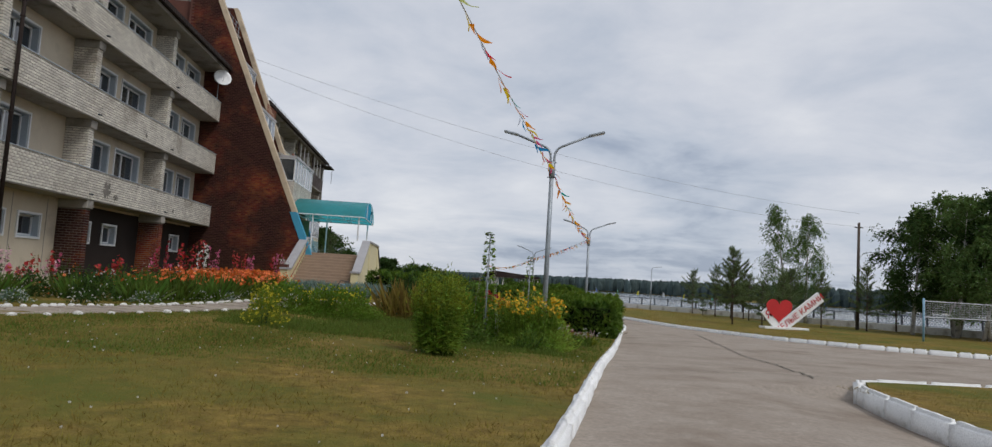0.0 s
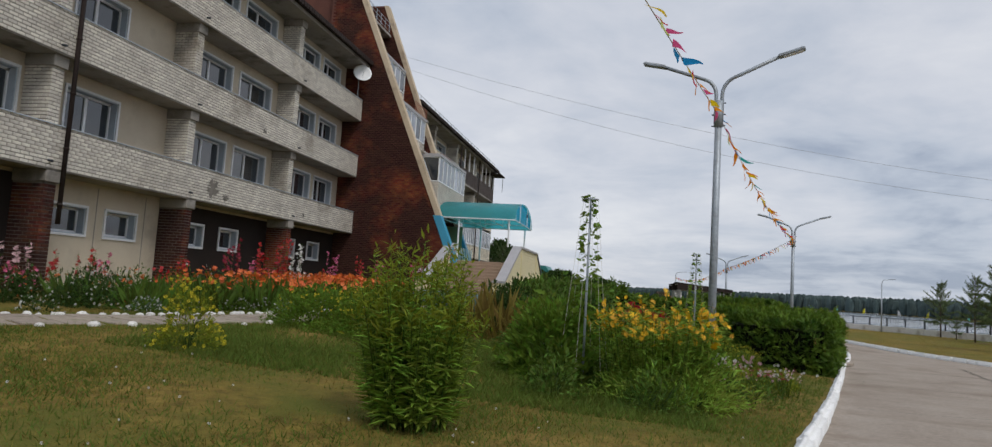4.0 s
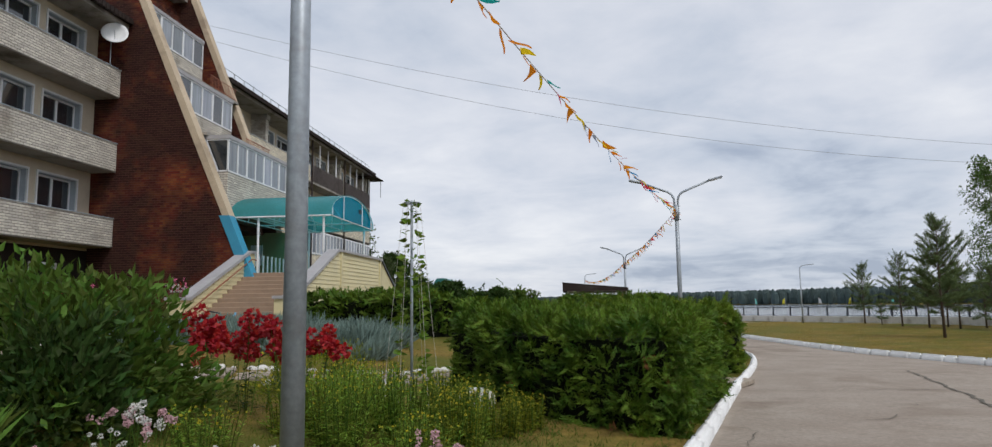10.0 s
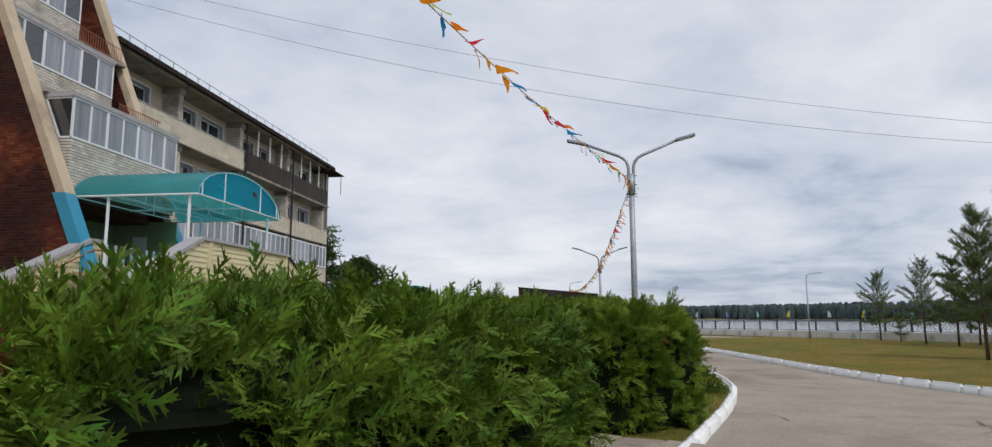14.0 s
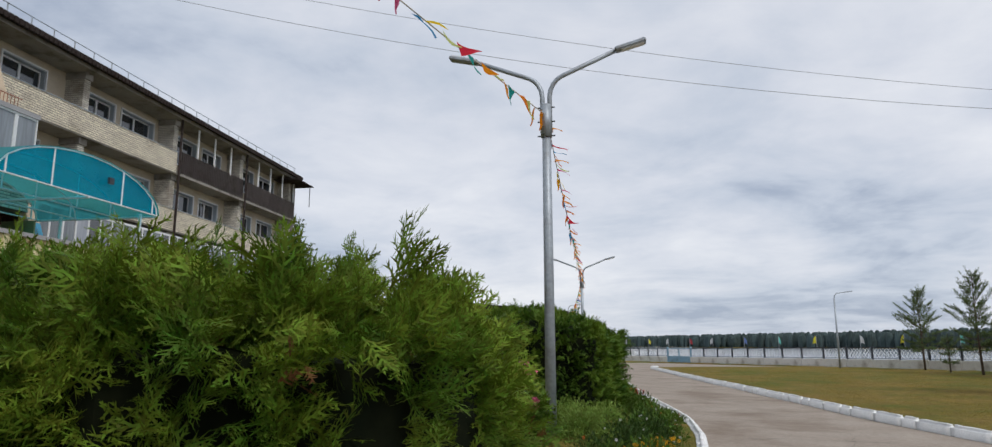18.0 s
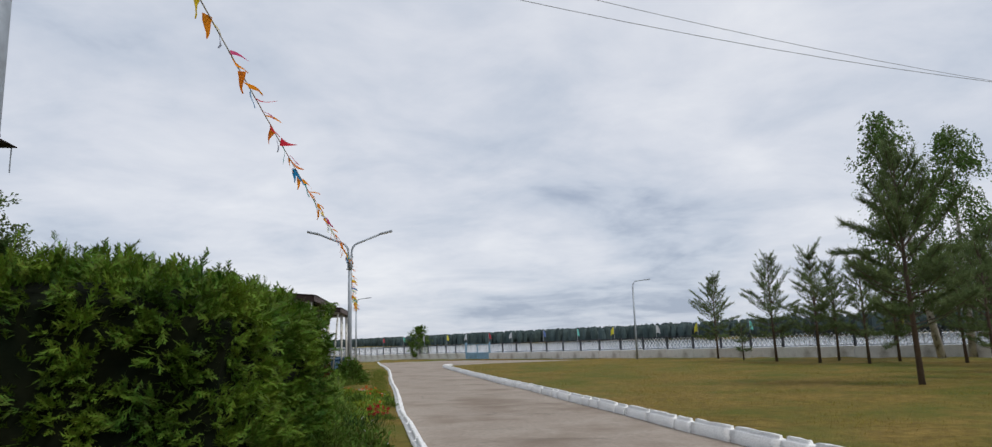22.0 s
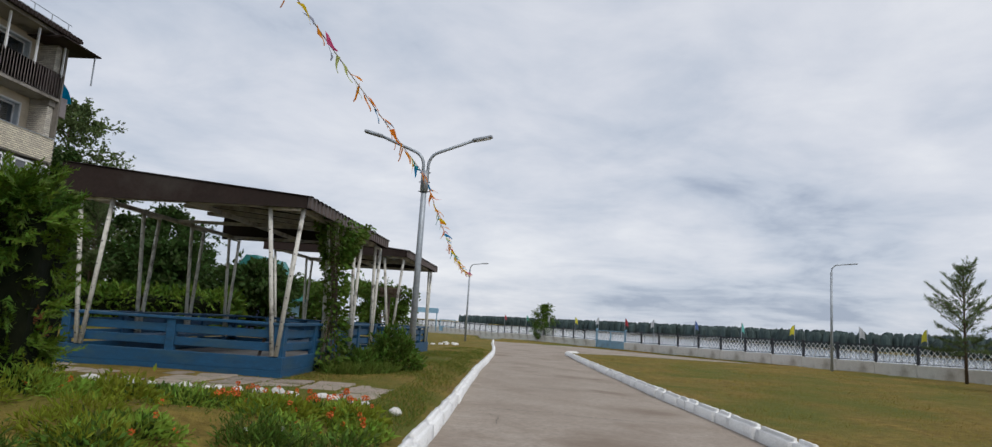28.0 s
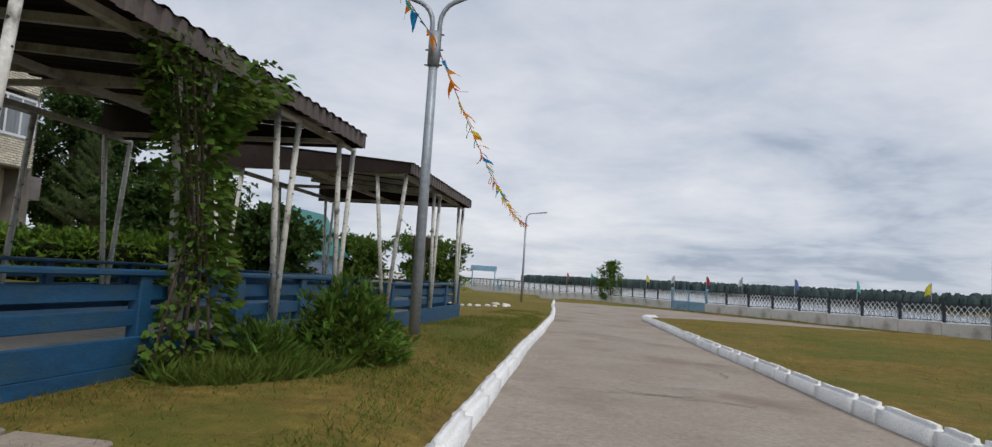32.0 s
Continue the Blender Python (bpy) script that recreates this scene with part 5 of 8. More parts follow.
def lattice_mesh(length):
    bm = bmesh.new()
    n = 7
    for k in range(n):
        u0 = 0.1 + (length - 0.2) * k / n
        u1 = u0 + (length - 0.2) / n
        um = (u0 + u1) / 2
        for (ua, za), (ub, zb) in (((u0, 0.74), (u1, 0.44)), ((u1, 0.74), (u0, 0.44)), ((u0, 0.44), (u1, 0.10)), ((u1, 0.44), (u0, 0.10)), ((u0 + 0.02, 0.44), (um, 0.60)), ((u1 - 0.02, 0.44), (um, 0.60)), ((u0 + 0.02, 0.44), (um, 0.27)), ((u1 - 0.02, 0.44), (um, 0.27))):
            tube(bm, [(ua, 0, za), (ub, 0, zb)], 0.012, 4)
    return bm


PL = 2.0
PANEL, LATTICE = bm_mesh("panel_rails", panel_mesh(PL), M_DARKMETAL), bm_mesh("lattice", lattice_mesh(PL), M_PVC)
POST = bm_mesh("post", box(bmesh.new(), (-0.05, -0.05, 0), (0.05, 0.05, 0.88), 0.008), M_DARKMETAL)
fence = thing("embankment_fence", (0, 0, 0), "dark metal fence with pale diamond lattice on a low wall", "fence", kind="structure")
wall_th = thing("embankment_wall", (0, 0, 0), "low weathered whitewashed concrete river wall", "wall", kind="structure")
GATE_A, GATE_B = (16.0, 99.0), (17.8, 95.5)
fence_posts = along([GATE_B] + FENCE[2::-1], PL) + along([GATE_A] + FENCE[4:], PL)
for n, (x, y, a) in enumerate(fence_posts):
    z = float(land(x, y)) + 0.06
    z2 = float(land(x + math.cos(a) * PL, y + math.sin(a) * PL)) + 0.1
    tilt = -math.degrees(math.atan2(z2 - z, PL))
    m = pose(x, y, z, 0, tilt, math.degrees(a))
    w = part("wall_block", box(bmesh.new(), (0.008, -0.12, -0.6), (PL - 0.008, 0.12, 0.55), 0.015), M_WALLWHITE, wall_th)
    w.matrix_local = m
    for me in (PANEL, LATTICE):
        p = part("panel" if me is PANEL else "lattice", me, parent=fence)
        p.matrix_local = m @ Matrix.Translation((0, 0, 0.53))
    p = part("post", POST, parent=fence)
    p.matrix_local = pose(x, y, z + 0.54, 0, 0, math.degrees(a))


def pole_flag(x, y, top, cloth, colour, seed):
    """A slim pole tied to the fence with a small cloth that hangs and curls."""
    z = float(land(x, y)) + 0.64
    fl = thing("pole_flag", (x, y, z), "small %s cloth flag on a slim pole at the fence" % colour, "flag", "flags along the fence")
    h = top - z
    part("flag_pole", tube(bmesh.new(), [(0, 0, -0.02), (0, 0, h)], 0.016, 6), M_STEEL, fl)
    bm = bmesh.new()
    rws = []
    for k in range(6):
        t = k / 5
        rws.append([bm.verts.new((0.02 + t * 0.20 + 0.03 * t * q, 0.05 * math.sin(4 * t + seed) * t, h - 0.03 - 0.52 * q * (1 - 0.35 * t) - 0.26 * t * t)) for q in (0, 0.5, 1)])
    for ra, rb in zip(rws, rws[1:]):
        for q in range(2):
            bm.faces.new((ra[q], rb[q], rb[q + 1], ra[q + 1]))
    cl = part("cloth", bm, cloth, fl, smooth=True)
    cl.rotation_euler = (0, 0, (0.5, 2.9, -0.3, 2.4, 0.1)[seed % 5])


for n, (fx_, fy_, c) in enumerate(((14.45, 102.5, 0), (16.1, 98.8, 1), (17.75, 95.6, 4), (19.35, 92.5, 1), (21.3, 88.75, 3), (23.15, 85.1, 2), (25.0, 81.9, 0), (26.85, 78.6, 1), (28.5, 75.8, 0), (30.3, 72.7, 2), (32.2, 69.2, 1), (34.3, 65.2, 0), (36.4, 61.2, 3), (12.4, 107.1, 1), (10.2, 112.0, 2), (7.8, 117.4, 4))):
    pole_flag(fx_, fy_, 1.02, FENCE_FLAGS[c], ("yellow", "white", "turquoise", "dark blue", "red")[c], n)
g = thing("metal_gate", (*GATE_A, float(land(*GATE_A)) + 0.06), "sky blue double metal gate in the river wall", "gate")
g.rotation_euler = (0, 0, math.atan2(GATE_B[1] - GATE_A[1], GATE_B[0] - GATE_A[0]))
GL = math.hypot(GATE_B[0] - GATE_A[0], GATE_B[1] - GATE_A[1])
for s in (0, 1):
    u0 = 0.08 + s * (GL / 2 - 0.06)
    u1 = u0 + GL / 2 - 0.10
    leafp = part("gate_leaf", boxes(((u0, -0.02, 0.02), (u0 + 0.06, 0.02, 1.36)), ((u1 - 0.06, -0.02, 0.02), (u1, 0.02, 1.36)), ((u0 + 0.06, -0.02, 1.30), (u1 - 0.06, 0.02, 1.36)), ((u0 + 0.06, -0.012, 0.04), (u1 - 0.06, 0.012, 0.58)), ((u0 + 0.06, -0.02, 0.58), (u1 - 0.06, 0.02, 0.62))), M_GATEBLUE, g)
    gb = bmesh.new()
    for u in np.linspace(u0 + 0.06, u1 - 0.24, 9):
        tube(gb, [(u, 0, 0.62), (u + 0.18, 0, 1.30)], 0.010, 4), tube(gb, [(u + 0.18, 0, 0.62), (u, 0, 1.30)], 0.010, 4)
    part("gate_grille", gb, M_PVC, leafp)
for u in (0.0, GL):
    part("gate_post", box(bmesh.new(), (u - 0.06, -0.06, -0.2), (u + 0.06, 0.06, 1.5), 0.01), M_GATEBLUE, g)
# a second gate and a small arch further along the river
for gx_, gy_ in ((-2.2, 139.0),):
    g = thing("metal_gate", (gx_, gy_, float(land(gx_, gy_))), "sky blue metal gate far along the river wall", "gate")
    g.rotation_euler = (0, 0, radians(-20))
    part("gate_leaf", boxes(((0, -0.03, 0.1), (2.4, 0.03, 0.8))), M_GATEBLUE, g)
    part("gate_frame", boxes(((0, -0.03, 0.8), (0.1, 0.03, 1.7)), ((2.3, -0.03, 0.8), (2.4, 0.03, 1.7)), ((0, -0.03, 1.62), (2.4, 0.03, 1.7))), M_GATEBLUE, g)
    ar = thing("pale_blue_arch", (gx_ - 4.2, gy_ + 3, float(land(gx_, gy_))), "pale blue metal arch roof by the landing stage", "arch")
    part("roof", boxes(((0, -0.6, 2.5), (3.4, 0.6, 3.2))), M_GATEBLUE, ar)
    for u in (0.1, 3.2):
        part("post", boxes(((u, -0.06, 0), (u + 0.12, 0.06, 2.5))), M_GATEBLUE, ar)

# ---- pavilions ----


M_BEAM = surface("weathered_pale_paint", (0.50, 0.48, 0.44), (0.36, 0.34, 0.31), 3, 0.8, fine=30, bump=0.2, stain=(0.20, 0.17, 0.14), stain_scale=3.0, stain_amt=0.6)


def pavilion(x0, x1, y0, y1, roof_l, roof_r, seed, label):
    """Open shelter: board plinth and rail, V-shaped posts, a mono-pitch sheet roof with a deep fascia."""
    z = float(np.interp(y0, [53, 61], [-0.82, -0.90]))
    holes_rng = random.Random(seed)
    pv = thing("pavilion", (0, 0, 0), label, "pavilion", "pavilions beside the drive")
    part("floor", boxes(((x0 + 0.05, y0 + 0.05, z - 0.3), (x1 - 0.05, y1 - 0.05, z + 0.10))), M_CONC, pv)
    base_h, rail_h = 0.36, 0.75
    # plinth boards
    for k in range(2):
        za, zb = z - 0.06 + k * base_h / 2, z - 0.05 + (k + 1) * base_h / 2 - 0.008
        for lo, hi in (((x0, y0, za), (x1, y0 + 0.04, zb)), ((x0, y1 - 0.04, za), (x1, y1, zb)), ((x1 - 0.04, y0 + 0.04, za), (x1, y1 - 0.04, zb)), ((x0, y0 + 0.04, za), (x0 + 0.04, y1 - 0.04, zb))):
            part("plinth_board", box(bmesh.new(), lo, hi, 0.006), M_BLUEWOOD, pv)
    zp = z - 0.05 + base_h
    sides = [((x0, y0), (x1, y0)), ((x1, y0), (x1, y1)), ((x1, y1), (x0, y1)), ((x0, y1), (x0, y0))]
    for si, ((xa, ya), (xb, yb)) in enumerate(sides):
        ln = math.hypot(xb - xa, yb - ya)
        hd = math.degrees(math.atan2(yb - ya, xb - xa))
        m = pose(xa, ya, 0, 0, 0, hd)
        rl = part("rail", box(bmesh.new(), (0.02, 0.0, z + rail_h - 0.04), (ln - 0.02, 0.16, z + rail_h), 0.008), M_BLUEWOOD, pv, "blue top rail")
        rl.matrix_local = m
        for zz in (0.06, 0.23):
            b = part("rail_board", box(bmesh.new(), (0.06, 0.05, zp + zz), (ln - 0.06, 0.075, zp + zz + 0.11), 0.005), M_BLUEWOOD, pv)
            b.matrix_local = m
        npost = max(3, int(ln / 1.2) + 1)
        for k in range(npost):
            u = 0.04 + (ln - 0.2) * k / (npost - 1)
            b = part("rail_post", box(bmesh.new(), (u, 0.02, zp - 0.02), (u + 0.12, 0.11, z + rail_h - 0.04), 0.006), M_BLUEWOOD, pv)
            b.matrix_local = m

    eave, ry1 = roof_r - 0.17, y1 - 0.6

    def roof_z(x):
        return roof_l + (roof_r - roof_l) * (x - x0) / (x1 - x0)

    def v_post(x, y, dx, dy):
        """A V of two round posts from one foot, with a short bar across the top."""
        top = eave
        def holes(a, b):
            bm = bmesh.new()
            a, b = Vector(a), Vector(b)
            m = int((b - a).length / 0.15)
            for k in range(1, m):
                p = a.lerp(b, (k + holes_rng.uniform(-0.15, 0.15)) / m)
                w = Vector(((0.033, 0, 0), (0, 0.033, 0))[k % 2])
                tube(bm, [p - w, p + w], holes_rng.uniform(0.007, 0.012), 6)
            return bm

        for a, b in (((x, y, zp), (x - dx * 0.57, y - dy * 0.57, top)), ((x + dx * 0.13, y + dy * 0.13, zp), (x + dx * 0.54, y + dy * 0.54, top))):
            post = part("post", tube(bmesh.new(), [a, b], 0.031, 8), M_WHITEPOST, pv, "white round post with dark bolt holes", True)
            tagged(part("bolt_hole_row", holes(a, b), M_DARKMETAL, post), kind="stuff")
        part("post_bar", tube(bmesh.new(), [(x - dx * 0.57, y - dy * 0.57, top), (x + dx * 0.54, y + dy * 0.54, top)], 0.03, 8), M_WHITEPOST, pv, smooth=True)

    d = 0.42
    xi0, xi1, yi0, yi1 = x0 + 0.30, x1 - 0.15, y0 + 0.01, y1 - 0.12
    v_post(xi0, yi0, d, 0), v_post(xi1, yi0, d, 0)
    nv = max(2, int((y1 - y0) / 1.7))
    for k in range(1, nv + 1):
        y = y0 + 0.15 + (y1 - y0 - 0.7) * k / nv
        v_post(x1 - 0.01, y, 0, d), v_post(x0 + 0.12, y, 0, d)
    # roof: corrugated sheets, purlins, fascia
    bm = bmesh.new()
    n = int((ry1 - y0 + 0.3) / 0.05)
    ra, rb = [], []
    for k in range(n + 1):
        y = y0 - 0.15 + 0.05 * k
        w = 0.022 if (k // 2) % 2 else 0.0
        ra.append(bm.verts.new((x0 - 0.2, y, roof_z(x0 - 0.2) + w)))
        rb.append(bm.verts.new((x1 + 0.2, y, roof_z(x1 + 0.2) + w)))
    for k in range(n):
        bm.faces.new((ra[k], rb[k], rb[k + 1], ra[k + 1]))
    bmesh.ops.solidify(bm, geom=bm.faces[:], thickness=0.006)
    part("roof_sheet", bm, M_ROOF, pv, "brown corrugated roof sheet")
    for y in (y0 - 0.13, ry1 + 0.10):
        part("fascia", prism(bmesh.new(), [(x0 - 0.18, eave), (x1 + 0.16, eave), (x1 + 0.16, roof_z(x1 + 0.16) - 0.01), (x0 - 0.18, roof_z(x0 - 0.18) - 0.01)], "y", y, y + 0.03), M_ROOF, pv, "dark brown fascia under the roof sheet")
    # ribbed fascia along the drive
    bm = bmesh.new()
    prof = []
    y, k = y0 - 0.12, 0
    while y < ry1 + 0.12:
        o = 0.018 if k % 2 else 0.0
        prof += [(y, o), (y + 0.07, o)]
        y += 0.085
        k += 1
    lo = [bm.verts.new((x1 + 0.17 + o, y, roof_z(x1 + 0.16) - 0.15)) for y, o in prof]
    hi = [bm.verts.new((x1 + 0.17 + o, y, roof_z(x1 + 0.16) + 0.005)) for y, o in prof]
    for q in range(len(prof) - 1):
        bm.faces.new((lo[q], lo[q + 1], hi[q + 1], hi[q]))
    part("ribbed_fascia", bm, M_ROOFEDGE, pv, "brown ribbed sheet edge")
    for y in np.arange(y0 + 0.3, ry1, 0.9):
        part("rafter", prism(bmesh.new(), [(x0 - 0.1, roof_z(x0 - 0.1) - 0.10), (x1 + 0.12, roof_z(x1 + 0.12) - 0.10), (x1 + 0.12, roof_z(x1 + 0.12) - 0.03), (x0 - 0.1, roof_z(x0 - 0.1) - 0.03)], "y", y, y + 0.06), M_BEAM, pv)
    for x in (x0 + 0.14, (x0 + x1) / 2, x1 - 0.06):
        part("beam", boxes(((x - 0.035, y0, eave), (x + 0.035, ry1, eave + 0.06))), M_BEAM, pv, "pale painted roof beam")
    for y in (y0 + 0.03, (y0 + ry1) / 2, ry1 - 0.1):
        part("tie_beam", boxes(((x0 + 0.18, y - 0.03, eave + 0.003), (x1 - 0.10, y + 0.03, eave + 0.055))), M_BEAM, pv, "pale painted roof beam")
    # benches inside
    for x in (x0 + 0.35, x1 - 0.75):
        part("bench", boxes(((x, y0 + 0.6, z + 0.38), (x + 0.35, y1 - 0.6, z + 0.43))), M_BLUEWOOD, pv, "blue board bench")
    return pv


pavilion(4.88, 8.04, 53.12, 58.42, 1.935, 1.645, 1, "open pavilion with blue board rail, white posts and brown roof")
pavilion(4.95, 8.06, 60.05, 65.1, 1.93, 1.665, 2, "second open pavilion with blue rail and brown roof")

st = thing("wooden_stick", (7.62, 53.24, -0.72), "short brown wooden stick leaning in the pavilion corner", "stick")
part("shaft", box(bmesh.new(), (-0.02, -0.012, 0.0), (0.02, 0.012, 0.52), 0.004), M_POLEWOOD, st)
st.rotation_euler = (0, radians(14), 0)

nest = thing("bird_nest", (4.64, 74.7, float(land(4.64, 74.7)) + 0.05), "large empty twig nest on a wooden pole", "nest")
ng = 0.95 - nest.location.z
part("pole", tube(bmesh.new(), [(0, 0, -0.2), (0, 0, ng)], 0.06, 8), M_POLEWOOD, nest, smooth=True)
part("platform", boxes(*[((-0.45, y - 0.04, ng), (0.45, y + 0.04, ng + 0.04)) for y in (-0.36, -0.18, 0.0, 0.18, 0.36)]), M_POLEWOOD, nest)
bm = bmesh.new()
twigs = random.Random(44)
for k in range(260):
    a, lift = twigs.uniform(0, 6.283), twigs.uniform(0, 1)
    rr = twigs.uniform(0.25, 0.46) + 0.08 * lift
    p = Vector((rr * math.cos(a), rr * math.sin(a), ng + 0.04 + 0.36 * lift))
    d = Vector((-math.sin(a), math.cos(a), twigs.uniform(-0.25, 0.3))) * twigs.uniform(0.12, 0.26)
    tube(bm, [p - d, p + d], 0.012, 4, 0.006, cap=False)
tagged(part("twig_mass", bm, M_BARK, nest, "ring of dry brown twigs"), kind="stuff")

# ---- sign, volleyball net, small things ----
M_SIGNWHITE = surface("white_sign_board", (0.80, 0.80, 0.80), (0.74, 0.74, 0.74), 1, 0.5, fine=30, bump=0.05)
M_SIGNRED = surface("red_sign_paint", (0.55, 0.02, 0.02), (0.47, 0.018, 0.02), 1, 0.45, fine=30, bump=0.05)
SGX, SGY = 24.35, 46.0
sz = float(land(SGX, SGY)) + 0.12
sign = thing("slogan_sign", (SGX, SGY, sz), "white tick-shaped sign with a red heart and red letters", "sign")
part("slab", box(bmesh.new(), (-1.5, -0.45, -0.15), (1.7, 0.45, 0.10), 0.03), M_KERB, sign, "pale concrete slab")


def bar(cx, cz, length, width, ang):
    c, s = math.cos(ang), math.sin(ang)
    q = [(-length / 2, -width / 2), (length / 2, -width / 2), (length / 2, width / 2), (-length / 2, width / 2)]
    return [(cx + u * c - v * s, cz + u * s + v * c) for u, v in q]


A1, A2 = radians(-47), radians(39)
part("short_board", prism(bmesh.new(), bar(-0.72, 0.62, 1.75, 0.72, A1), "y", -0.08, 0.08), M_SIGNWHITE, sign)
part("long_board", prism(bmesh.new(), bar(1.2, 1.12, 3.9, 0.75, A2), "y", -0.085, 0.085), M_SIGNWHITE, sign)
hp = []
for k in range(40):
    t = 2 * math.pi * k / 40
    hp.append((0.062 * 16 * math.sin(t) ** 3 * 0.95 - 0.32, 1.18 + 0.058 * (13 * math.cos(t) - 5 * math.cos(2 * t) - 2 * math.cos(3 * t) - math.cos(4 * t)) + 0.12))
part("heart", prism(bmesh.new(), hp, "y", -0.13, -0.09), M_SIGNRED, sign, "red heart")


def lettering(text, size, cx, cz, ang, y, parent):
    cu = bpy.data.curves.new("lettering", "FONT")
    cu.body, cu.size, cu.extrude, cu.align_x, cu.align_y = text, size, 0.012, "CENTER", "CENTER"
    tmp = bpy.data.objects.new("tmp_text", cu)
    me = bpy.data.meshes.new_from_object(tmp)
    bpy.data.objects.remove(tmp)
    me.materials.clear()
    me.materials.append(M_SIGNRED)
    ob = part("lettering", me, parent=parent, label="red raised letters")
    ob.matrix_local = Matrix.Translation((cx, y, cz)) @ Matrix.Rotation(-ang, 4, "Y") @ Matrix.Rotation(radians(90), 4, "X")
    return ob


lettering("БЕЛЫЕ КАМНИ", 0.56, 1.22, 1.12, A2, -0.10, sign)
lettering("Я", 0.78, -1.02, 0.93, A2 * 0.7, -0.10, sign)
net = thing("volleyball_net", (29.1, 38.5, float(land(29.1, 38.5)) + 0.1), "volleyball net on sky blue steel posts", "net")
for u in (0.0, 8.5):
    part("post", tube(bmesh.new(), [(u, 0.3 * u, 0), (u, 0.3 * u, 2.55)], 0.06, 8), M_GATEBLUE, net, smooth=True)
bm = bmesh.new()
for z in np.linspace(1.45, 2.4, 8):
    tube(bm, [(0, 0, z), (8.5, 2.55, z)], 0.006 if 1.5 < z < 2.35 else 0.03, 4)
for u in np.linspace(0, 8.5, 60):
    tube(bm, [(u, 0.3 * u, 1.45), (u, 0.3 * u, 2.4)], 0.005, 4)
part("mesh", bm, M_GREYBAR, net, "grey cord net")

# teal roofed house, dark hut and hedge behind the pavilions
hut = thing("teal_roofed_house", (-9.5, 92.0, -1.2), "small house with a steep teal metal roof", "house")
M_TEALROOF = surface("teal_metal_roof", (0.03, 0.20, 0.19), (0.025, 0.17, 0.165), 1, 0.5)
part("wall", boxes(((-2.2, 0, 0), (2.2, 5, 2.2))), M_GATEBLUE, hut)
part("roof", prism(bmesh.new(), [(-2.6, 2.0), (2.6, 2.0), (0.6, 5.0), (-0.2, 5.0)], "y", -0.3, 5.3), M_TEALROOF, hut)
part("gable_board", boxes(((-2.3, -0.36, 1.7), (2.3, -0.31, 2.25))), M_PVC, hut)
M_TARP = surface("dark_blue_tarp", (0.035, 0.045, 0.10), (0.03, 0.038, 0.085), 2, 0.5)
tp = thing("covered_stack", (-4.6, 84.0, float(land(-4.6, 84.0))), "dark blue tarpaulin cover over a stack", "tarpaulin")
part("cover", prism(bmesh.new(), [(-1.5, 0), (1.5, 0), (1.4, 0.9), (0.6, 1.4), (-0.6, 1.45), (-1.4, 0.9)], "y", -1.2, 1.2), M_TARP, tp)

# ---- plants: templates ----


def frond_template(seed, twigs, subs, width):
    """A thuja spray: a flat fan of forward twigs off a bent stem, each forked again; x across, y along."""
    r = random.Random(seed)
    v, f = [], []

    def blade(p, q, w):
        dx, dy = q[0] - p[0], q[1] - p[1]
        n = math.hypot(dx, dy) + 1e-6
        ox, oy = -dy / n * w, dx / n * w
        k = len(v)
        v.extend(((p[0] - ox, p[1] - oy, p[2]), (p[0] + ox, p[1] + oy, p[2]), q))
        f.append((k, k + 1, k + 2))
    bend, lift = r.uniform(-0.25, 0.25), r.uniform(-0.22, -0.02)
    at = lambda t: (bend * t * t, t, lift * t * t)
    blade(at(0), at(0.6), width * 0.8), blade(at(0.5), at(1.0), width)
    for k in range(twigs):
        t = 0.10 + 0.80 * (k + r.uniform(0, 0.6)) / twigs
        side = 1 if k % 2 else -1
        ln = (0.50 - 0.34 * t) * r.uniform(0.7, 1.2)
        ang = r.uniform(0.55, 0.9)
        p = at(t)
        q = (p[0] + side * ln * math.sin(ang), p[1] + ln * math.cos(ang), p[2] + r.uniform(-0.08, 0.03))
        blade(p, q, width)
        for m in range(subs):
            u = 0.30 + 0.5 * (m + r.uniform(0, 0.5)) / max(1, subs)
            g = tuple(a + (b - a) * u for a, b in zip(p, q))
            a2 = ang + (0.65 if m % 2 else -0.6)
            l2 = ln * r.uniform(0.35, 0.55)
            blade(g, (g[0] + side * l2 * math.sin(a2), g[1] + l2 * math.cos(a2), g[2] + r.uniform(-0.03, 0.02)), width * 0.85)
    return np.array(v), np.array(f)


FRONDS = [frond_template(i, 11, 3, 0.027) for i in range(5)]
FRONDS_MID = [frond_template(i + 5, 8, 1, 0.045) for i in range(5)]
FRONDS_LIGHT = [frond_template(i + 10, 6, 0, 0.085) for i in range(5)]


def sprays_of(pos, dirs, ups, sizes, kind=FRONDS_MID):
    """Sprays of five different shapes at the given places."""
    out = []
    for k in range(5):
        tv_, tf_ = kind[k]
        out.append(scatter(tv_, tf_, pos[k::5], dirs[k::5], ups[k::5], sizes[k::5]))
    return out


LEAF_V = np.array([(0, 0, 0), (0.22, 0.42, 0.05), (0, 1.0, -0.04), (-0.22, 0.42, 0.05)])
LEAF_F = np.array([(0, 1, 2), (0, 2, 3)])
NARROW_V = np.array([(0, 0, 0), (0.115, 0.4, 0.03), (0, 1.0, -0.10), (-0.115, 0.4, 0.03)])
BLADE_V = np.array([(-0.05, 0, 0), (0.05, 0, 0), (0.02, 0.6, 0.05), (0, 1.0, 0.22)])
BLADE_F = np.array([(0, 1, 2), (0, 2, 3)])


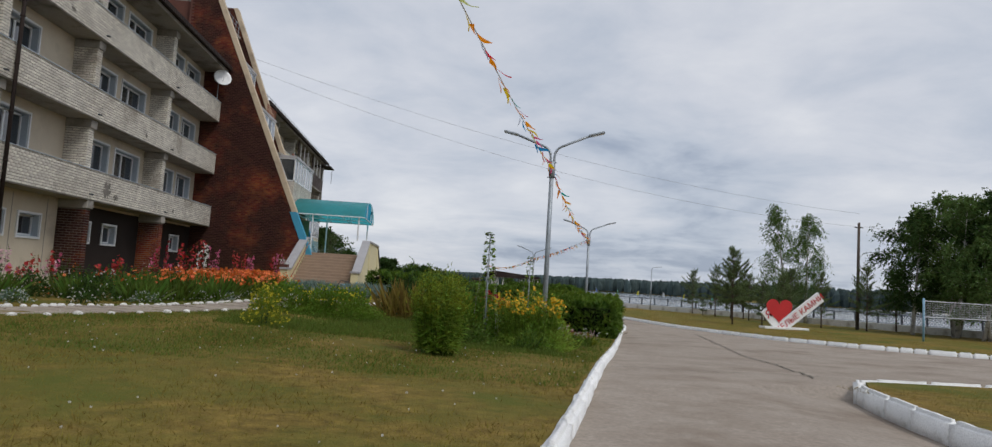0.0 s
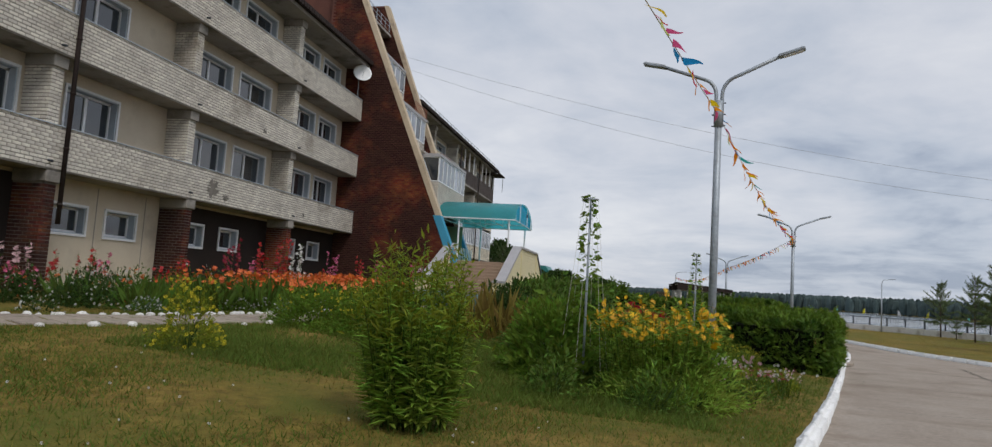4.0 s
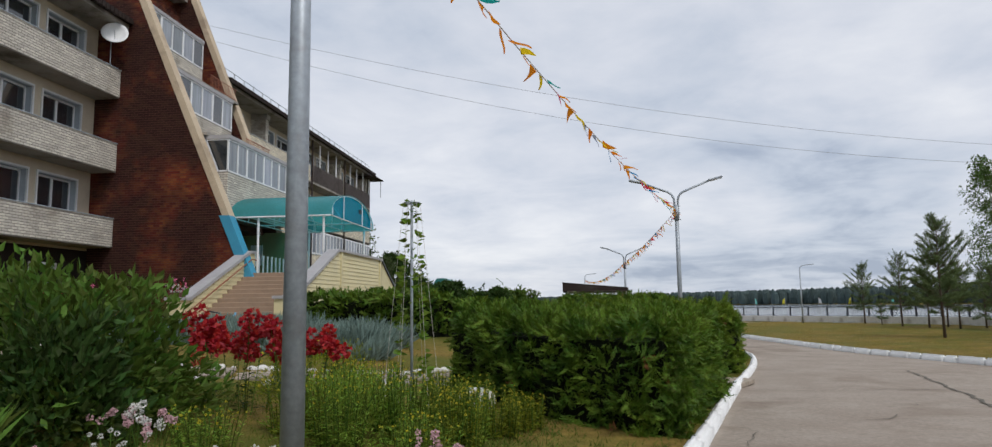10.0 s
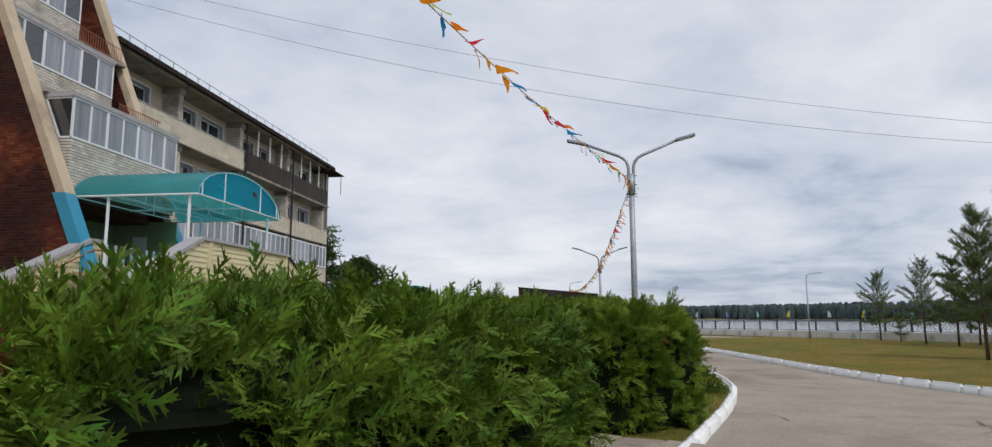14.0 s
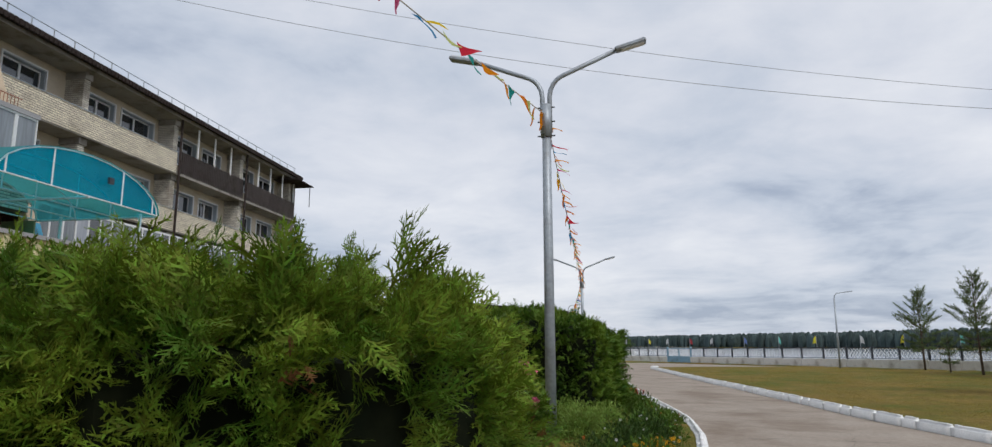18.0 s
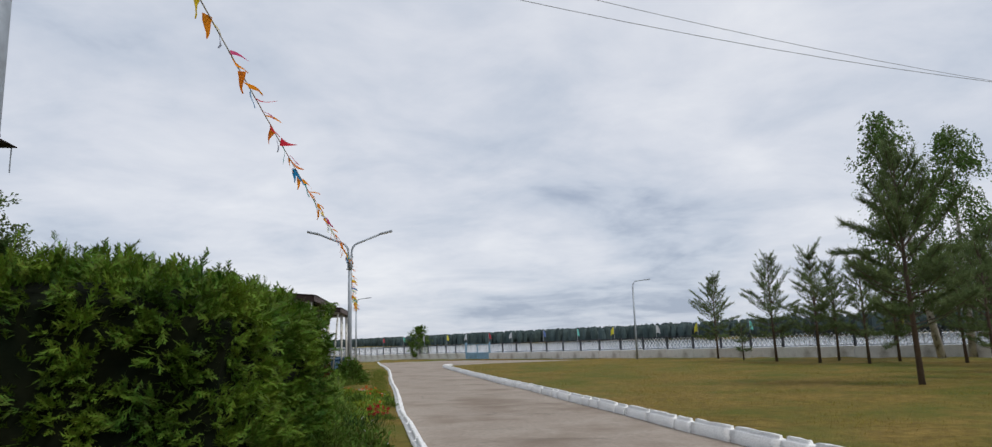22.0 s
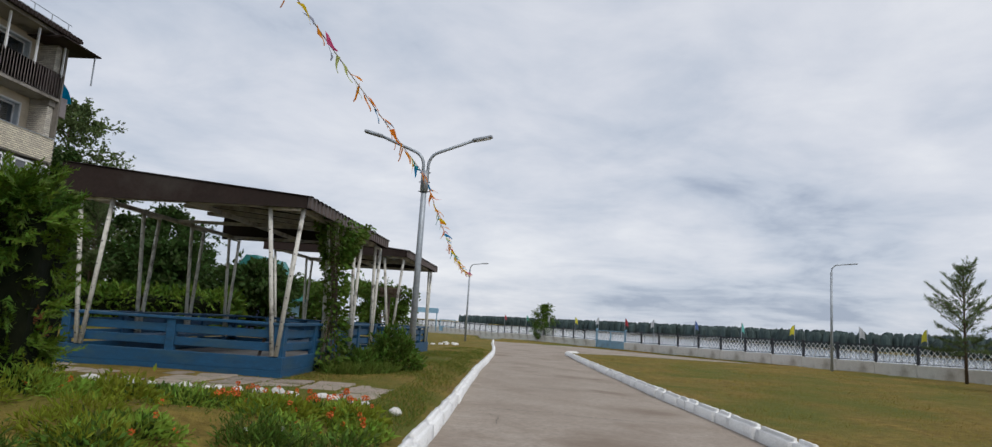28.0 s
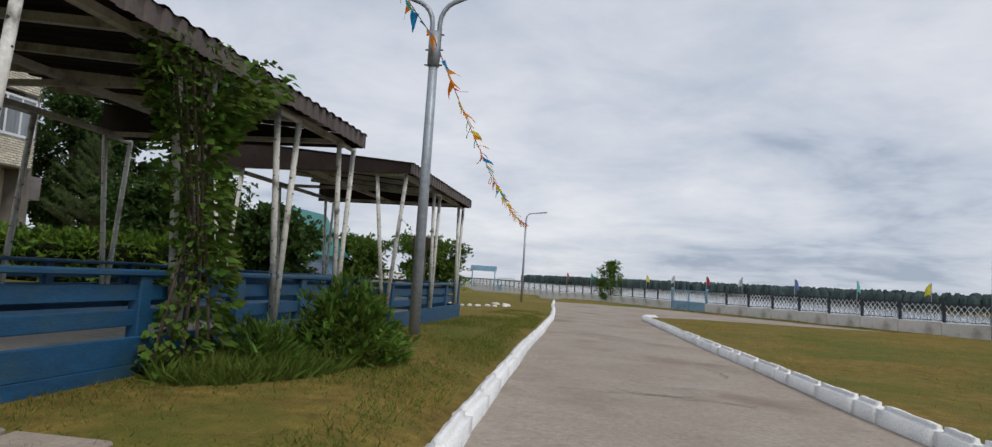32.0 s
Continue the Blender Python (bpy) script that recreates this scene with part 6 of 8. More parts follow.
def flower_template(petals=7, cup=0.15):
    v, f = [(0, 0, 0)], []
    for k in range(petals):
        a0, a1, am = (2 * math.pi * (k + q) / petals for q in (0.06, 0.94, 0.5))
        b = len(v)
        v += [(math.cos(a0) * 0.55, math.sin(a0) * 0.55, cup * 0.5), (math.cos(am), math.sin(am), cup), (math.cos(a1) * 0.55, math.sin(a1) * 0.55, cup * 0.5)]
        f += [(0, b, b + 1), (0, b + 1, b + 2)]
    v = np.array(v)
    return v[:, [0, 2, 1]] * (1, 1, -1), np.array(f)


FLOWER_V, FLOWER_F = flower_template()
DAISY_V, DAISY_F = flower_template(13, 0.05)


def ball_template(n=26, seed=2):
    """A ruffled flower ball of small petals."""
    r = np.random.default_rng(seed)
    d = r.normal(size=(n, 3))
    d /= np.linalg.norm(d, axis=1, keepdims=True)
    return scatter(LEAF_V * (1.6, 0.75, 1), LEAF_F, d * 0.35, d + r.normal(size=(n, 3)) * 0.45, r.normal(size=(n, 3)), np.full(n, 0.7))


BALL_V, BALL_F = ball_template()


def rand_dirs(n, up=0.3):
    d = rng.normal(size=(n, 3))
    d[:, 2] = np.abs(d[:, 2]) * up + d[:, 2] * (1 - up) * 0.5
    return d / np.linalg.norm(d, axis=1, keepdims=True)


def joined(name, pieces, mat, parent, label="", kind="stuff"):
    vs, fs, k = [], [], 0
    for v, f in pieces:
        vs.append(v), fs.append(f + k)
        k += len(v)
    ob = part(name, np_mesh(name, np.concatenate(vs), np.concatenate(fs), mat), parent=parent, label=label)
    return tagged(ob, kind=kind) if kind else ob


def inside_poly(poly, pts):
    x, y = pts[:, 0], pts[:, 1]
    ins = np.zeros(len(pts), bool)
    for (xa, ya), (xb, yb) in zip(poly, poly[1:] + poly[:1]):
        ins ^= ((ya > y) != (yb > y)) & (x < (xb - xa) * (y - ya) / (yb - ya + 1e-9) + xa)
    return ins


# ---- thuja hedges ----


def edge_distance(poly, x, y):
    """Distance from points to the outline of a polygon."""
    best = np.full(np.shape(x), 1e9)
    for (xa, ya), (xb, yb) in zip(poly, poly[1:] + poly[:1]):
        t = np.clip(((x - xa) * (xb - xa) + (y - ya) * (yb - ya)) / ((xb - xa) ** 2 + (yb - ya) ** 2), 0, 1)
        best = np.minimum(best, np.hypot(x - xa - (xb - xa) * t, y - ya - (yb - ya) * t))
    return best


def thuja_hedge(poly, top, label, size=0.2, per=13, kind=FRONDS_MID, shoots=30, brown=8, shoulder=0.3, seed=1, spread=1.0, fall=None, mat=M_THUJA):
    """A clipped thuja hedge: a solid core painted near-black as inner shade and lobes of flat sprays that fan out, with
    dark gaps between the lobes.
    """
    r = np.random.default_rng(seed)
    c = np.mean(poly, axis=0)
    base = float(land(*c)) + 0.02
    hd = thing("hedge", (0, 0, 0), label, "hedge", "thuja hedges")
    inset = 0.19 / float(np.mean(np.hypot(*(np.array(poly) - c).T)))
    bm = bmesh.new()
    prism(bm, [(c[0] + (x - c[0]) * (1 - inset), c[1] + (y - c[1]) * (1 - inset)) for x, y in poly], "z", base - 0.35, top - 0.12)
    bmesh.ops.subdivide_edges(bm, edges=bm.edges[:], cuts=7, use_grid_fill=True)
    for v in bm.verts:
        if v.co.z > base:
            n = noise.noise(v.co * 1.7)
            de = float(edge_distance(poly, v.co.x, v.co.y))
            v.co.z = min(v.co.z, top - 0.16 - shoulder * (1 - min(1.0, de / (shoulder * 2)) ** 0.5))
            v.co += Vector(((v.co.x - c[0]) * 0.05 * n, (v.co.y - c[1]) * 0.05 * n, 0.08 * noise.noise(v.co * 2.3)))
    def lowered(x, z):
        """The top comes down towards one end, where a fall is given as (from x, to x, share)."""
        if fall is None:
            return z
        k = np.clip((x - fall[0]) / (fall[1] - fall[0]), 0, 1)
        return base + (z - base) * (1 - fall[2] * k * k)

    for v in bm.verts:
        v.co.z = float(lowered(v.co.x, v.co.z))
    part("core", bm, M_THUJASHADE, hd)
    P = [np.array(p, dtype=float) for p in poly]
    lobes = 1.0 / (0.72 * size) ** 2
    cen, nrm = [], []
    for a, b in zip(P, P[1:] + P[:1]):
        ln = np.linalg.norm(b - a)
        n = int(ln * (top - base) * lobes)
        t, z = r.uniform(0, 1, n), base + (top - base) * r.uniform(0.0, 1.0, n)
        out = np.array([(b - a)[1], -(b - a)[0]]) / ln
        if np.dot(out, (a + b) / 2 - c) < 0:
            out = -out
        if out[0] * 0.5 - out[1] < -0.2:
            t, z = t[: n // 3], z[: n // 3]
        k = np.clip((z - (top - shoulder)) / shoulder, 0, 1)
        flat = np.sqrt(1 - k * k)
        # the corners are rounded off as well
        corner = shoulder * 0.7 * np.clip(1 - np.minimum(t, 1 - t) * ln / (shoulder * 1.3), 0, 1) ** 2
        q = a + (b - a) * t[:, None] - out * (shoulder * (1 - flat) + corner)[:, None]
        cen.append(np.column_stack([q, z]))
        nrm.append(np.column_stack([out * flat[:, None], k]))
    lo, hi = np.min(P, axis=0), np.max(P, axis=0)
    area = abs(sum(a[0] * b[1] - b[0] * a[1] for a, b in zip(P, P[1:] + P[:1]))) / 2
    q = r.uniform(lo, hi, (int(area * lobes * 5), 2))
    q = q[inside_poly([tuple(p) for p in P], q)][: int(area * lobes)]
    q = q[edge_distance(poly, q[:, 0], q[:, 1]) > shoulder * 0.8]
    cen.append(np.column_stack([q, np.full(len(q), top) - 0.03]))
    nrm.append(np.tile((0.0, 0.0, 1.0), (len(q), 1)))
    cen, nrm = np.concatenate(cen), np.concatenate(nrm)
    wave = 0.5 * np.sin(cen[:, 0] * 2.3 + 1.1 * cen[:, 2] + seed) + 0.5 * np.cos(cen[:, 1] * 2.1 - 1.7 * cen[:, 2])
    cen = cen + nrm * (spread * (0.07 * wave + r.uniform(-0.13, 0.05, len(cen))) - 0.10)[:, None]
    cen[:, 2] = np.maximum(lowered(cen[:, 0], cen[:, 2]), base - 0.02)
    # sprays of a lobe share a root and fan out round the way the lobe faces
    N = np.repeat(nrm, per, axis=0)
    face = np.repeat(nrm * 0.75 + r.normal(size=(len(cen), 3)) * 0.35 + (0, 0, 0.30), per, axis=0)
    dirs = face + r.normal(size=(len(N), 3)) * 0.42
    pos = np.repeat(cen, per, axis=0) + r.normal(size=(len(N), 3)) * size * 0.24
    ups = N * 0.55 + (0, 0, 0.55) + r.normal(size=(len(N), 3)) * 0.45
    sz = np.repeat(r.uniform(0.75, 1.2, len(cen)), per) * r.uniform(0.6, 1.1, len(N)) * size
    joined("foliage", sprays_of(pos, dirs, ups, sz, kind), mat, hd)
    if shoots and len(q):
        k = r.integers(0, len(q), shoots)
        p0 = np.column_stack([q[k], lowered(q[k][:, 0], np.full(shoots, top - 0.08))])
        d0 = np.column_stack([r.normal(size=(shoots, 2)) * 0.35, np.ones(shoots)])
        pieces = sprays_of(p0, d0, r.normal(size=(shoots, 3)), r.uniform(0.12, 0.26, shoots), FRONDS)
        for m in (0.2, 0.4, 0.6):
            pieces += sprays_of(p0 + d0 * 0.26 * m, d0 + r.normal(size=(shoots, 3)) * 0.45, r.normal(size=(shoots, 3)), r.uniform(0.07, 0.12, shoots), FRONDS)
        joined("top_growth", pieces, mat, hd)
    if brown:
        k = r.integers(0, len(pos), brown)
        cl = np.repeat(pos[k], 5, axis=0) + r.normal(size=(brown * 5, 3)) * 0.04
        joined("brown_growth", sprays_of(cl + np.repeat(dirs[k], 5, axis=0) * 0.08, np.repeat(dirs[k], 5, axis=0) + r.normal(size=(brown * 5, 3)) * 0.4, r.normal(size=(brown * 5, 3)), np.full(brown * 5, 0.13)), M_THUJABROWN, hd, "a few dried brown sprays")
    return hd


thuja_hedge([(3.1, 26.0), (4.65, 23.75), (6.05, 22.65), (7.42, 26.55), (4.5, 28.75)], 0.76, "dense clipped green thuja hedge beside the kerb", 0.17, shoots=16, shoulder=0.30, seed=11)
thuja_hedge([(3.95, 31.2), (7.8, 30.25), (8.9, 31.3), (8.85, 32.2), (4.7, 33.3)], 0.81, "dense shaggy green thuja hedge near the lamp", 0.215, 15, FRONDS, shoots=34, brown=14, shoulder=0.34, seed=12, spread=1.2, fall=(7.6, 9.0, 0.15), mat=M_THUJALITYOUNG)
thuja_hedge([(6.8, 32.9), (8.7, 32.5), (8.95, 33.3), (8.6, 34.2), (7.0, 34.3)], 0.30, "low brownish thuja at the end of the shaggy hedge", 0.14, 12, shoots=3, brown=30, shoulder=0.28, seed=19)
thuja_hedge([(4.6, 40.1), (9.35, 40.2), (9.85, 42.6), (4.6, 43.0)], 1.12, "dense dark green thuja hedge behind the lamp", 0.175, 14, shoots=10, shoulder=0.40, seed=13, fall=(8.0, 9.9, 0.30))
thuja_hedge([(-3.6, 36.9), (0.7, 33.7), (1.8, 35.2), (-2.4, 38.5)], 1.26, "dark clipped thuja hedge beside the entrance stairs", 0.25, 9, kind=FRONDS_LIGHT, shoots=0, brown=0, shoulder=0.25, seed=14)
thuja_hedge([(1.8, 35.2), (5.0, 38.2), (4.2, 39.2), (1.0, 36.6)], 0.90, "dark clipped thuja hedge along the inner path", 0.25, 9, kind=FRONDS_LIGHT, shoots=0, brown=0, shoulder=0.25, seed=15)
thuja_hedge([(4.6, 37.6), (6.8, 36.75), (7.0, 37.7), (5.0, 38.8)], 0.70, "low brownish green thuja hedge at the inner path", 0.17, 9, shoots=6, brown=10, shoulder=0.25, seed=16)
thuja_hedge([(-10.0, 67.5), (0.3, 67.5), (0.3, 69.5), (-10.0, 69.5)], 0.5, "long dark green hedge behind the pavilions", 0.36, 8, kind=FRONDS_LIGHT, shoots=0, brown=0, seed=17)


# ---- leafy plants ----


def blob_bush(name, x, y, rad, height, n, mat, label, leaf_size=0.07, narrow=False, flowers=None, category="bush", group="", low=0.1):
    """A rounded bush: short branching stems and leaves that point outwards, denser near the surface."""
    z = float(land(x, y)) + 0.06
    b = thing(name, (x, y, z), label, category, group)
    d = rng.normal(size=(n, 3))
    d /= np.linalg.norm(d, axis=1, keepdims=True)
    d[:, 2] = np.abs(d[:, 2])
    r = rng.uniform(0.45, 1.0, n) ** 0.6
    lump = 1 + 0.22 * np.sin(d[:, 0] * 5 + x * 3) * np.cos(d[:, 1] * 6 + y) + 0.12 * np.sin(d[:, 2] * 9)
    p = d * (r * lump)[:, None] * (rad, rad, height)
    dd = d + rng.normal(size=(n, 3)) * 0.6 + (0, 0, 0.3)
    v, f = scatter(NARROW_V if narrow else LEAF_V, LEAF_F, p, dd, rng.normal(size=(n, 3)) + (0, 0, 1), rng.uniform(0.6, 1.3, n) * leaf_size)
    joined("foliage", [(v, f)], mat, b)
    bm = bmesh.new()
    for k in range(9):
        a = rng.uniform(0, 6.28)
        q = (math.cos(a) * rad * 0.45, math.sin(a) * rad * 0.45, height * rng.uniform(0.5, 0.7))
        tube(bm, [(0.05 * math.cos(a), 0.05 * math.sin(a), -0.05), (q[0] * 0.4, q[1] * 0.4, q[2] * 0.5), q], 0.007, 4, 0.003)
    tagged(part("stem_mass", bm, M_LEAFD, b), kind="stuff")
    if flowers:
        fm, fn, fs, tv, tf, lab = flowers
        k = rng.integers(0, n, fn)
        up_only = d[k][:, 2] > low
        k = k[up_only]
        fp = d[k] * lump[k][:, None] * (rad, rad, height) * 1.05
        joined("bloom_mass", [scatter(tv, tf, fp, d[k] + (0, 0, 0.6), rng.normal(size=(len(k), 3)), rng.uniform(0.75, 1.2, len(k)) * fs)], fm, b, lab)
    return b


def stalk_clump(name, x, y, rad, height, stalks, mat, label, leaf_size=0.12, per=26, lean=0.18, tops=None, narrow=True, category="plant", group="", taper=True, crown=0.25):
    """A clump of upright stalks with leaves all the way up; tops: (material, count a stalk, size, verts, faces, label)."""
    z = float(land(x, y)) + 0.06
    b = thing(name, (x, y, z), label, category, group)
    a, r = rng.uniform(0, 2 * math.pi, stalks), rad * 0.62 * np.sqrt(rng.uniform(0, 1, stalks))
    foot = np.column_stack([np.cos(a) * r, np.sin(a) * r, np.zeros(stalks)])
    h = height * rng.uniform(0.72, 1.05, stalks) * (1 - crown * (r / rad / 0.62) ** 2 * 0.6)
    out = np.column_stack([np.cos(a), np.sin(a), np.zeros(stalks)]) * (lean * (0.4 + r / rad))[:, None] * h[:, None] + rng.normal(size=(stalks, 3)) * (0.04, 0.04, 0)
    tip = foot + out + np.column_stack([np.zeros(stalks), np.zeros(stalks), h])
    pieces = []
    t = np.tile(np.linspace(0.1, 0.99, per), stalks)
    idx = np.repeat(np.arange(stalks), per)
    p = foot[idx] + (tip - foot)[idx] * t[:, None]
    ang = rng.uniform(0, 2 * math.pi, len(t))
    d = np.column_stack([np.cos(ang), np.sin(ang), rng.uniform(-0.15, 0.75, len(t))])
    s = leaf_size * rng.uniform(0.6, 1.2, len(t)) * ((1.15 - 0.65 * t) if taper else 1.0)
    pieces.append(scatter(NARROW_V if narrow else LEAF_V, LEAF_F, p, d, np.tile((0, 0, 1.0), (len(t), 1)) + rng.normal(size=(len(t), 3)) * 0.2, s))
    joined("foliage", pieces, mat, b)
    bm = bmesh.new()
    for k in range(stalks):
        tube(bm, [foot[k] - (0, 0, 0.05), (foot[k] * 0.5 + tip[k] * 0.5), tip[k]], 0.006, 3, 0.003, cap=False)
    tagged(part("stalk_mass", bm, M_LEAF, b), kind="stuff")
    if tops:
        for fm, cnt, fs, tv, tf, lab, spread in tops:
            idx = np.repeat(np.arange(stalks), cnt)
            tt = 1.0 - spread * rng.uniform(0, 1, len(idx))
            fp = foot[idx] + (tip - foot)[idx] * tt[:, None] + rng.normal(size=(len(idx), 3)) * fs * (0.45 if spread else 0.2) + (0, 0, 0.01)
            dd = np.column_stack([rng.normal(size=(len(idx), 2)) * 0.7 + (0.2, -0.4), rng.uniform(0.2, 1, len(idx))])
            if fs >= 0.05 and len(idx) <= 40:
                one = np_mesh("bloom", np.asarray(tv) * fs, tf, fm)
                for q, e in zip(fp, dd):
                    o = part("bloom", one, parent=b)
                    o.matrix_local = Matrix.Translation(q) @ Vector((0, 1, 0)).rotation_difference(Vector(e)).to_matrix().to_4x4() @ Matrix.Scale(random.uniform(0.8, 1.15), 4)
            else:
                joined("bloom_mass", [scatter(tv, tf, fp, dd, rng.normal(size=(len(idx), 3)), rng.uniform(0.75, 1.2, len(idx)) * fs)], fm, b, lab)
    return b


def blade_tuft(name, x, y, rad, height, n, mat, label, width=1.0, arch=0.5, category="grass", group="", flowers=None):
    """Long arching blades from the ground."""
    z = float(land(x, y)) + 0.06
    b = thing(name, (x, y, z), label, category, group)
    a, r = rng.uniform(0, 2 * math.pi, n), rad * np.sqrt(rng.uniform(0, 1, n))
    p = np.column_stack([np.cos(a) * r, np.sin(a) * r, np.full(n, -0.02)])
    d = np.column_stack([rng.normal(size=(n, 2)) * arch * 0.6 + np.column_stack([np.cos(a), np.sin(a)]) * arch * 0.35, np.ones(n)])
    joined("blade_mass", [scatter(BLADE_V * (width, 1, 1), BLADE_F, p, d, rng.normal(size=(n, 3)), rng.uniform(0.6, 1.1, n) * height)], mat, b)
    if flowers:
        fm, fn, fs, tv, tf, lab = flowers
        k = rng.integers(0, n, fn)
        fp = p[k] + d[k] / np.linalg.norm(d[k], axis=1, keepdims=True) * height * rng.uniform(0.85, 1.15, fn)[:, None]
        joined("bloom_mass", [scatter(tv, tf, fp, d[k] + rng.normal(size=(fn, 3)) * 0.5, rng.normal(size=(fn, 3)), rng.uniform(0.75, 1.2, fn) * fs)], fm, b, lab)
    return b


F_YELLOW = plain("yellow_petals", (0.80, 0.44, 0.006))
F_YELLOW2 = plain("lemon_petals", (0.70, 0.60, 0.03))
F_ORANGE = plain("orange_petals", (0.80, 0.18, 0.035))
F_RED = plain("red_petals", (0.45, 0.012, 0.018))
F_PINK = plain("pink_petals", (0.66, 0.13, 0.27))
F_WHITE = plain("white_petals", (0.74, 0.73, 0.70))
F_CRIMSON = plain("crimson_petals", (0.34, 0.02, 0.05))
F_PALEPINK = plain("pale_pink_petals", (0.66, 0.42, 0.45))

# the tall shrub on the lawn, the bushes and the flower island
stalk_clump("tall_goldenrod", 0.14, 11.5, 0.42, 1.42, 110, M_GOLD, "tall bushy goldenrod clump standing in the lawn", 0.16, 60, 0.24, [(M_LEAFY, 14, 0.085, NARROW_V, LEAF_F, "pale young tips", 0.16)], category="shrub", crown=0.6)
blob_bush("yellow_spirea", -2.3, 17.2, 1.02, 0.66, 9500, M_VINE, "low yellow-green flowering bush on the lawn", 0.065, False, (F_YELLOW2, 320, 0.024, BALL_V, BALL_F, "lemon flower heads"), low=0.62)
blob_bush("yellow_spirea", -3.6, 17.6, 0.8, 0.62, 5200, M_VINE, "low yellow-green flowering bush on the lawn", 0.065, False, (F_YELLOW2, 160, 0.024, BALL_V, BALL_F, "lemon flower heads"), low=0.55)
blob_bush("yellow_spirea", -3.15, 13.4, 0.36, 0.68, 1500, M_LEAFY, "small yellow-green bush at the path", 0.065, True, (F_YELLOW2, 160, 0.025, BALL_V, BALL_F, "lemon flower heads"))
stalk_clump("yellow_daisies", 2.15, 14.9, 0.90, 1.26, 170, M_GOLD, "large clump of tall yellow daisies", 0.12, 36, 0.20, [(F_YELLOW, 2, 0.040, DAISY_V, DAISY_F, "orange-yellow daisy heads", 0.14)], category="flowers", taper=False)
stalk_clump("yellow_daisies", 1.6, 16.3, 0.55, 1.05, 50, M_GOLD, "clump of yellow daisies behind the trellis", 0.12, 40, 0.2, [(F_YELLOW, 2, 0.038, DAISY_V, DAISY_F, "orange-yellow daisy heads", 0.12)], category="flowers", taper=False)
blob_bush("leafy_bush", 2.25, 14.8, 0.85, 0.72, 3600, M_GOLD, "leafy base of the daisy clump", 0.11, True)
blob_bush("leafy_bush", 0.75, 15.5, 0.62, 1.0, 2600, M_VINE, "leafy green bush around the trellis foot", 0.13)
blob_bush("leafy_bush", 0.4, 18.2, 0.8, 1.0, 3600, M_LEAF, "dark green bush with sparse twigs", 0.075)
blob_bush("dark_shrub", 0.35, 21.3, 1.3, 1.25, 8800, M_LEAF, "broad dark green shrub beside the roses", 0.12)
blob_bush("dark_shrub", -0.8, 20.9, 0.75, 1.0, 3600, M_LEAFD, "broad dark green shrub beside the roses", 0.11)
blob_bush("dark_shrub", 1.0, 20.6, 0.62, 0.95, 2400, M_LEAFD, "rounded dark green shrub", 0.11)
blob_bush("green_bush", 2.9, 21.9, 0.7, 0.58, 4200, M_GOLD, "low bright green bush beside the lamp", 0.06, True)
blob_bush("green_bush", 1.75, 24.1, 0.85, 0.62, 4200, M_LEAFY, "soft yellow-green bush with small flowers", 0.06, True, (F_YELLOW2, 70, 0.022, BALL_V, BALL_F, "small yellow flowers"))
blob_bush("green_bush", 2.6, 17.5, 0.55, 0.5, 2400, M_LEAF, "pale green bush beneath the lamp", 0.055, True)
blob_bush("green_bush", 3.3, 17.3, 0.45, 0.34, 1500, M_LEAFY, "pale green bush at the lawn edge", 0.055, True)
for k, (bx, by) in enumerate(((1.65, 22.3), (1.1, 22.7), (2.3, 22.3))):
    stalk_clump("red_roses", bx, by, 0.40, 1.0, 9, M_LEAFD, "bush of deep red roses", 0.09, 18, 0.2, [(F_RED, 4, 0.105, BALL_V, BALL_F, "deep red double roses", 0.08)], narrow=False, category="flowers", group="red roses")
for k in range(26):
    a, r = rng.uniform(0, 6.28), rng.uniform(0, 1) ** 0.5
    x, y = 2.9 + 1.35 * r * math.cos(a), 17.9 + 2.1 * r * math.sin(a)
    stalk_clump("border_flowers", x, y, 0.24, rng.uniform(0.28, 0.5), 11, (M_LEAF, M_LEAFY, M_LEAFD)[k % 3], "low border flowers with small pale blooms", 0.09, 9, 0.35, [((F_WHITE, F_PALEPINK, F_CRIMSON)[k % 3], 1, 0.024, BALL_V, BALL_F, "small pale blooms", 0.0)], category="flowers", group="border flowers round the lamp")
for k in range(9):
    x, y = rng.uniform(0.3, 2.0), rng.uniform(18.2, 19.6)
    blade_tuft("iris_leaves", x, y, 0.28, rng.uniform(0.45, 0.7), 46, M_LEAF, "tuft of long green iris leaves", 0.42, 0.5, "plant", "iris tufts")
for k in range(22):
    x = rng.uniform(0.5, 3.4)
    y = rng.uniform(13.6, 17.2)
    if math.hypot(x - 0.14, y - 11.5) > 0.8:
        blob_bush("weed_patch", x, y, 0.34, rng.uniform(0.25, 0.5), 420, (M_LEAF, M_GOLD, M_LEAF)[k % 3], "patch of leafy weeds in the flower island", 0.075, k % 2 == 0, category="weeds", group="weeds in the flower island")
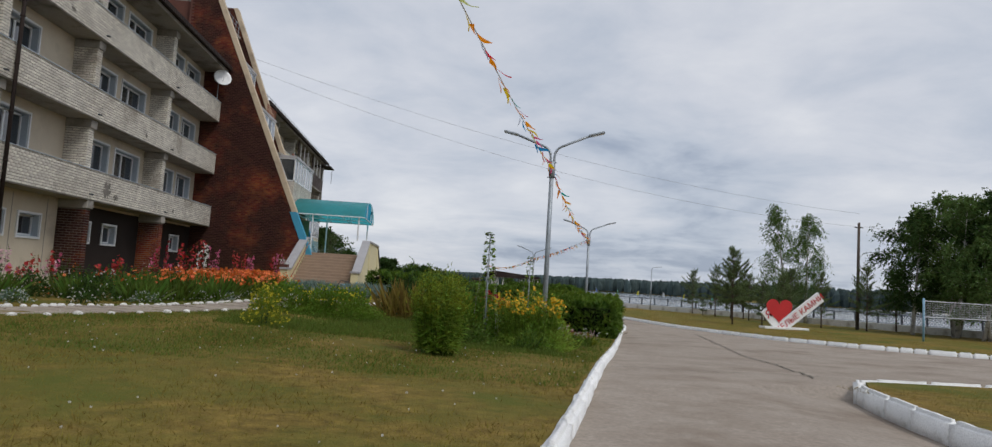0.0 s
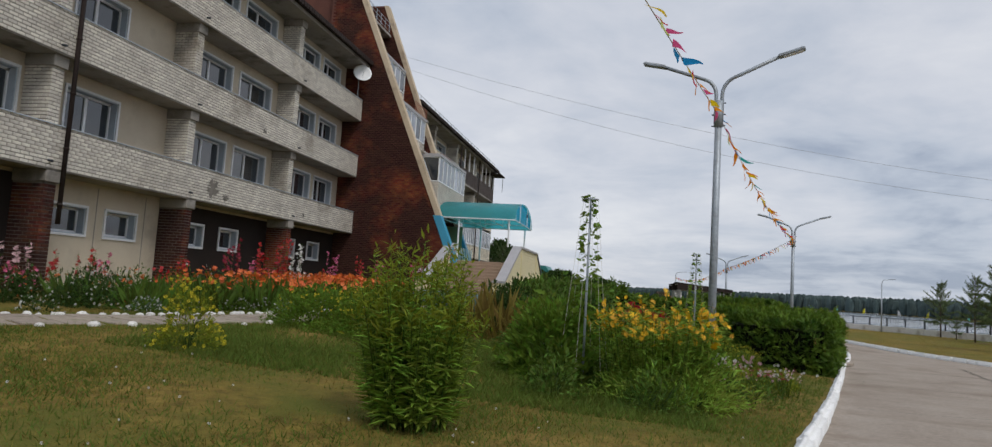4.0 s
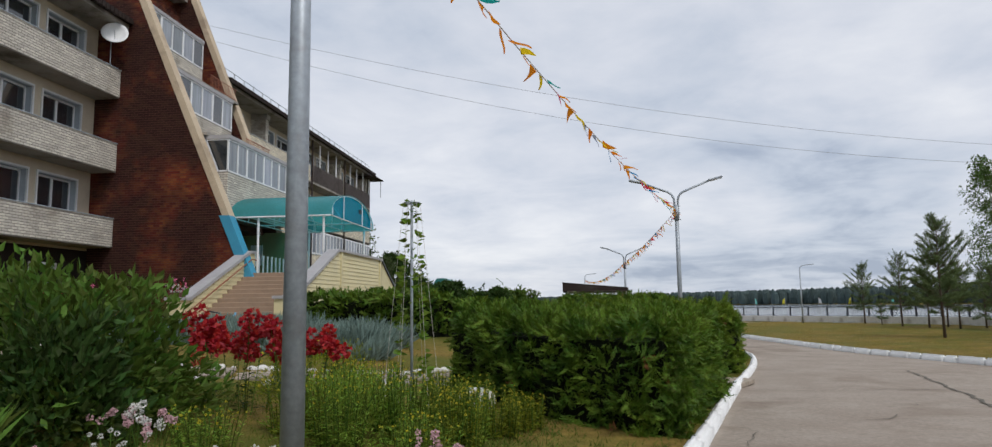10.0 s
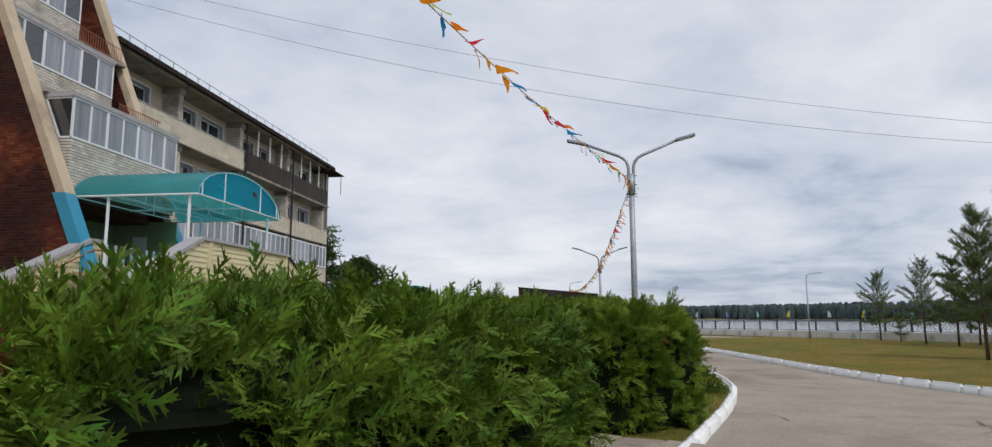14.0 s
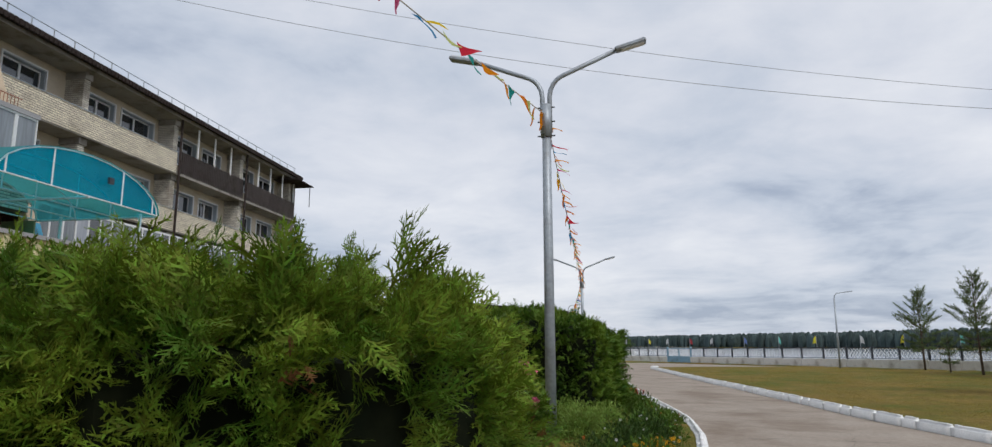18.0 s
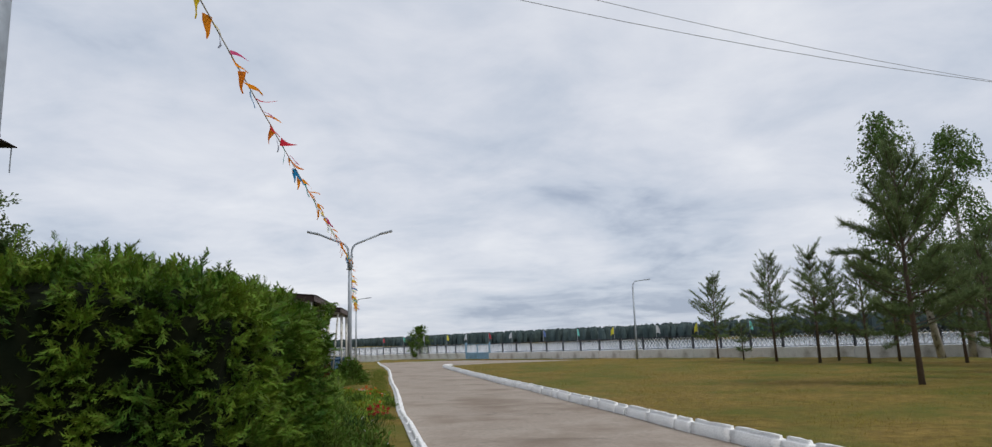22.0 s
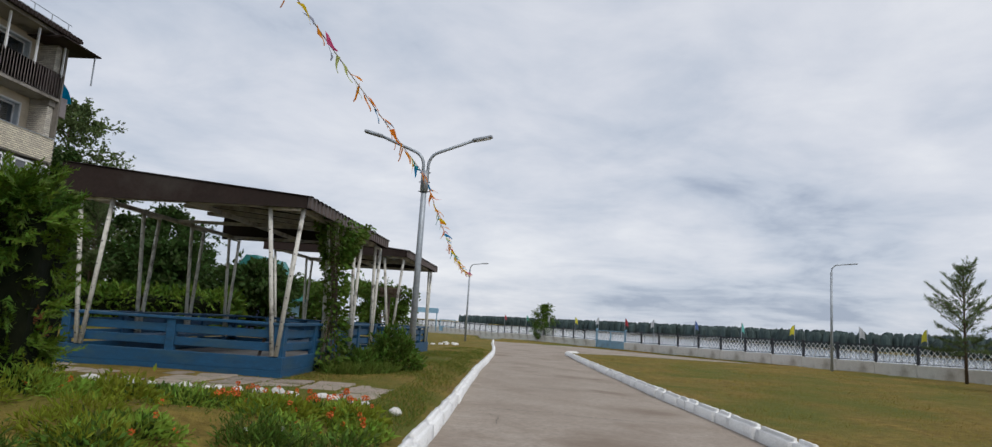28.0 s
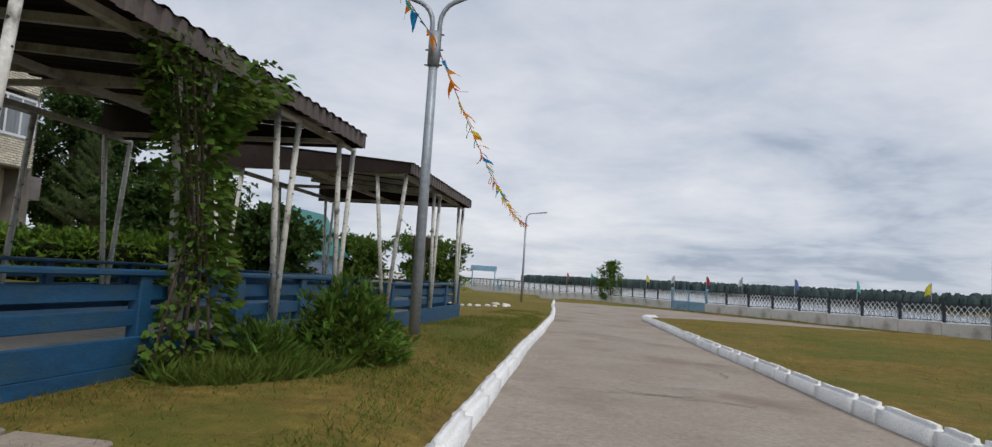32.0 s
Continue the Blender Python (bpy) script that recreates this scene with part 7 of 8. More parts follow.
for k, (x, y, h) in enumerate(((2.5, 21.7, 0.55), (3.0, 21.4, 0.6), (3.5, 21.8, 0.6), (4.0, 21.7, 0.5), (3.2, 22.3, 0.62), (2.7, 22.6, 0.6), (3.8, 22.4, 0.55), (2.3, 20.4, 0.4), (3.9, 20.6, 0.42), (4.3, 22.5, 0.42), (3.9, 23.3, 0.45), (3.35, 23.6, 0.45), (2.9, 23.2, 0.52), (2.4, 23.4, 0.5), (4.0, 22.0, 0.5), (4.5, 23.0, 0.34))):
    stalk_clump("willowherb", x, y, 0.34, h * 1.2, 46, M_LEAFY if k % 3 == 0 else M_GOLD, "soft yellow-green upright weeds with small yellow flowers", 0.085, 26, 0.12, [(F_YELLOW2, 1, 0.012, BALL_V, BALL_F, "tiny yellow flowers", 0.1)], category="plant", group="upright weeds by the lamp")
for k, (x, y) in enumerate(((1.7, 20.3), (1.95, 20.2), (2.15, 20.0), (3.35, 18.9), (3.55, 19.15), (3.15, 19.3), (4.1, 20.3))):
    stalk_clump("yarrow", x, y, 0.16, 0.42, 7, M_LEAF, "yarrow with flat pale flower heads", 0.07, 9, 0.2, [((F_PALEPINK, F_WHITE)[k % 2], 2, 0.038, BALL_V, BALL_F, "pale flat flower heads", 0.02)], category="flowers", group="yarrow round the lamp")
for x, y in ((3.75, 18.7), (3.5, 18.5), (4.1, 19.2), (2.7, 18.4), (1.3, 18.6), (3.2, 18.2), (4.3, 18.6), (4.4, 19.4), (2.2, 17.9)):
    blob_bush("lime_groundcover", x, y, 0.24, 0.24, 700, M_LEAFY, "low lime green leafy plant", 0.06, False, category="plant", group="lime plants round the lamp")
# tall grass stems by the roses
blade_tuft("dry_grass", -0.9, 19.4, 0.5, 1.15, 90, M_GRASS, "tall dry seeding grass", 0.12, 0.45)
blade_tuft("dry_grass", 0.2, 19.0, 0.4, 1.0, 60, M_GRASS, "tall dry seeding grass", 0.12, 0.45)

# trellises: a pole with a ring, cords and climbing leaves
for tx, ty, tz in ((1.2, 15.26, 2.25), (3.24, 23.14, 2.07)):
    z = float(land(tx, ty)) + 0.06
    tr = thing("vine_trellis", (tx, ty, z), "steel pole trellis with a top ring, cords and vines", "trellis", "vine trellises")
    part("pole", tube(bmesh.new(), [(0, 0, -0.1), (0, 0, tz - z)], 0.016, 8), M_STEEL, tr, smooth=True)
    rg = tube(bmesh.new(), [(0.095 * math.cos(a), 0.095 * math.sin(a), tz - z - 0.03) for a in np.linspace(0, 2 * math.pi, 17)], 0.008, 5)
    tube(rg, [(-0.095, 0, tz - z - 0.03), (0.095, 0, tz - z - 0.03)], 0.007, 5), tube(rg, [(0, -0.095, tz - z - 0.03), (0, 0.095, tz - z - 0.03)], 0.007, 5)
    part("ring", rg, M_STEEL, tr)
    for k in range(6):
        a = k * math.pi / 3 + 0.3
        part("cord", tube(bmesh.new(), [(0.095 * math.cos(a), 0.095 * math.sin(a), tz - z - 0.03), (0.34 * math.cos(a), 0.34 * math.sin(a), 0.0)], 0.0022, 4), M_CORD, tr)
    n = 330
    t = rng.uniform(0, 1, n) ** 1.3
    ang = rng.uniform(0, 6.28, n)
    p = np.column_stack([np.cos(ang) * (0.03 + 0.16 * (1 - t)), np.sin(ang) * (0.03 + 0.16 * (1 - t)), t * (tz - z)])
    joined("vine_leaves", [scatter(LEAF_V * (1.5, 1, 1), LEAF_F, p, np.column_stack([np.cos(ang), np.sin(ang), rng.uniform(-0.4, 0.5, n)]), rng.normal(size=(n, 3)) + (0, 0, 1), rng.uniform(0.06, 0.13, n))], M_VINE, tr)

# blue grass, paths and stones
for k in range(46):
    x, y = rng.uniform(-6.3, 1.6), rng.uniform(27.2, 32.2)
    if abs(y - (28.4 - 0.25 * (x + 2))) < 3.2:
        blade_tuft("blue_grass", x, y + 1.0, 0.42, rng.uniform(0.5, 0.72), 420, M_LEAFBLUE, "tuft of blue-grey ornamental grass", 0.06, 0.75, "grass", "blue grass before the stairs")

PATHS = [([(-9.6, 8.5), (-7.4, 12.7), (-6.0, 15.2), (-5.0, 17.6), (-4.5, 21.0), (-4.5, 26.0), (-5.0, 31.0), (-5.9, 36.6)], 1.7), ([(-4.4, 23.2), (-1.5, 24.4), (1.0, 25.3), (2.6, 26.3), (3.6, 28.2), (4.8, 30.0), (6.8, 30.2), (8.3, 29.4)], 1.25)]
SLAB_MESHES = [bm_mesh("slab", box(bmesh.new(), (-0.245, -0.245, -0.06), (0.245, 0.245, 0.035), 0.012), M_SLAB) for _ in range(1)]


def stone_mesh(i):
    r = random.Random(i)
    bm = bmesh.new()
    bmesh.ops.create_icosphere(bm, subdivisions=2, radius=1.0)
    for v in bm.verts:
        v.co *= 1 + 0.22 * noise.noise(v.co * 1.4 + Vector((i * 3.1, 0, 0))) + r.uniform(-0.04, 0.04)
    return bm_mesh("stone", bm, M_STONE, True)


STONES = [stone_mesh(i) for i in range(8)]


def stone_row(line, step, seed, label, size=(0.08, 0.17)):
    row = thing("stone_edging", (0, 0, 0), label, "stones", "stone edgings")
    r = random.Random(seed)
    for x, y, a in along(line, step):
        if 4.25 < x < 9 and 28 < y < 33:
            continue
        s = part("stone", STONES[r.randrange(8)], parent=row)
        q = r.uniform(*size)
        x, y = x + r.uniform(-0.07, 0.07), y + r.uniform(-0.07, 0.07)
        s.matrix_local = pose(x, y, float(land(x, y)) + 0.08 + q * 0.2, 0, 0, r.uniform(0, 360)) @ Matrix.Diagonal((q * 1.2, q, q * 0.75, 1))
    return row


def offset(line, d):
    return [(x - math.sin(a) * d, y + math.cos(a) * d) for x, y, a in along(line, 0.8)]


for n, (line, w) in enumerate(PATHS):
    pth = thing("garden_path", (0, 0, 0), "worn grey concrete slab garden path", "path", kind="structure")
    k = max(2, int(w / 0.52))
    for x, y, a in along(line, 0.52):
        for q in range(k):
            o = (q - (k - 1) / 2) * 0.52
            px, py = x - math.sin(a) * o, y + math.cos(a) * o
            s = part("slab", SLAB_MESHES[0], parent=pth)
            s.matrix_local = pose(px, py, float(land(px, py)) + 0.072 + random.uniform(-0.008, 0.01), random.uniform(-1.5, 1.5), random.uniform(-1.5, 1.5), math.degrees(a) + random.uniform(-2, 2))
    stone_row(offset(line, w / 2 + 0.12), 0.19, n * 9 + 1, "row of whitewashed stones along the path", (0.045, 0.085))
    stone_row(offset(line, -w / 2 - 0.12), 0.9 if n else 0.6, n * 9 + 2, "row of whitewashed stones along the path", (0.045, 0.085))
stone_row([(3.5, 30.2), (3.38, 30.7), (3.29, 31.2), (3.27, 32.9)], 0.14, 55, "row of whitewashed stones at the hedge", (0.05, 0.085))
for x, y in ((1.9, 25.0), (2.6, 24.3), (3.8, 24.35)):
    st = part("white_rock", STONES[2])
    st.matrix_local = pose(x, y, float(land(x, y)) + 0.16, 0, 0, 40 * x) @ Matrix.Diagonal((0.3, 0.2, 0.16, 1))
    tagged(st, "large white rock at the hedge corner", "rock", "white rocks")

# the long flower bed before the house
for k in range(200):
    y = rng.uniform(13.5, 37.5)
    front = np.interp(y, [13.5, 16, 18, 20, 26, 31, 37.5], [-8.6, -7.3, -6.2, -5.8, -5.7, -6.2, -8.4])
    depth = rng.uniform(0.15, 5.6)
    x = front - depth
    if x < -12.7:
        continue
    if depth < 1.1:
        blob_bush("edging_flowers", x, y, 0.33, 0.26, 260, (M_LEAF, M_LEAFBLUE, M_LEAFD)[k % 3], "low edging plants with white blooms", 0.06, False, (F_WHITE, 40, 0.022, BALL_V, BALL_F, "small white blooms"), "flowers", "white edging flowers")
    elif depth < 2.6 and k % 3:
        blade_tuft("daylilies", x, y, 0.42, 0.72, 110, M_LEAF, "clump of daylilies with arching green leaves", 0.5, 0.7, "flowers", "daylilies in the bed", (F_ORANGE, 34 if y > 24 else 3, 0.062, FLOWER_V, FLOWER_F, "orange daylily blooms"))
    elif depth < 3.9:
        blob_bush("bed_flowers", x, y, 0.45, rng.uniform(0.5, 0.85), 420, (M_LEAF, M_LEAFD)[k % 2], "leafy bed plants with pale blooms", 0.08, False, ((F_WHITE, F_WHITE, F_ORANGE)[k % 3], 16, 0.03, BALL_V, BALL_F, "pale blooms"), "flowers", "bed flowers")
    elif k % 2:
        stalk_clump("hollyhocks", x, y, 0.36, rng.uniform(0.9, 1.5), 3, M_LEAF, "tall hollyhocks with flower spikes", 0.17, 18, 0.08, [((F_RED, F_CRIMSON, F_PALEPINK, F_PINK, F_WHITE, F_RED)[k // 2 % 6], 10, 0.06, FLOWER_V, FLOWER_F, "open hollyhock blooms", 0.5)], narrow=False, category="flowers", group="hollyhocks before the house")
for x, y, c in ((-8.6, 24.0, F_RED), (-8.3, 25.0, F_RED), (-8.9, 23.3, F_CRIMSON), (-8.5, 26.2, F_WHITE), (-9.8, 31.5, F_PINK), (-9.3, 33.0, F_RED), (-8.9, 34.5, F_PINK), (-9.6, 35.6, F_RED), (-8.4, 37.8, F_PINK), (-9.0, 38.6, F_RED)):
    stalk_clump("hollyhocks", x, y, 0.32, rng.uniform(1.7, 2.1), 6, M_LEAFD, "very tall hollyhocks with flower spikes", 0.18, 14, 0.06, [(c, 16, 0.055, FLOWER_V, FLOWER_F, "open hollyhock blooms", 0.55)], narrow=False, category="flowers", group="hollyhocks before the house")
for k in range(26):
    x, y = rng.uniform(-7.5, -6.2), rng.uniform(19.0, 30)
    blade_tuft("daylilies", x, y, 0.45, 0.85, 110, M_LEAF, "clump of flowering orange daylilies", 0.5, 0.7, "flowers", "daylilies in the bed", (F_ORANGE, 50, 0.075, FLOWER_V, FLOWER_F, "orange daylily blooms"))
pot = thing("flower_box", (-8.6, 36.9, 1.22), "small flower box with white blooms on the stair pier", "flower box")
part("box", box(bmesh.new(), (0.55, -0.2, 0), (0.95, 0.2, 0.16), 0.01), M_RMORTAR, pot)
joined("bloom_mass", [scatter(BALL_V, BALL_F, rng.uniform((0.5, -0.25, 0.15), (1.0, 0.25, 0.42), (40, 3)), rand_dirs(40), rng.normal(size=(40, 3)), np.full(40, 0.04))], F_WHITE, pot)

# by the second and third lamp
for k, (x, y) in enumerate(((9.05, 37.9), (9.3, 38.4), (8.8, 38.5))):
    blob_bush("lime_bush", x, y, 0.40, 0.44, 2200, M_SEDUM, "bright lime green bush beside the lamp", 0.055, False)
for x, y, rd, h in ((9.68, 43.4, 0.42, 0.5), (9.75, 42.0, 0.36, 0.42)):
    blob_bush("leafy_bush", x, y, rd, h, 2000, M_LEAF, "lush green leafy bush at the hedge foot", 0.065, True, group="bushes at the hedge foot")
for k in range(22):
    y = rng.uniform(35.2, 42.8)
    x = float(kerb_x(y)) - rng.uniform(0.45, 1.1)
    blob_bush("verge_plants", x, y, 0.3, rng.uniform(0.20, 0.38), 520, (M_LEAFD, M_LEAF, M_LEAFD, M_LEAF)[k % 4], "low leafy plants along the kerb", 0.07, k % 2 == 0, ((F_WHITE, F_ORANGE, F_WHITE)[k % 3], 3, 0.022, BALL_V, BALL_F, "scattered small blooms"), "plants", "verge plants")
for x, y in ((9.85, 36.2), (9.7, 35.9), (9.95, 36.6)):
    stalk_clump("marigolds", x, y, 0.22, 0.26, 20, M_LEAFD, "clump of orange marigolds at the kerb", 0.06, 8, 0.2, [(F_YELLOW, 1, 0.026, BALL_V, BALL_F, "orange marigold heads", 0.0)], category="flowers", group="marigolds at the kerb")
stalk_clump("pink_roses", 8.74, 33.2, 0.10, 1.16, 4, M_LEAFD, "pink rose bush at the hedge", 0.08, 16, 0.12, [(F_PINK, 2, 0.058, BALL_V, BALL_F, "pink double roses", 0.14)], narrow=False, category="flowers")
stalk_clump("red_salvia", 10.12, 45.3, 0.13, 0.36, 8, M_LEAF, "small red flowers at the kerb", 0.06, 12, 0.2, [(F_RED, 4, 0.03, BALL_V, BALL_F, "red flower heads", 0.25)], category="flowers")
# before the first pavilion
blob_bush("sedum_bush", 9.2, 45.8, 0.52, 0.62, 4600, M_SEDUM, "full green sedum bush beside the drive", 0.085)
blob_bush("sedum_bush", 9.05, 44.1, 0.52, 0.50, 4000, M_SEDUM, "full green sedum bush beside the drive", 0.085)
thuja_hedge([(6.2, 48.0), (7.6, 47.9), (8.0, 48.7), (7.7, 49.5), (6.3, 49.8)], 1.0, "loose thuja bush before the pavilion", 0.20, 12, shoots=14, brown=4, shoulder=0.3, seed=18)
for k in range(7):
    x, y = rng.uniform(8.2, 9.9), rng.uniform(49.6, 50.6)
    stalk_clump("marigolds", x, y, 0.22, 0.20, 6, M_LEAF, "clump of orange marigolds at the stone edging", 0.06, 10, 0.3, [(F_ORANGE, 1, 0.034, BALL_V, BALL_F, "orange marigold heads", 0.0)], category="flowers", group="marigolds in the bed")
for k in range(78):
    y = rng.uniform(45.3, 50.5)
    x = float(kerb_x(y)) - rng.uniform(0.35, 3.2)
    blob_bush("bed_plants", x, y, 0.28, rng.uniform(0.10, 0.26) * (1.0 if y < 49.5 else 0.6), 480, (M_GOLD, M_LEAF, M_LEAFY)[k % 3], "low leafy bed plants before the pavilion", 0.06, k % 2 == 0, ((F_ORANGE, F_WHITE, F_ORANGE)[k % 3], 1 if k % 3 else 3, 0.030, BALL_V, BALL_F, "orange and white blooms"), "plants", "bed plants before the pavilion")
stone_row([(5.2, 51.45), (7.41, 51.33), (8.76, 51.24), (9.17, 51.14), (10.05, 50.95)], 0.21, 77, "row of whitewashed bricks and stones at the bed", (0.04, 0.08))
slabs = thing("paved_strip", (0, 0, 0), "mossy paving slabs before the pavilion", "paving", kind="structure")
for i in range(13):
    for j in range(3):
        x, y = 3.6 + i * 0.53, 51.42 + j * 0.53 - i * 0.022
        if x > 9.75 or random.random() < 0.06:
            continue
        s = part("slab", SLAB_MESHES[0], parent=slabs)
        s.matrix_local = pose(x, y + 0.35, float(land(x, y)) + 0.062 + random.uniform(-0.015, 0.008), random.uniform(-2, 2), random.uniform(-2, 2), random.uniform(-5, 5) - 2) @ Matrix.Scale(random.uniform(0.82, 1.02), 4)
blob_bush("elder_bush", 8.85, 56.2, 0.50, 0.66, 2800, M_LEAF, "dark leafy bush against the pavilion", 0.10)
blob_bush("weed_patch", 8.5, 55.3, 0.32, 0.34, 800, M_LEAF, "tall weeds against the pavilion plinth", 0.12, True)
vine = thing("climbing_vine", (8.0, 54.7, -0.75), "wild vine climbing the pavilion posts to the roof", "vine")
n = 2600
t = np.where(rng.uniform(0, 1, n) < 0.35, rng.uniform(0.72, 1.0, n), rng.uniform(0, 1, n))
ang = rng.uniform(0, 6.28, n)
rad = np.interp(t, [0, 0.4, 0.75, 1.0], [0.38, 0.22, 0.32, 0.72]) * np.sqrt(rng.uniform(0.1, 1, n))
p = np.column_stack([np.cos(ang) * rad * 0.6 + 0.16, np.sin(ang) * rad * 1.25 + 0.22 * np.sin(6 * t) + 0.35 * t * t, t * 2.30])
joined("foliage", [scatter(LEAF_V * (1.5, 1, 1), LEAF_F, p, np.column_stack([np.cos(ang) + 0.4, np.sin(ang) - 0.3, rng.uniform(-0.9, 0.2, n)]), rng.normal(size=(n, 3)) + (0, 0, 1), rng.uniform(0.05, 0.115, n))], M_LEAF, vine)
bm = bmesh.new()
for k in range(5):
    tube(bm, [(0.1 + 0.05 * k, 0.1 * k - 0.2, 0), (0.16, 0.05 * k, 1.0), (0.1, 0.12 * k - 0.3, 2.2)], 0.012, 4)
part("stem_mass", bm, M_BARK, vine)
stone_row([(5.9, 72.6), (6.4, 73.3), (7.0, 74.6), (7.65, 75.0), (7.5, 77.5), (6.6, 79.0)], 0.34, 91, "ring of small white stones in the lawn", (0.06, 0.11))
rk = thing("garden_tool", (2.8, 32.4, float(land(2.8, 32.4)) + 0.06), "short whitewashed wooden tool standing beside the path", "garden tool")
part("handle", tube(bmesh.new(), [(0, 0, 0), (0.18, 0.05, 0.52)], 0.016, 6), M_WHITEPOST, rk)
part("head", box(bmesh.new(), (0.14, 0.01, 0.50), (0.25, 0.09, 0.64), 0.008), M_WHITEPOST, rk)

# ---- trees ----


def brush_template():
    """A bottlebrush of pine needles round a short twig."""
    v, f = [], []
    for k in range(22):
        t = k / 22
        a = k * 2.4
        o = np.array((math.cos(a) * 0.36, t * 0.75 + 0.30, math.sin(a) * 0.36))
        b = np.array((0, t * 0.75, 0))
        w = np.array((-math.sin(a), 0, math.cos(a))) * 0.03
        i = len(v)
        v += [b - w, b + w, o]
        f.append((i, i + 1, i + 2))
    return np.array(v), np.array(f)


BRUSH_V, BRUSH_F = brush_template()


def pine(x, y, h, seed, label, dense=1.0, spread=0.26):
    """A young pine: straight trunk, whorls of rising branches, needles at their outer halves."""
    z = float(land(x, y)) + 0.08
    r = np.random.default_rng(seed)
    t = thing("pine_tree", (x, y, z), label, "tree", "young pines by the river")
    part("trunk", tube(bmesh.new(), [(0, 0, -0.2), (r.normal() * 0.04, r.normal() * 0.04, h * 0.5), (0, 0, h * 0.98)], 0.014 * h ** 0.75 + 0.025, 8, 0.010), M_BARK, t, smooth=True)
    limbs = bmesh.new()
    pos, dirs = [], []
    whorls = int(h * 2.6)
    for wv in range(whorls):
        q = 0.24 + 0.74 * wv / whorls
        zz = h * q
        ln = h * spread * min(1.0, (1.05 - q) * 1.55) * (0.92 + 0.22 * math.sin(wv * 2.1 + seed)) + 0.12
        for k in range(int(5 + r.integers(0, 2))):
            a = 2 * math.pi * k / 5.5 + wv * 1.1 + r.normal() * 0.25
            L = ln * r.uniform(0.3, 1.2)
            zz = h * (q + r.uniform(-0.035, 0.035))
            rise = np.interp(q, [0.2, 0.6, 1.0], [0.20, 0.75, 1.5]) + r.normal() * 0.22
            d = np.array((math.cos(a), math.sin(a), rise))
            tip = np.array((0, 0, zz)) + d * L + (0, 0, 0.10 * L)
            mid = np.array((0, 0, zz)) + d * L * 0.5 - (0, 0, 0.03 * L)
            tube(limbs, [(0, 0, zz), mid, tip], 0.012 + 0.004 * L, 4, 0.005, cap=False)
            m = max(3, int(L * 7.5 * dense))
            for s in np.linspace(0.30, 1.0, m):
                p = (np.array((0, 0, zz)) * (1 - s) + tip * s)
                pos.append(p)
                dirs.append(d + r.normal(size=3) * 0.25 + (0, 0, 0.6))
                for sgn in (-1, 1):
                    if s < 0.95:
                        sd = np.array((-d[1] * sgn, d[0] * sgn, 0.35)) * 0.7 + d * 0.6
                        off = sd * L * 0.22 * (1.1 - s) * r.uniform(0.5, 1.3)
                        pos.append(p + off)
                        dirs.append(sd + r.normal(size=3) * 0.25)
    tagged(part("branchwork", limbs, M_BARK, t), kind="stuff")
    pos.append(np.array((0, 0, h * 0.97)))
    dirs.append(np.array((0, 0, 1.0)))
    n = len(pos)
    v, f = scatter(BRUSH_V, BRUSH_F, pos, dirs, r.normal(size=(n, 3)), r.uniform(0.17, 0.29, n) * (0.85 + 0.045 * h))
    joined("foliage", [(v, f)], M_PINE, t)
    return t


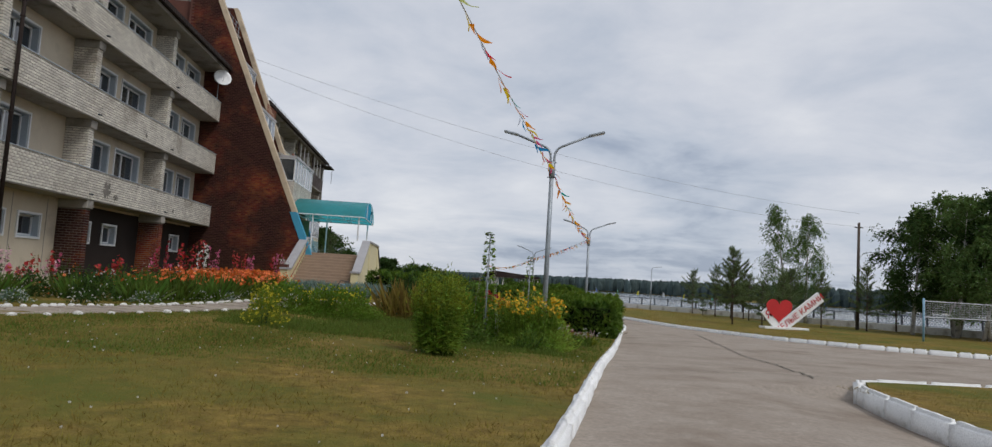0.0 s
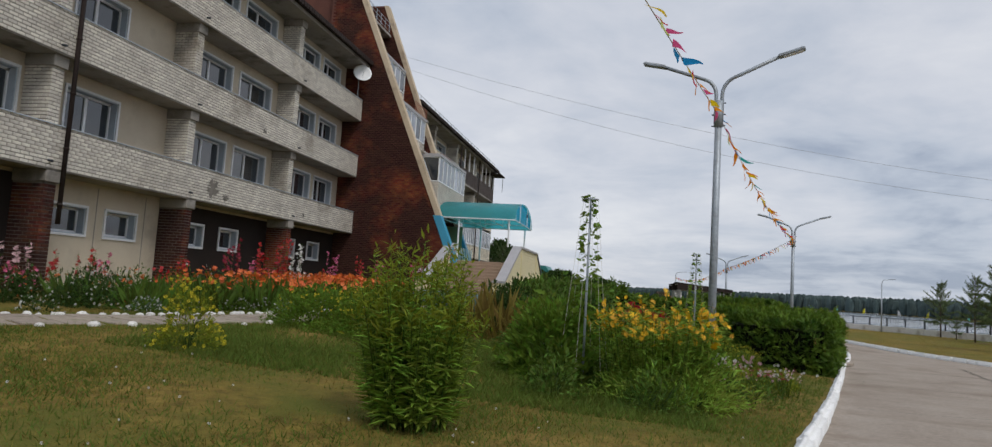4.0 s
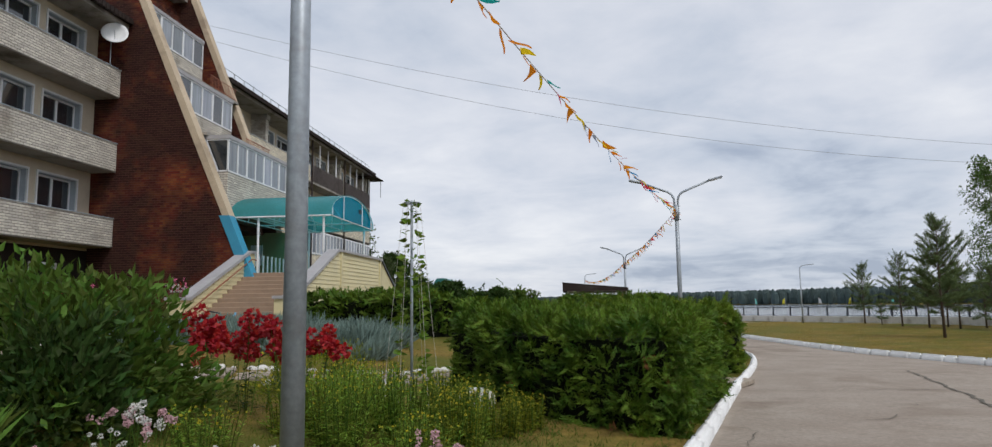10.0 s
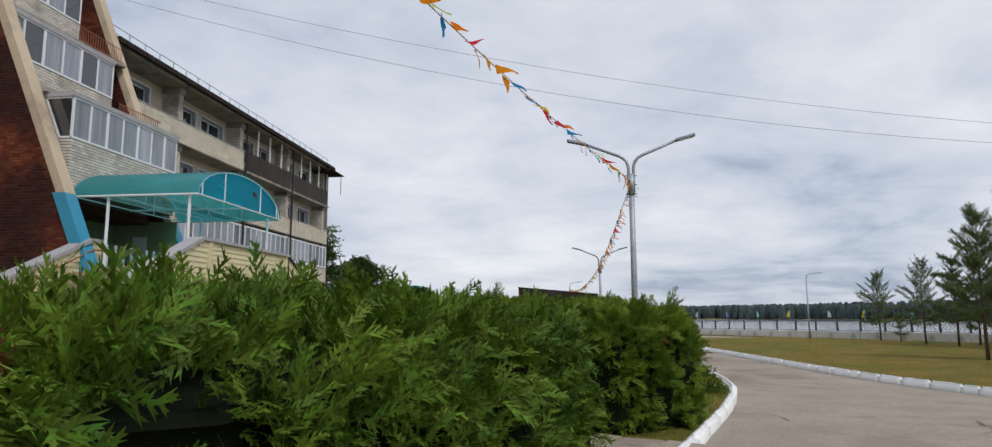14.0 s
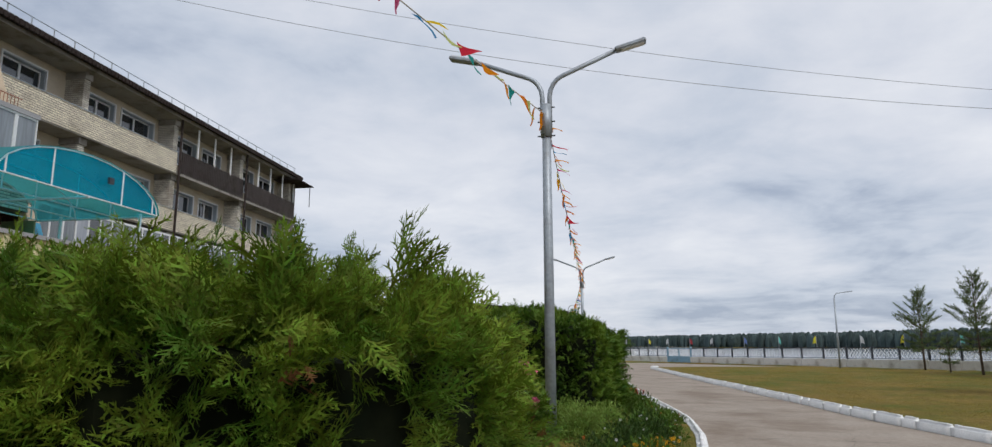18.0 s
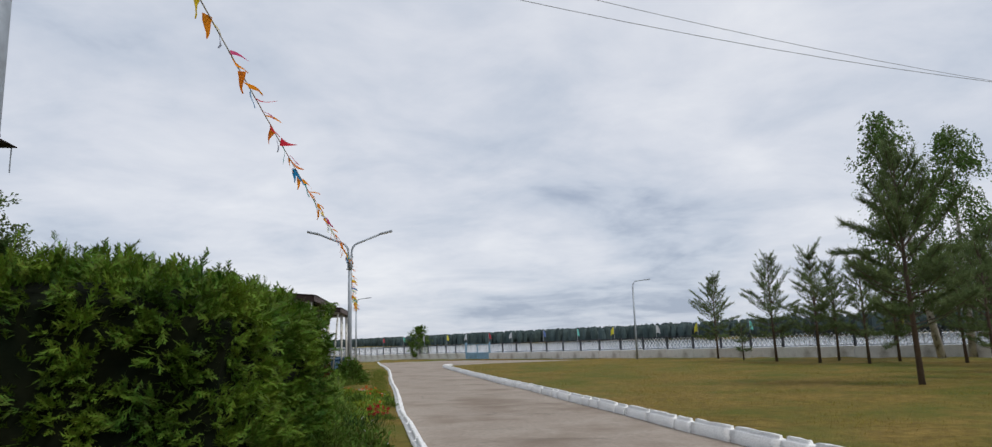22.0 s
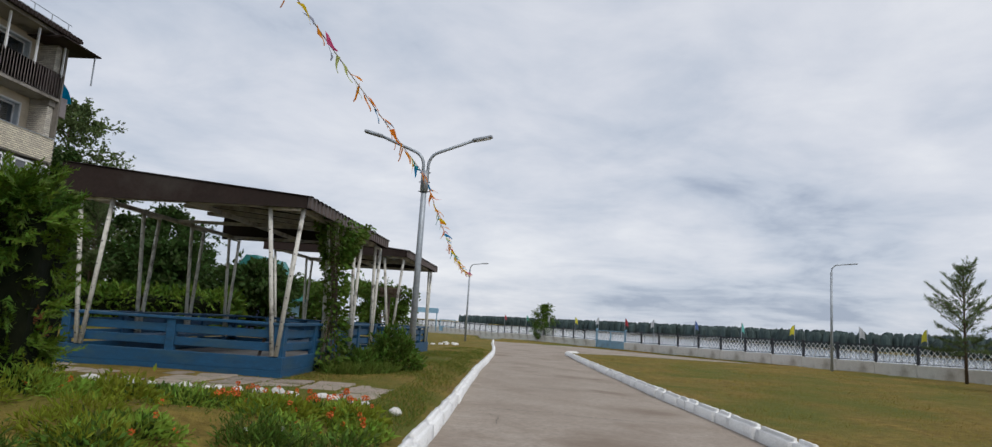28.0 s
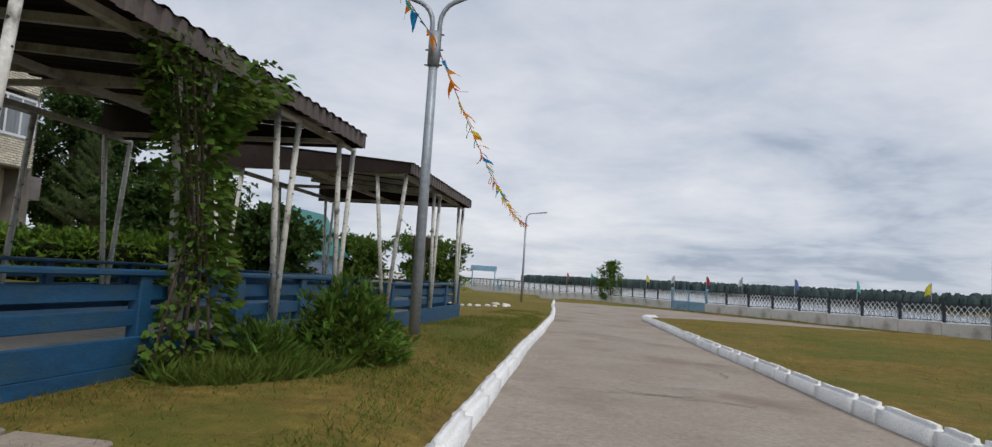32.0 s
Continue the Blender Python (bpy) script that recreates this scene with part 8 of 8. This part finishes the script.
def broadleaf(name, x, y, h, rad, seed, label, mat, bark, leaves=9000, leaf_size=0.09, droop=0.5, stems=1, bare=0.18, group=""):
    """A tree with real limbs: twigs carry drooping strings of small leaves, with gaps between them."""
    z = float(land(x, y)) + 0.08
    r = np.random.default_rng(seed)
    t = thing(name, (x, y, z), label, "tree", group)
    tr, limbs = bmesh.new(), bmesh.new()
    ends = []
    for s in range(stems):
        fx, fy = (r.normal(size=2) * 0.25 * (stems > 1))
        lean = r.normal(size=2) * 0.06 * h + (np.array((math.cos(s * 3.1), math.sin(s * 3.1))) * rad * 0.3 if stems > 1 else 0)
        H = h * r.uniform(0.9, 1.0)
        def axis(q):
            return np.array((fx + lean[0] * q, fy + lean[1] * q, H * q))
        tube(tr, [axis(q) for q in (0, 0.3, 0.6, 0.98)], 0.012 * h + 0.04, 8, 0.012)
        nb = int(26 / stems + 10)
        for k in range(nb):
            q = bare + (0.97 - bare) * (k + r.uniform(0, 1)) / nb
            prof = math.sin(math.pi * min(1.0, (q - bare) / (1 - bare) * 0.85 + 0.18)) ** 0.8
            L = rad * prof * r.uniform(0.65, 1.2)
            a = k * 2.4 + r.normal() * 0.4
            d = np.array((math.cos(a), math.sin(a), r.uniform(0.3, 1.0)))
            p0 = axis(q)
            p1 = p0 + d * L * 0.55
            p2 = p0 + d * L * np.array((1, 1, 0.75)) - (0, 0, droop * 0.3 * L)
            tube(limbs, [p0, p1, p2], 0.012 + 0.008 * L, 5, 0.004, cap=False)
            for j in range(5):
                u = 0.35 + 0.65 * j / 4
                base = p0 * (1 - u) + p2 * u + (0, 0, 0.18 * L * math.sin(math.pi * u))
                ends.append((base, d, L))
    part("trunk", tr, bark, t, smooth=True)
    tagged(part("branchwork", limbs, bark, t), kind="stuff")
    # leaves hang along fine twigs that droop from the branches
    per = 11
    ns = max(20, leaves // per)
    pick = r.integers(0, len(ends), ns)
    B = np.array([e[0] for e in ends])[pick] + r.normal(size=(ns, 3)) * (0.08 + 0.016 * h)
    D = np.array([e[1] for e in ends])[pick]
    Ls = np.array([e[2] for e in ends])[pick]
    D = D + r.normal(size=(ns, 3)) * 0.65
    ln = (0.16 + 0.20 * Ls) * r.uniform(0.6, 1.5, ns)
    idx = np.repeat(np.arange(ns), per)
    u = np.tile(np.linspace(0.1, 1.0, per), ns)
    p = B[idx] + (D[idx] * (0.8 * u - 0.3 * droop * u * u)[:, None] + np.array((0, 0, -1.0)) * (droop * 1.5 * u * u)[:, None]) * ln[idx][:, None] + r.normal(size=(len(idx), 3)) * 0.045
    v, f = scatter(LEAF_V * (1.35, 1, 1), LEAF_F, p, D[idx] * 0.4 + r.normal(size=(len(idx), 3)) * 0.6 + (0, 0, -droop), r.normal(size=(len(idx), 3)), r.uniform(0.6, 1.25, len(idx)) * leaf_size)
    joined("crown", [(v, f)], mat, t)
    return t


for k, (x, y, top) in enumerate(((28.1, 72.4, 3.5), (27.7, 65.4, 3.75), (27.9, 62.3, 3.7), (28.6, 60.1, 3.1), (29.9, 64.0, 3.3), (30.6, 61.0, 2.9), (31.0, 58.0, 3.2), (25.0, 50.3, 2.3), (27.5, 52.0, 2.8), (31.0, 52.5, 3.3), (33.5, 50.5, 3.9), (30.0, 55.5, 3.6), (37.0, 52.0, 4.0))):
    pine(x, y, top - float(land(x, y)), 40 + k, "young green pine on the river lawn")
pine(27.9, 69.0, 1.9, 71, "small young pine on the river lawn", 0.9, 0.33)
pine(22.3, 49.5, 5.5, 72, "dense tall pine on the river lawn", 1.7, 0.25)
broadleaf("birch_tree", 33.6, 62.3, 11.4, 1.45, 6, "tall birch with drooping twigs", M_BIRCHLEAF, M_BIRCHBARK, 15000, 0.125, 0.8, group="birches by the river")
broadleaf("birch_tree", 35.3, 62.5, 11.2, 1.45, 7, "tall birch with drooping twigs", M_BIRCHLEAF, M_BIRCHBARK, 15000, 0.125, 0.8, group="birches by the river")
for k, (x, y, h, rd) in enumerate(((36.3, 49.2, 10.2, 2.5), (38.6, 47.6, 11.2, 2.8), (41.6, 46.5, 11.6, 3.0), (40.6, 50.0, 11.2, 2.9), (44.5, 45.0, 11.4, 3.1), (38.0, 44.5, 7.5, 2.2))):
    broadleaf("birch_tree", x, y, h, rd, 20 + k, "large full birch in the grove by the river", M_BIRCHLEAF if k % 2 else M_LEAFD, M_BIRCHBARK, 22000, 0.18, 0.7, stems=1 + k % 2, group="birch grove")
broadleaf("young_birch", 11.8, 109.0, 3.5, 1.0, 31, "young birch growing at the river wall", M_LEAF, M_BIRCHBARK, 6500, 0.13, 0.4, bare=0.02)
for k, (x, y, h, rd, mt) in enumerate(((-20.0, 86.0, 14.0, 3.6, M_PINE), (-18.6, 84.0, 10.0, 2.6, M_LEAFD), (-9.6, 80.0, 3.9, 2.0, M_LEAFD), (-16.8, 86.5, 9.6, 3.2, M_LEAFD), (-13.6, 89.0, 7.8, 2.4, M_LEAFD), (-11.2, 86.5, 5.0, 1.9, M_LEAFD), (-7.0, 99.0, 3.6, 2.2, M_LEAF), (-1.5, 100.0, 3.6, 2.4, M_LEAF), (-5.4, 73.5, 3.6, 1.7, M_LEAFD), (-1.6, 74.5, 3.1, 1.6, M_LEAFD))):
    broadleaf("garden_tree", x, y, h, rd, 60 + k, "dark leafy tree behind the pavilions", mt, M_BARK, 15000, 0.25, 0.3, bare=0.1, group="trees behind the pavilions")
pine(-11.8, 78.0, 6.2, 93, "dark conifer at the house corner", 1.1, 0.26)

# ---- lawn grass ----


def grass(name, n, xlo, xhi, ylo, yhi, hlo, hhi, mat, label, keep=None, clump=1.0):
    x, y = rng.uniform(xlo, xhi, n), rng.uniform(ylo, yhi, n)
    g = np.array([noise.noise(Vector((a * 0.5, b * 0.5, 3.0))) for a, b in zip(x, y)])
    ok = rng.uniform(-0.6, 0.6, n) < g * clump + 0.25
    ok &= ~((x > kerb_x(y) - 0.22) & (x < np.interp(y, RK_Y, RK_X) + 0.22) & (y < 98) & ~((x > 6.3) & (y < 10.3)))
    if keep is not None:
        ok &= keep(x, y)
    x, y = x[ok], y[ok]
    m = len(x)
    p = np.column_stack([x, y, land(x, y) + 0.07])
    d = np.column_stack([rng.normal(size=(m, 2)) * 0.75, np.ones(m)])
    v, f = scatter(BLADE_V[:3] * (1.5, 1.5, 1), np.array([(0, 1, 2)]), p, d, rng.normal(size=(m, 3)), rng.uniform(hlo, hhi, m))
    ob = new(name, np_mesh(name, v, f, mat))
    return tagged(ob, label, "grass", kind="stuff")


def off_path(x, y):
    ok = np.ones(len(x), bool)
    for line, w in PATHS:
        P = np.array([(a, b) for a, b, _ in along(line, 0.4)])
        dist = np.min(np.hypot(x[:, None] - P[None, :, 0], y[:, None] - P[None, :, 1]), axis=1)
        ok &= dist > w / 2
    return ok & ((x > -8.0) | (y < 14))


grass("lawn_grass", 120000, -9, 3.6, 2.5, 20, 0.03, 0.085, M_GRASS, "dry short lawn grass", off_path)
grass("lawn_grass_green", 170000, -7, 5.0, 8.5, 24, 0.04, 0.10, M_GRASSG, "greener lawn grass near the flowers", off_path, 1.6)
grass("long_lawn_grass", 45000, -4.0, 2.6, 13.0, 18.5, 0.07, 0.17, M_GRASSG, "long lush grass round the flower island", off_path, 1.2)
grass("hedge_grass", 110000, 3.0, 10.4, 19, 46, 0.04, 0.12, M_GRASSG, "green grass between the hedges", off_path)
grass("pavilion_grass", 70000, 8.1, 10.5, 49, 72, 0.025, 0.075, M_GRASSG, "grass verge along the pavilions")
grass("verge_grass", 60000, 7.9, 10.5, 50, 74, 0.02, 0.06, M_STRAW, "dry grass verge along the pavilions")
def by_plinth(x, y):
    return np.hypot((x - 8.45) / 0.62, (y - 55.5) / 1.25) < 1


grass("rank_grass", 18000, 7.9, 9.3, 53.2, 57.2, 0.07, 0.26, M_GRASSG, "rank tall grass against the pavilion plinth", by_plinth, 1.2)
grass("slab_grass", 22000, 3.2, 10.4, 50.6, 53.2, 0.02, 0.06, M_GRASSG, "grass between the mossy slabs", clump=2.2)
grass("river_lawn_grass", 150000, 12.9, 27, 28, 78, 0.03, 0.075, M_STRAW, "short yellowish grass of the river lawn")
grass("island_grass", 9000, 6.3, 11, 5, 10.4, 0.03, 0.08, M_GRASS, "short grass of the small lawn")
dm = 150
x, y = rng.uniform(-7, 3, dm), rng.uniform(3.5, 13, dm)
ok = x < kerb_x(y) - 0.3
x, y = x[ok], y[ok]
p = np.column_stack([x, y, land(x, y) + 0.15])
v, f = scatter(BALL_V, BALL_F, p, np.tile((0, 0, 1.0), (len(x), 1)), rng.normal(size=(len(x), 3)), rng.uniform(0.008, 0.015, len(x)))
tagged(new("clover_flowers", np_mesh("clover_flowers", v, f, F_WHITE)), "scattered small white clover flowers in the lawn", "flowers", kind="stuff")

wc = thing("watering_can", (-4.07, 32.45, float(land(-4.07, 32.45)) + 0.08), "light blue plastic watering can among the blue grass", "watering can")
M_CAN = plain("light_blue_plastic", (0.16, 0.42, 0.62), 0.4)
part("body", tube(bmesh.new(), [(0, 0, 0), (0, 0, 0.5)], 0.24, 16, 0.22), M_CAN, wc, smooth=True)
part("spout", tube(bmesh.new(), [(0.2, 0, 0.12), (0.42, 0, 0.4), (0.52, 0, 0.62)], 0.04, 8, 0.025), M_CAN, wc, smooth=True)
part("handle", tube(bmesh.new(), [(-0.22, 0, 0.15), (-0.38, 0, 0.4), (-0.2, 0, 0.66), (0.1, 0, 0.6), (0.16, 0, 0.48)], 0.022, 8), M_DARKMETAL, wc, smooth=True)
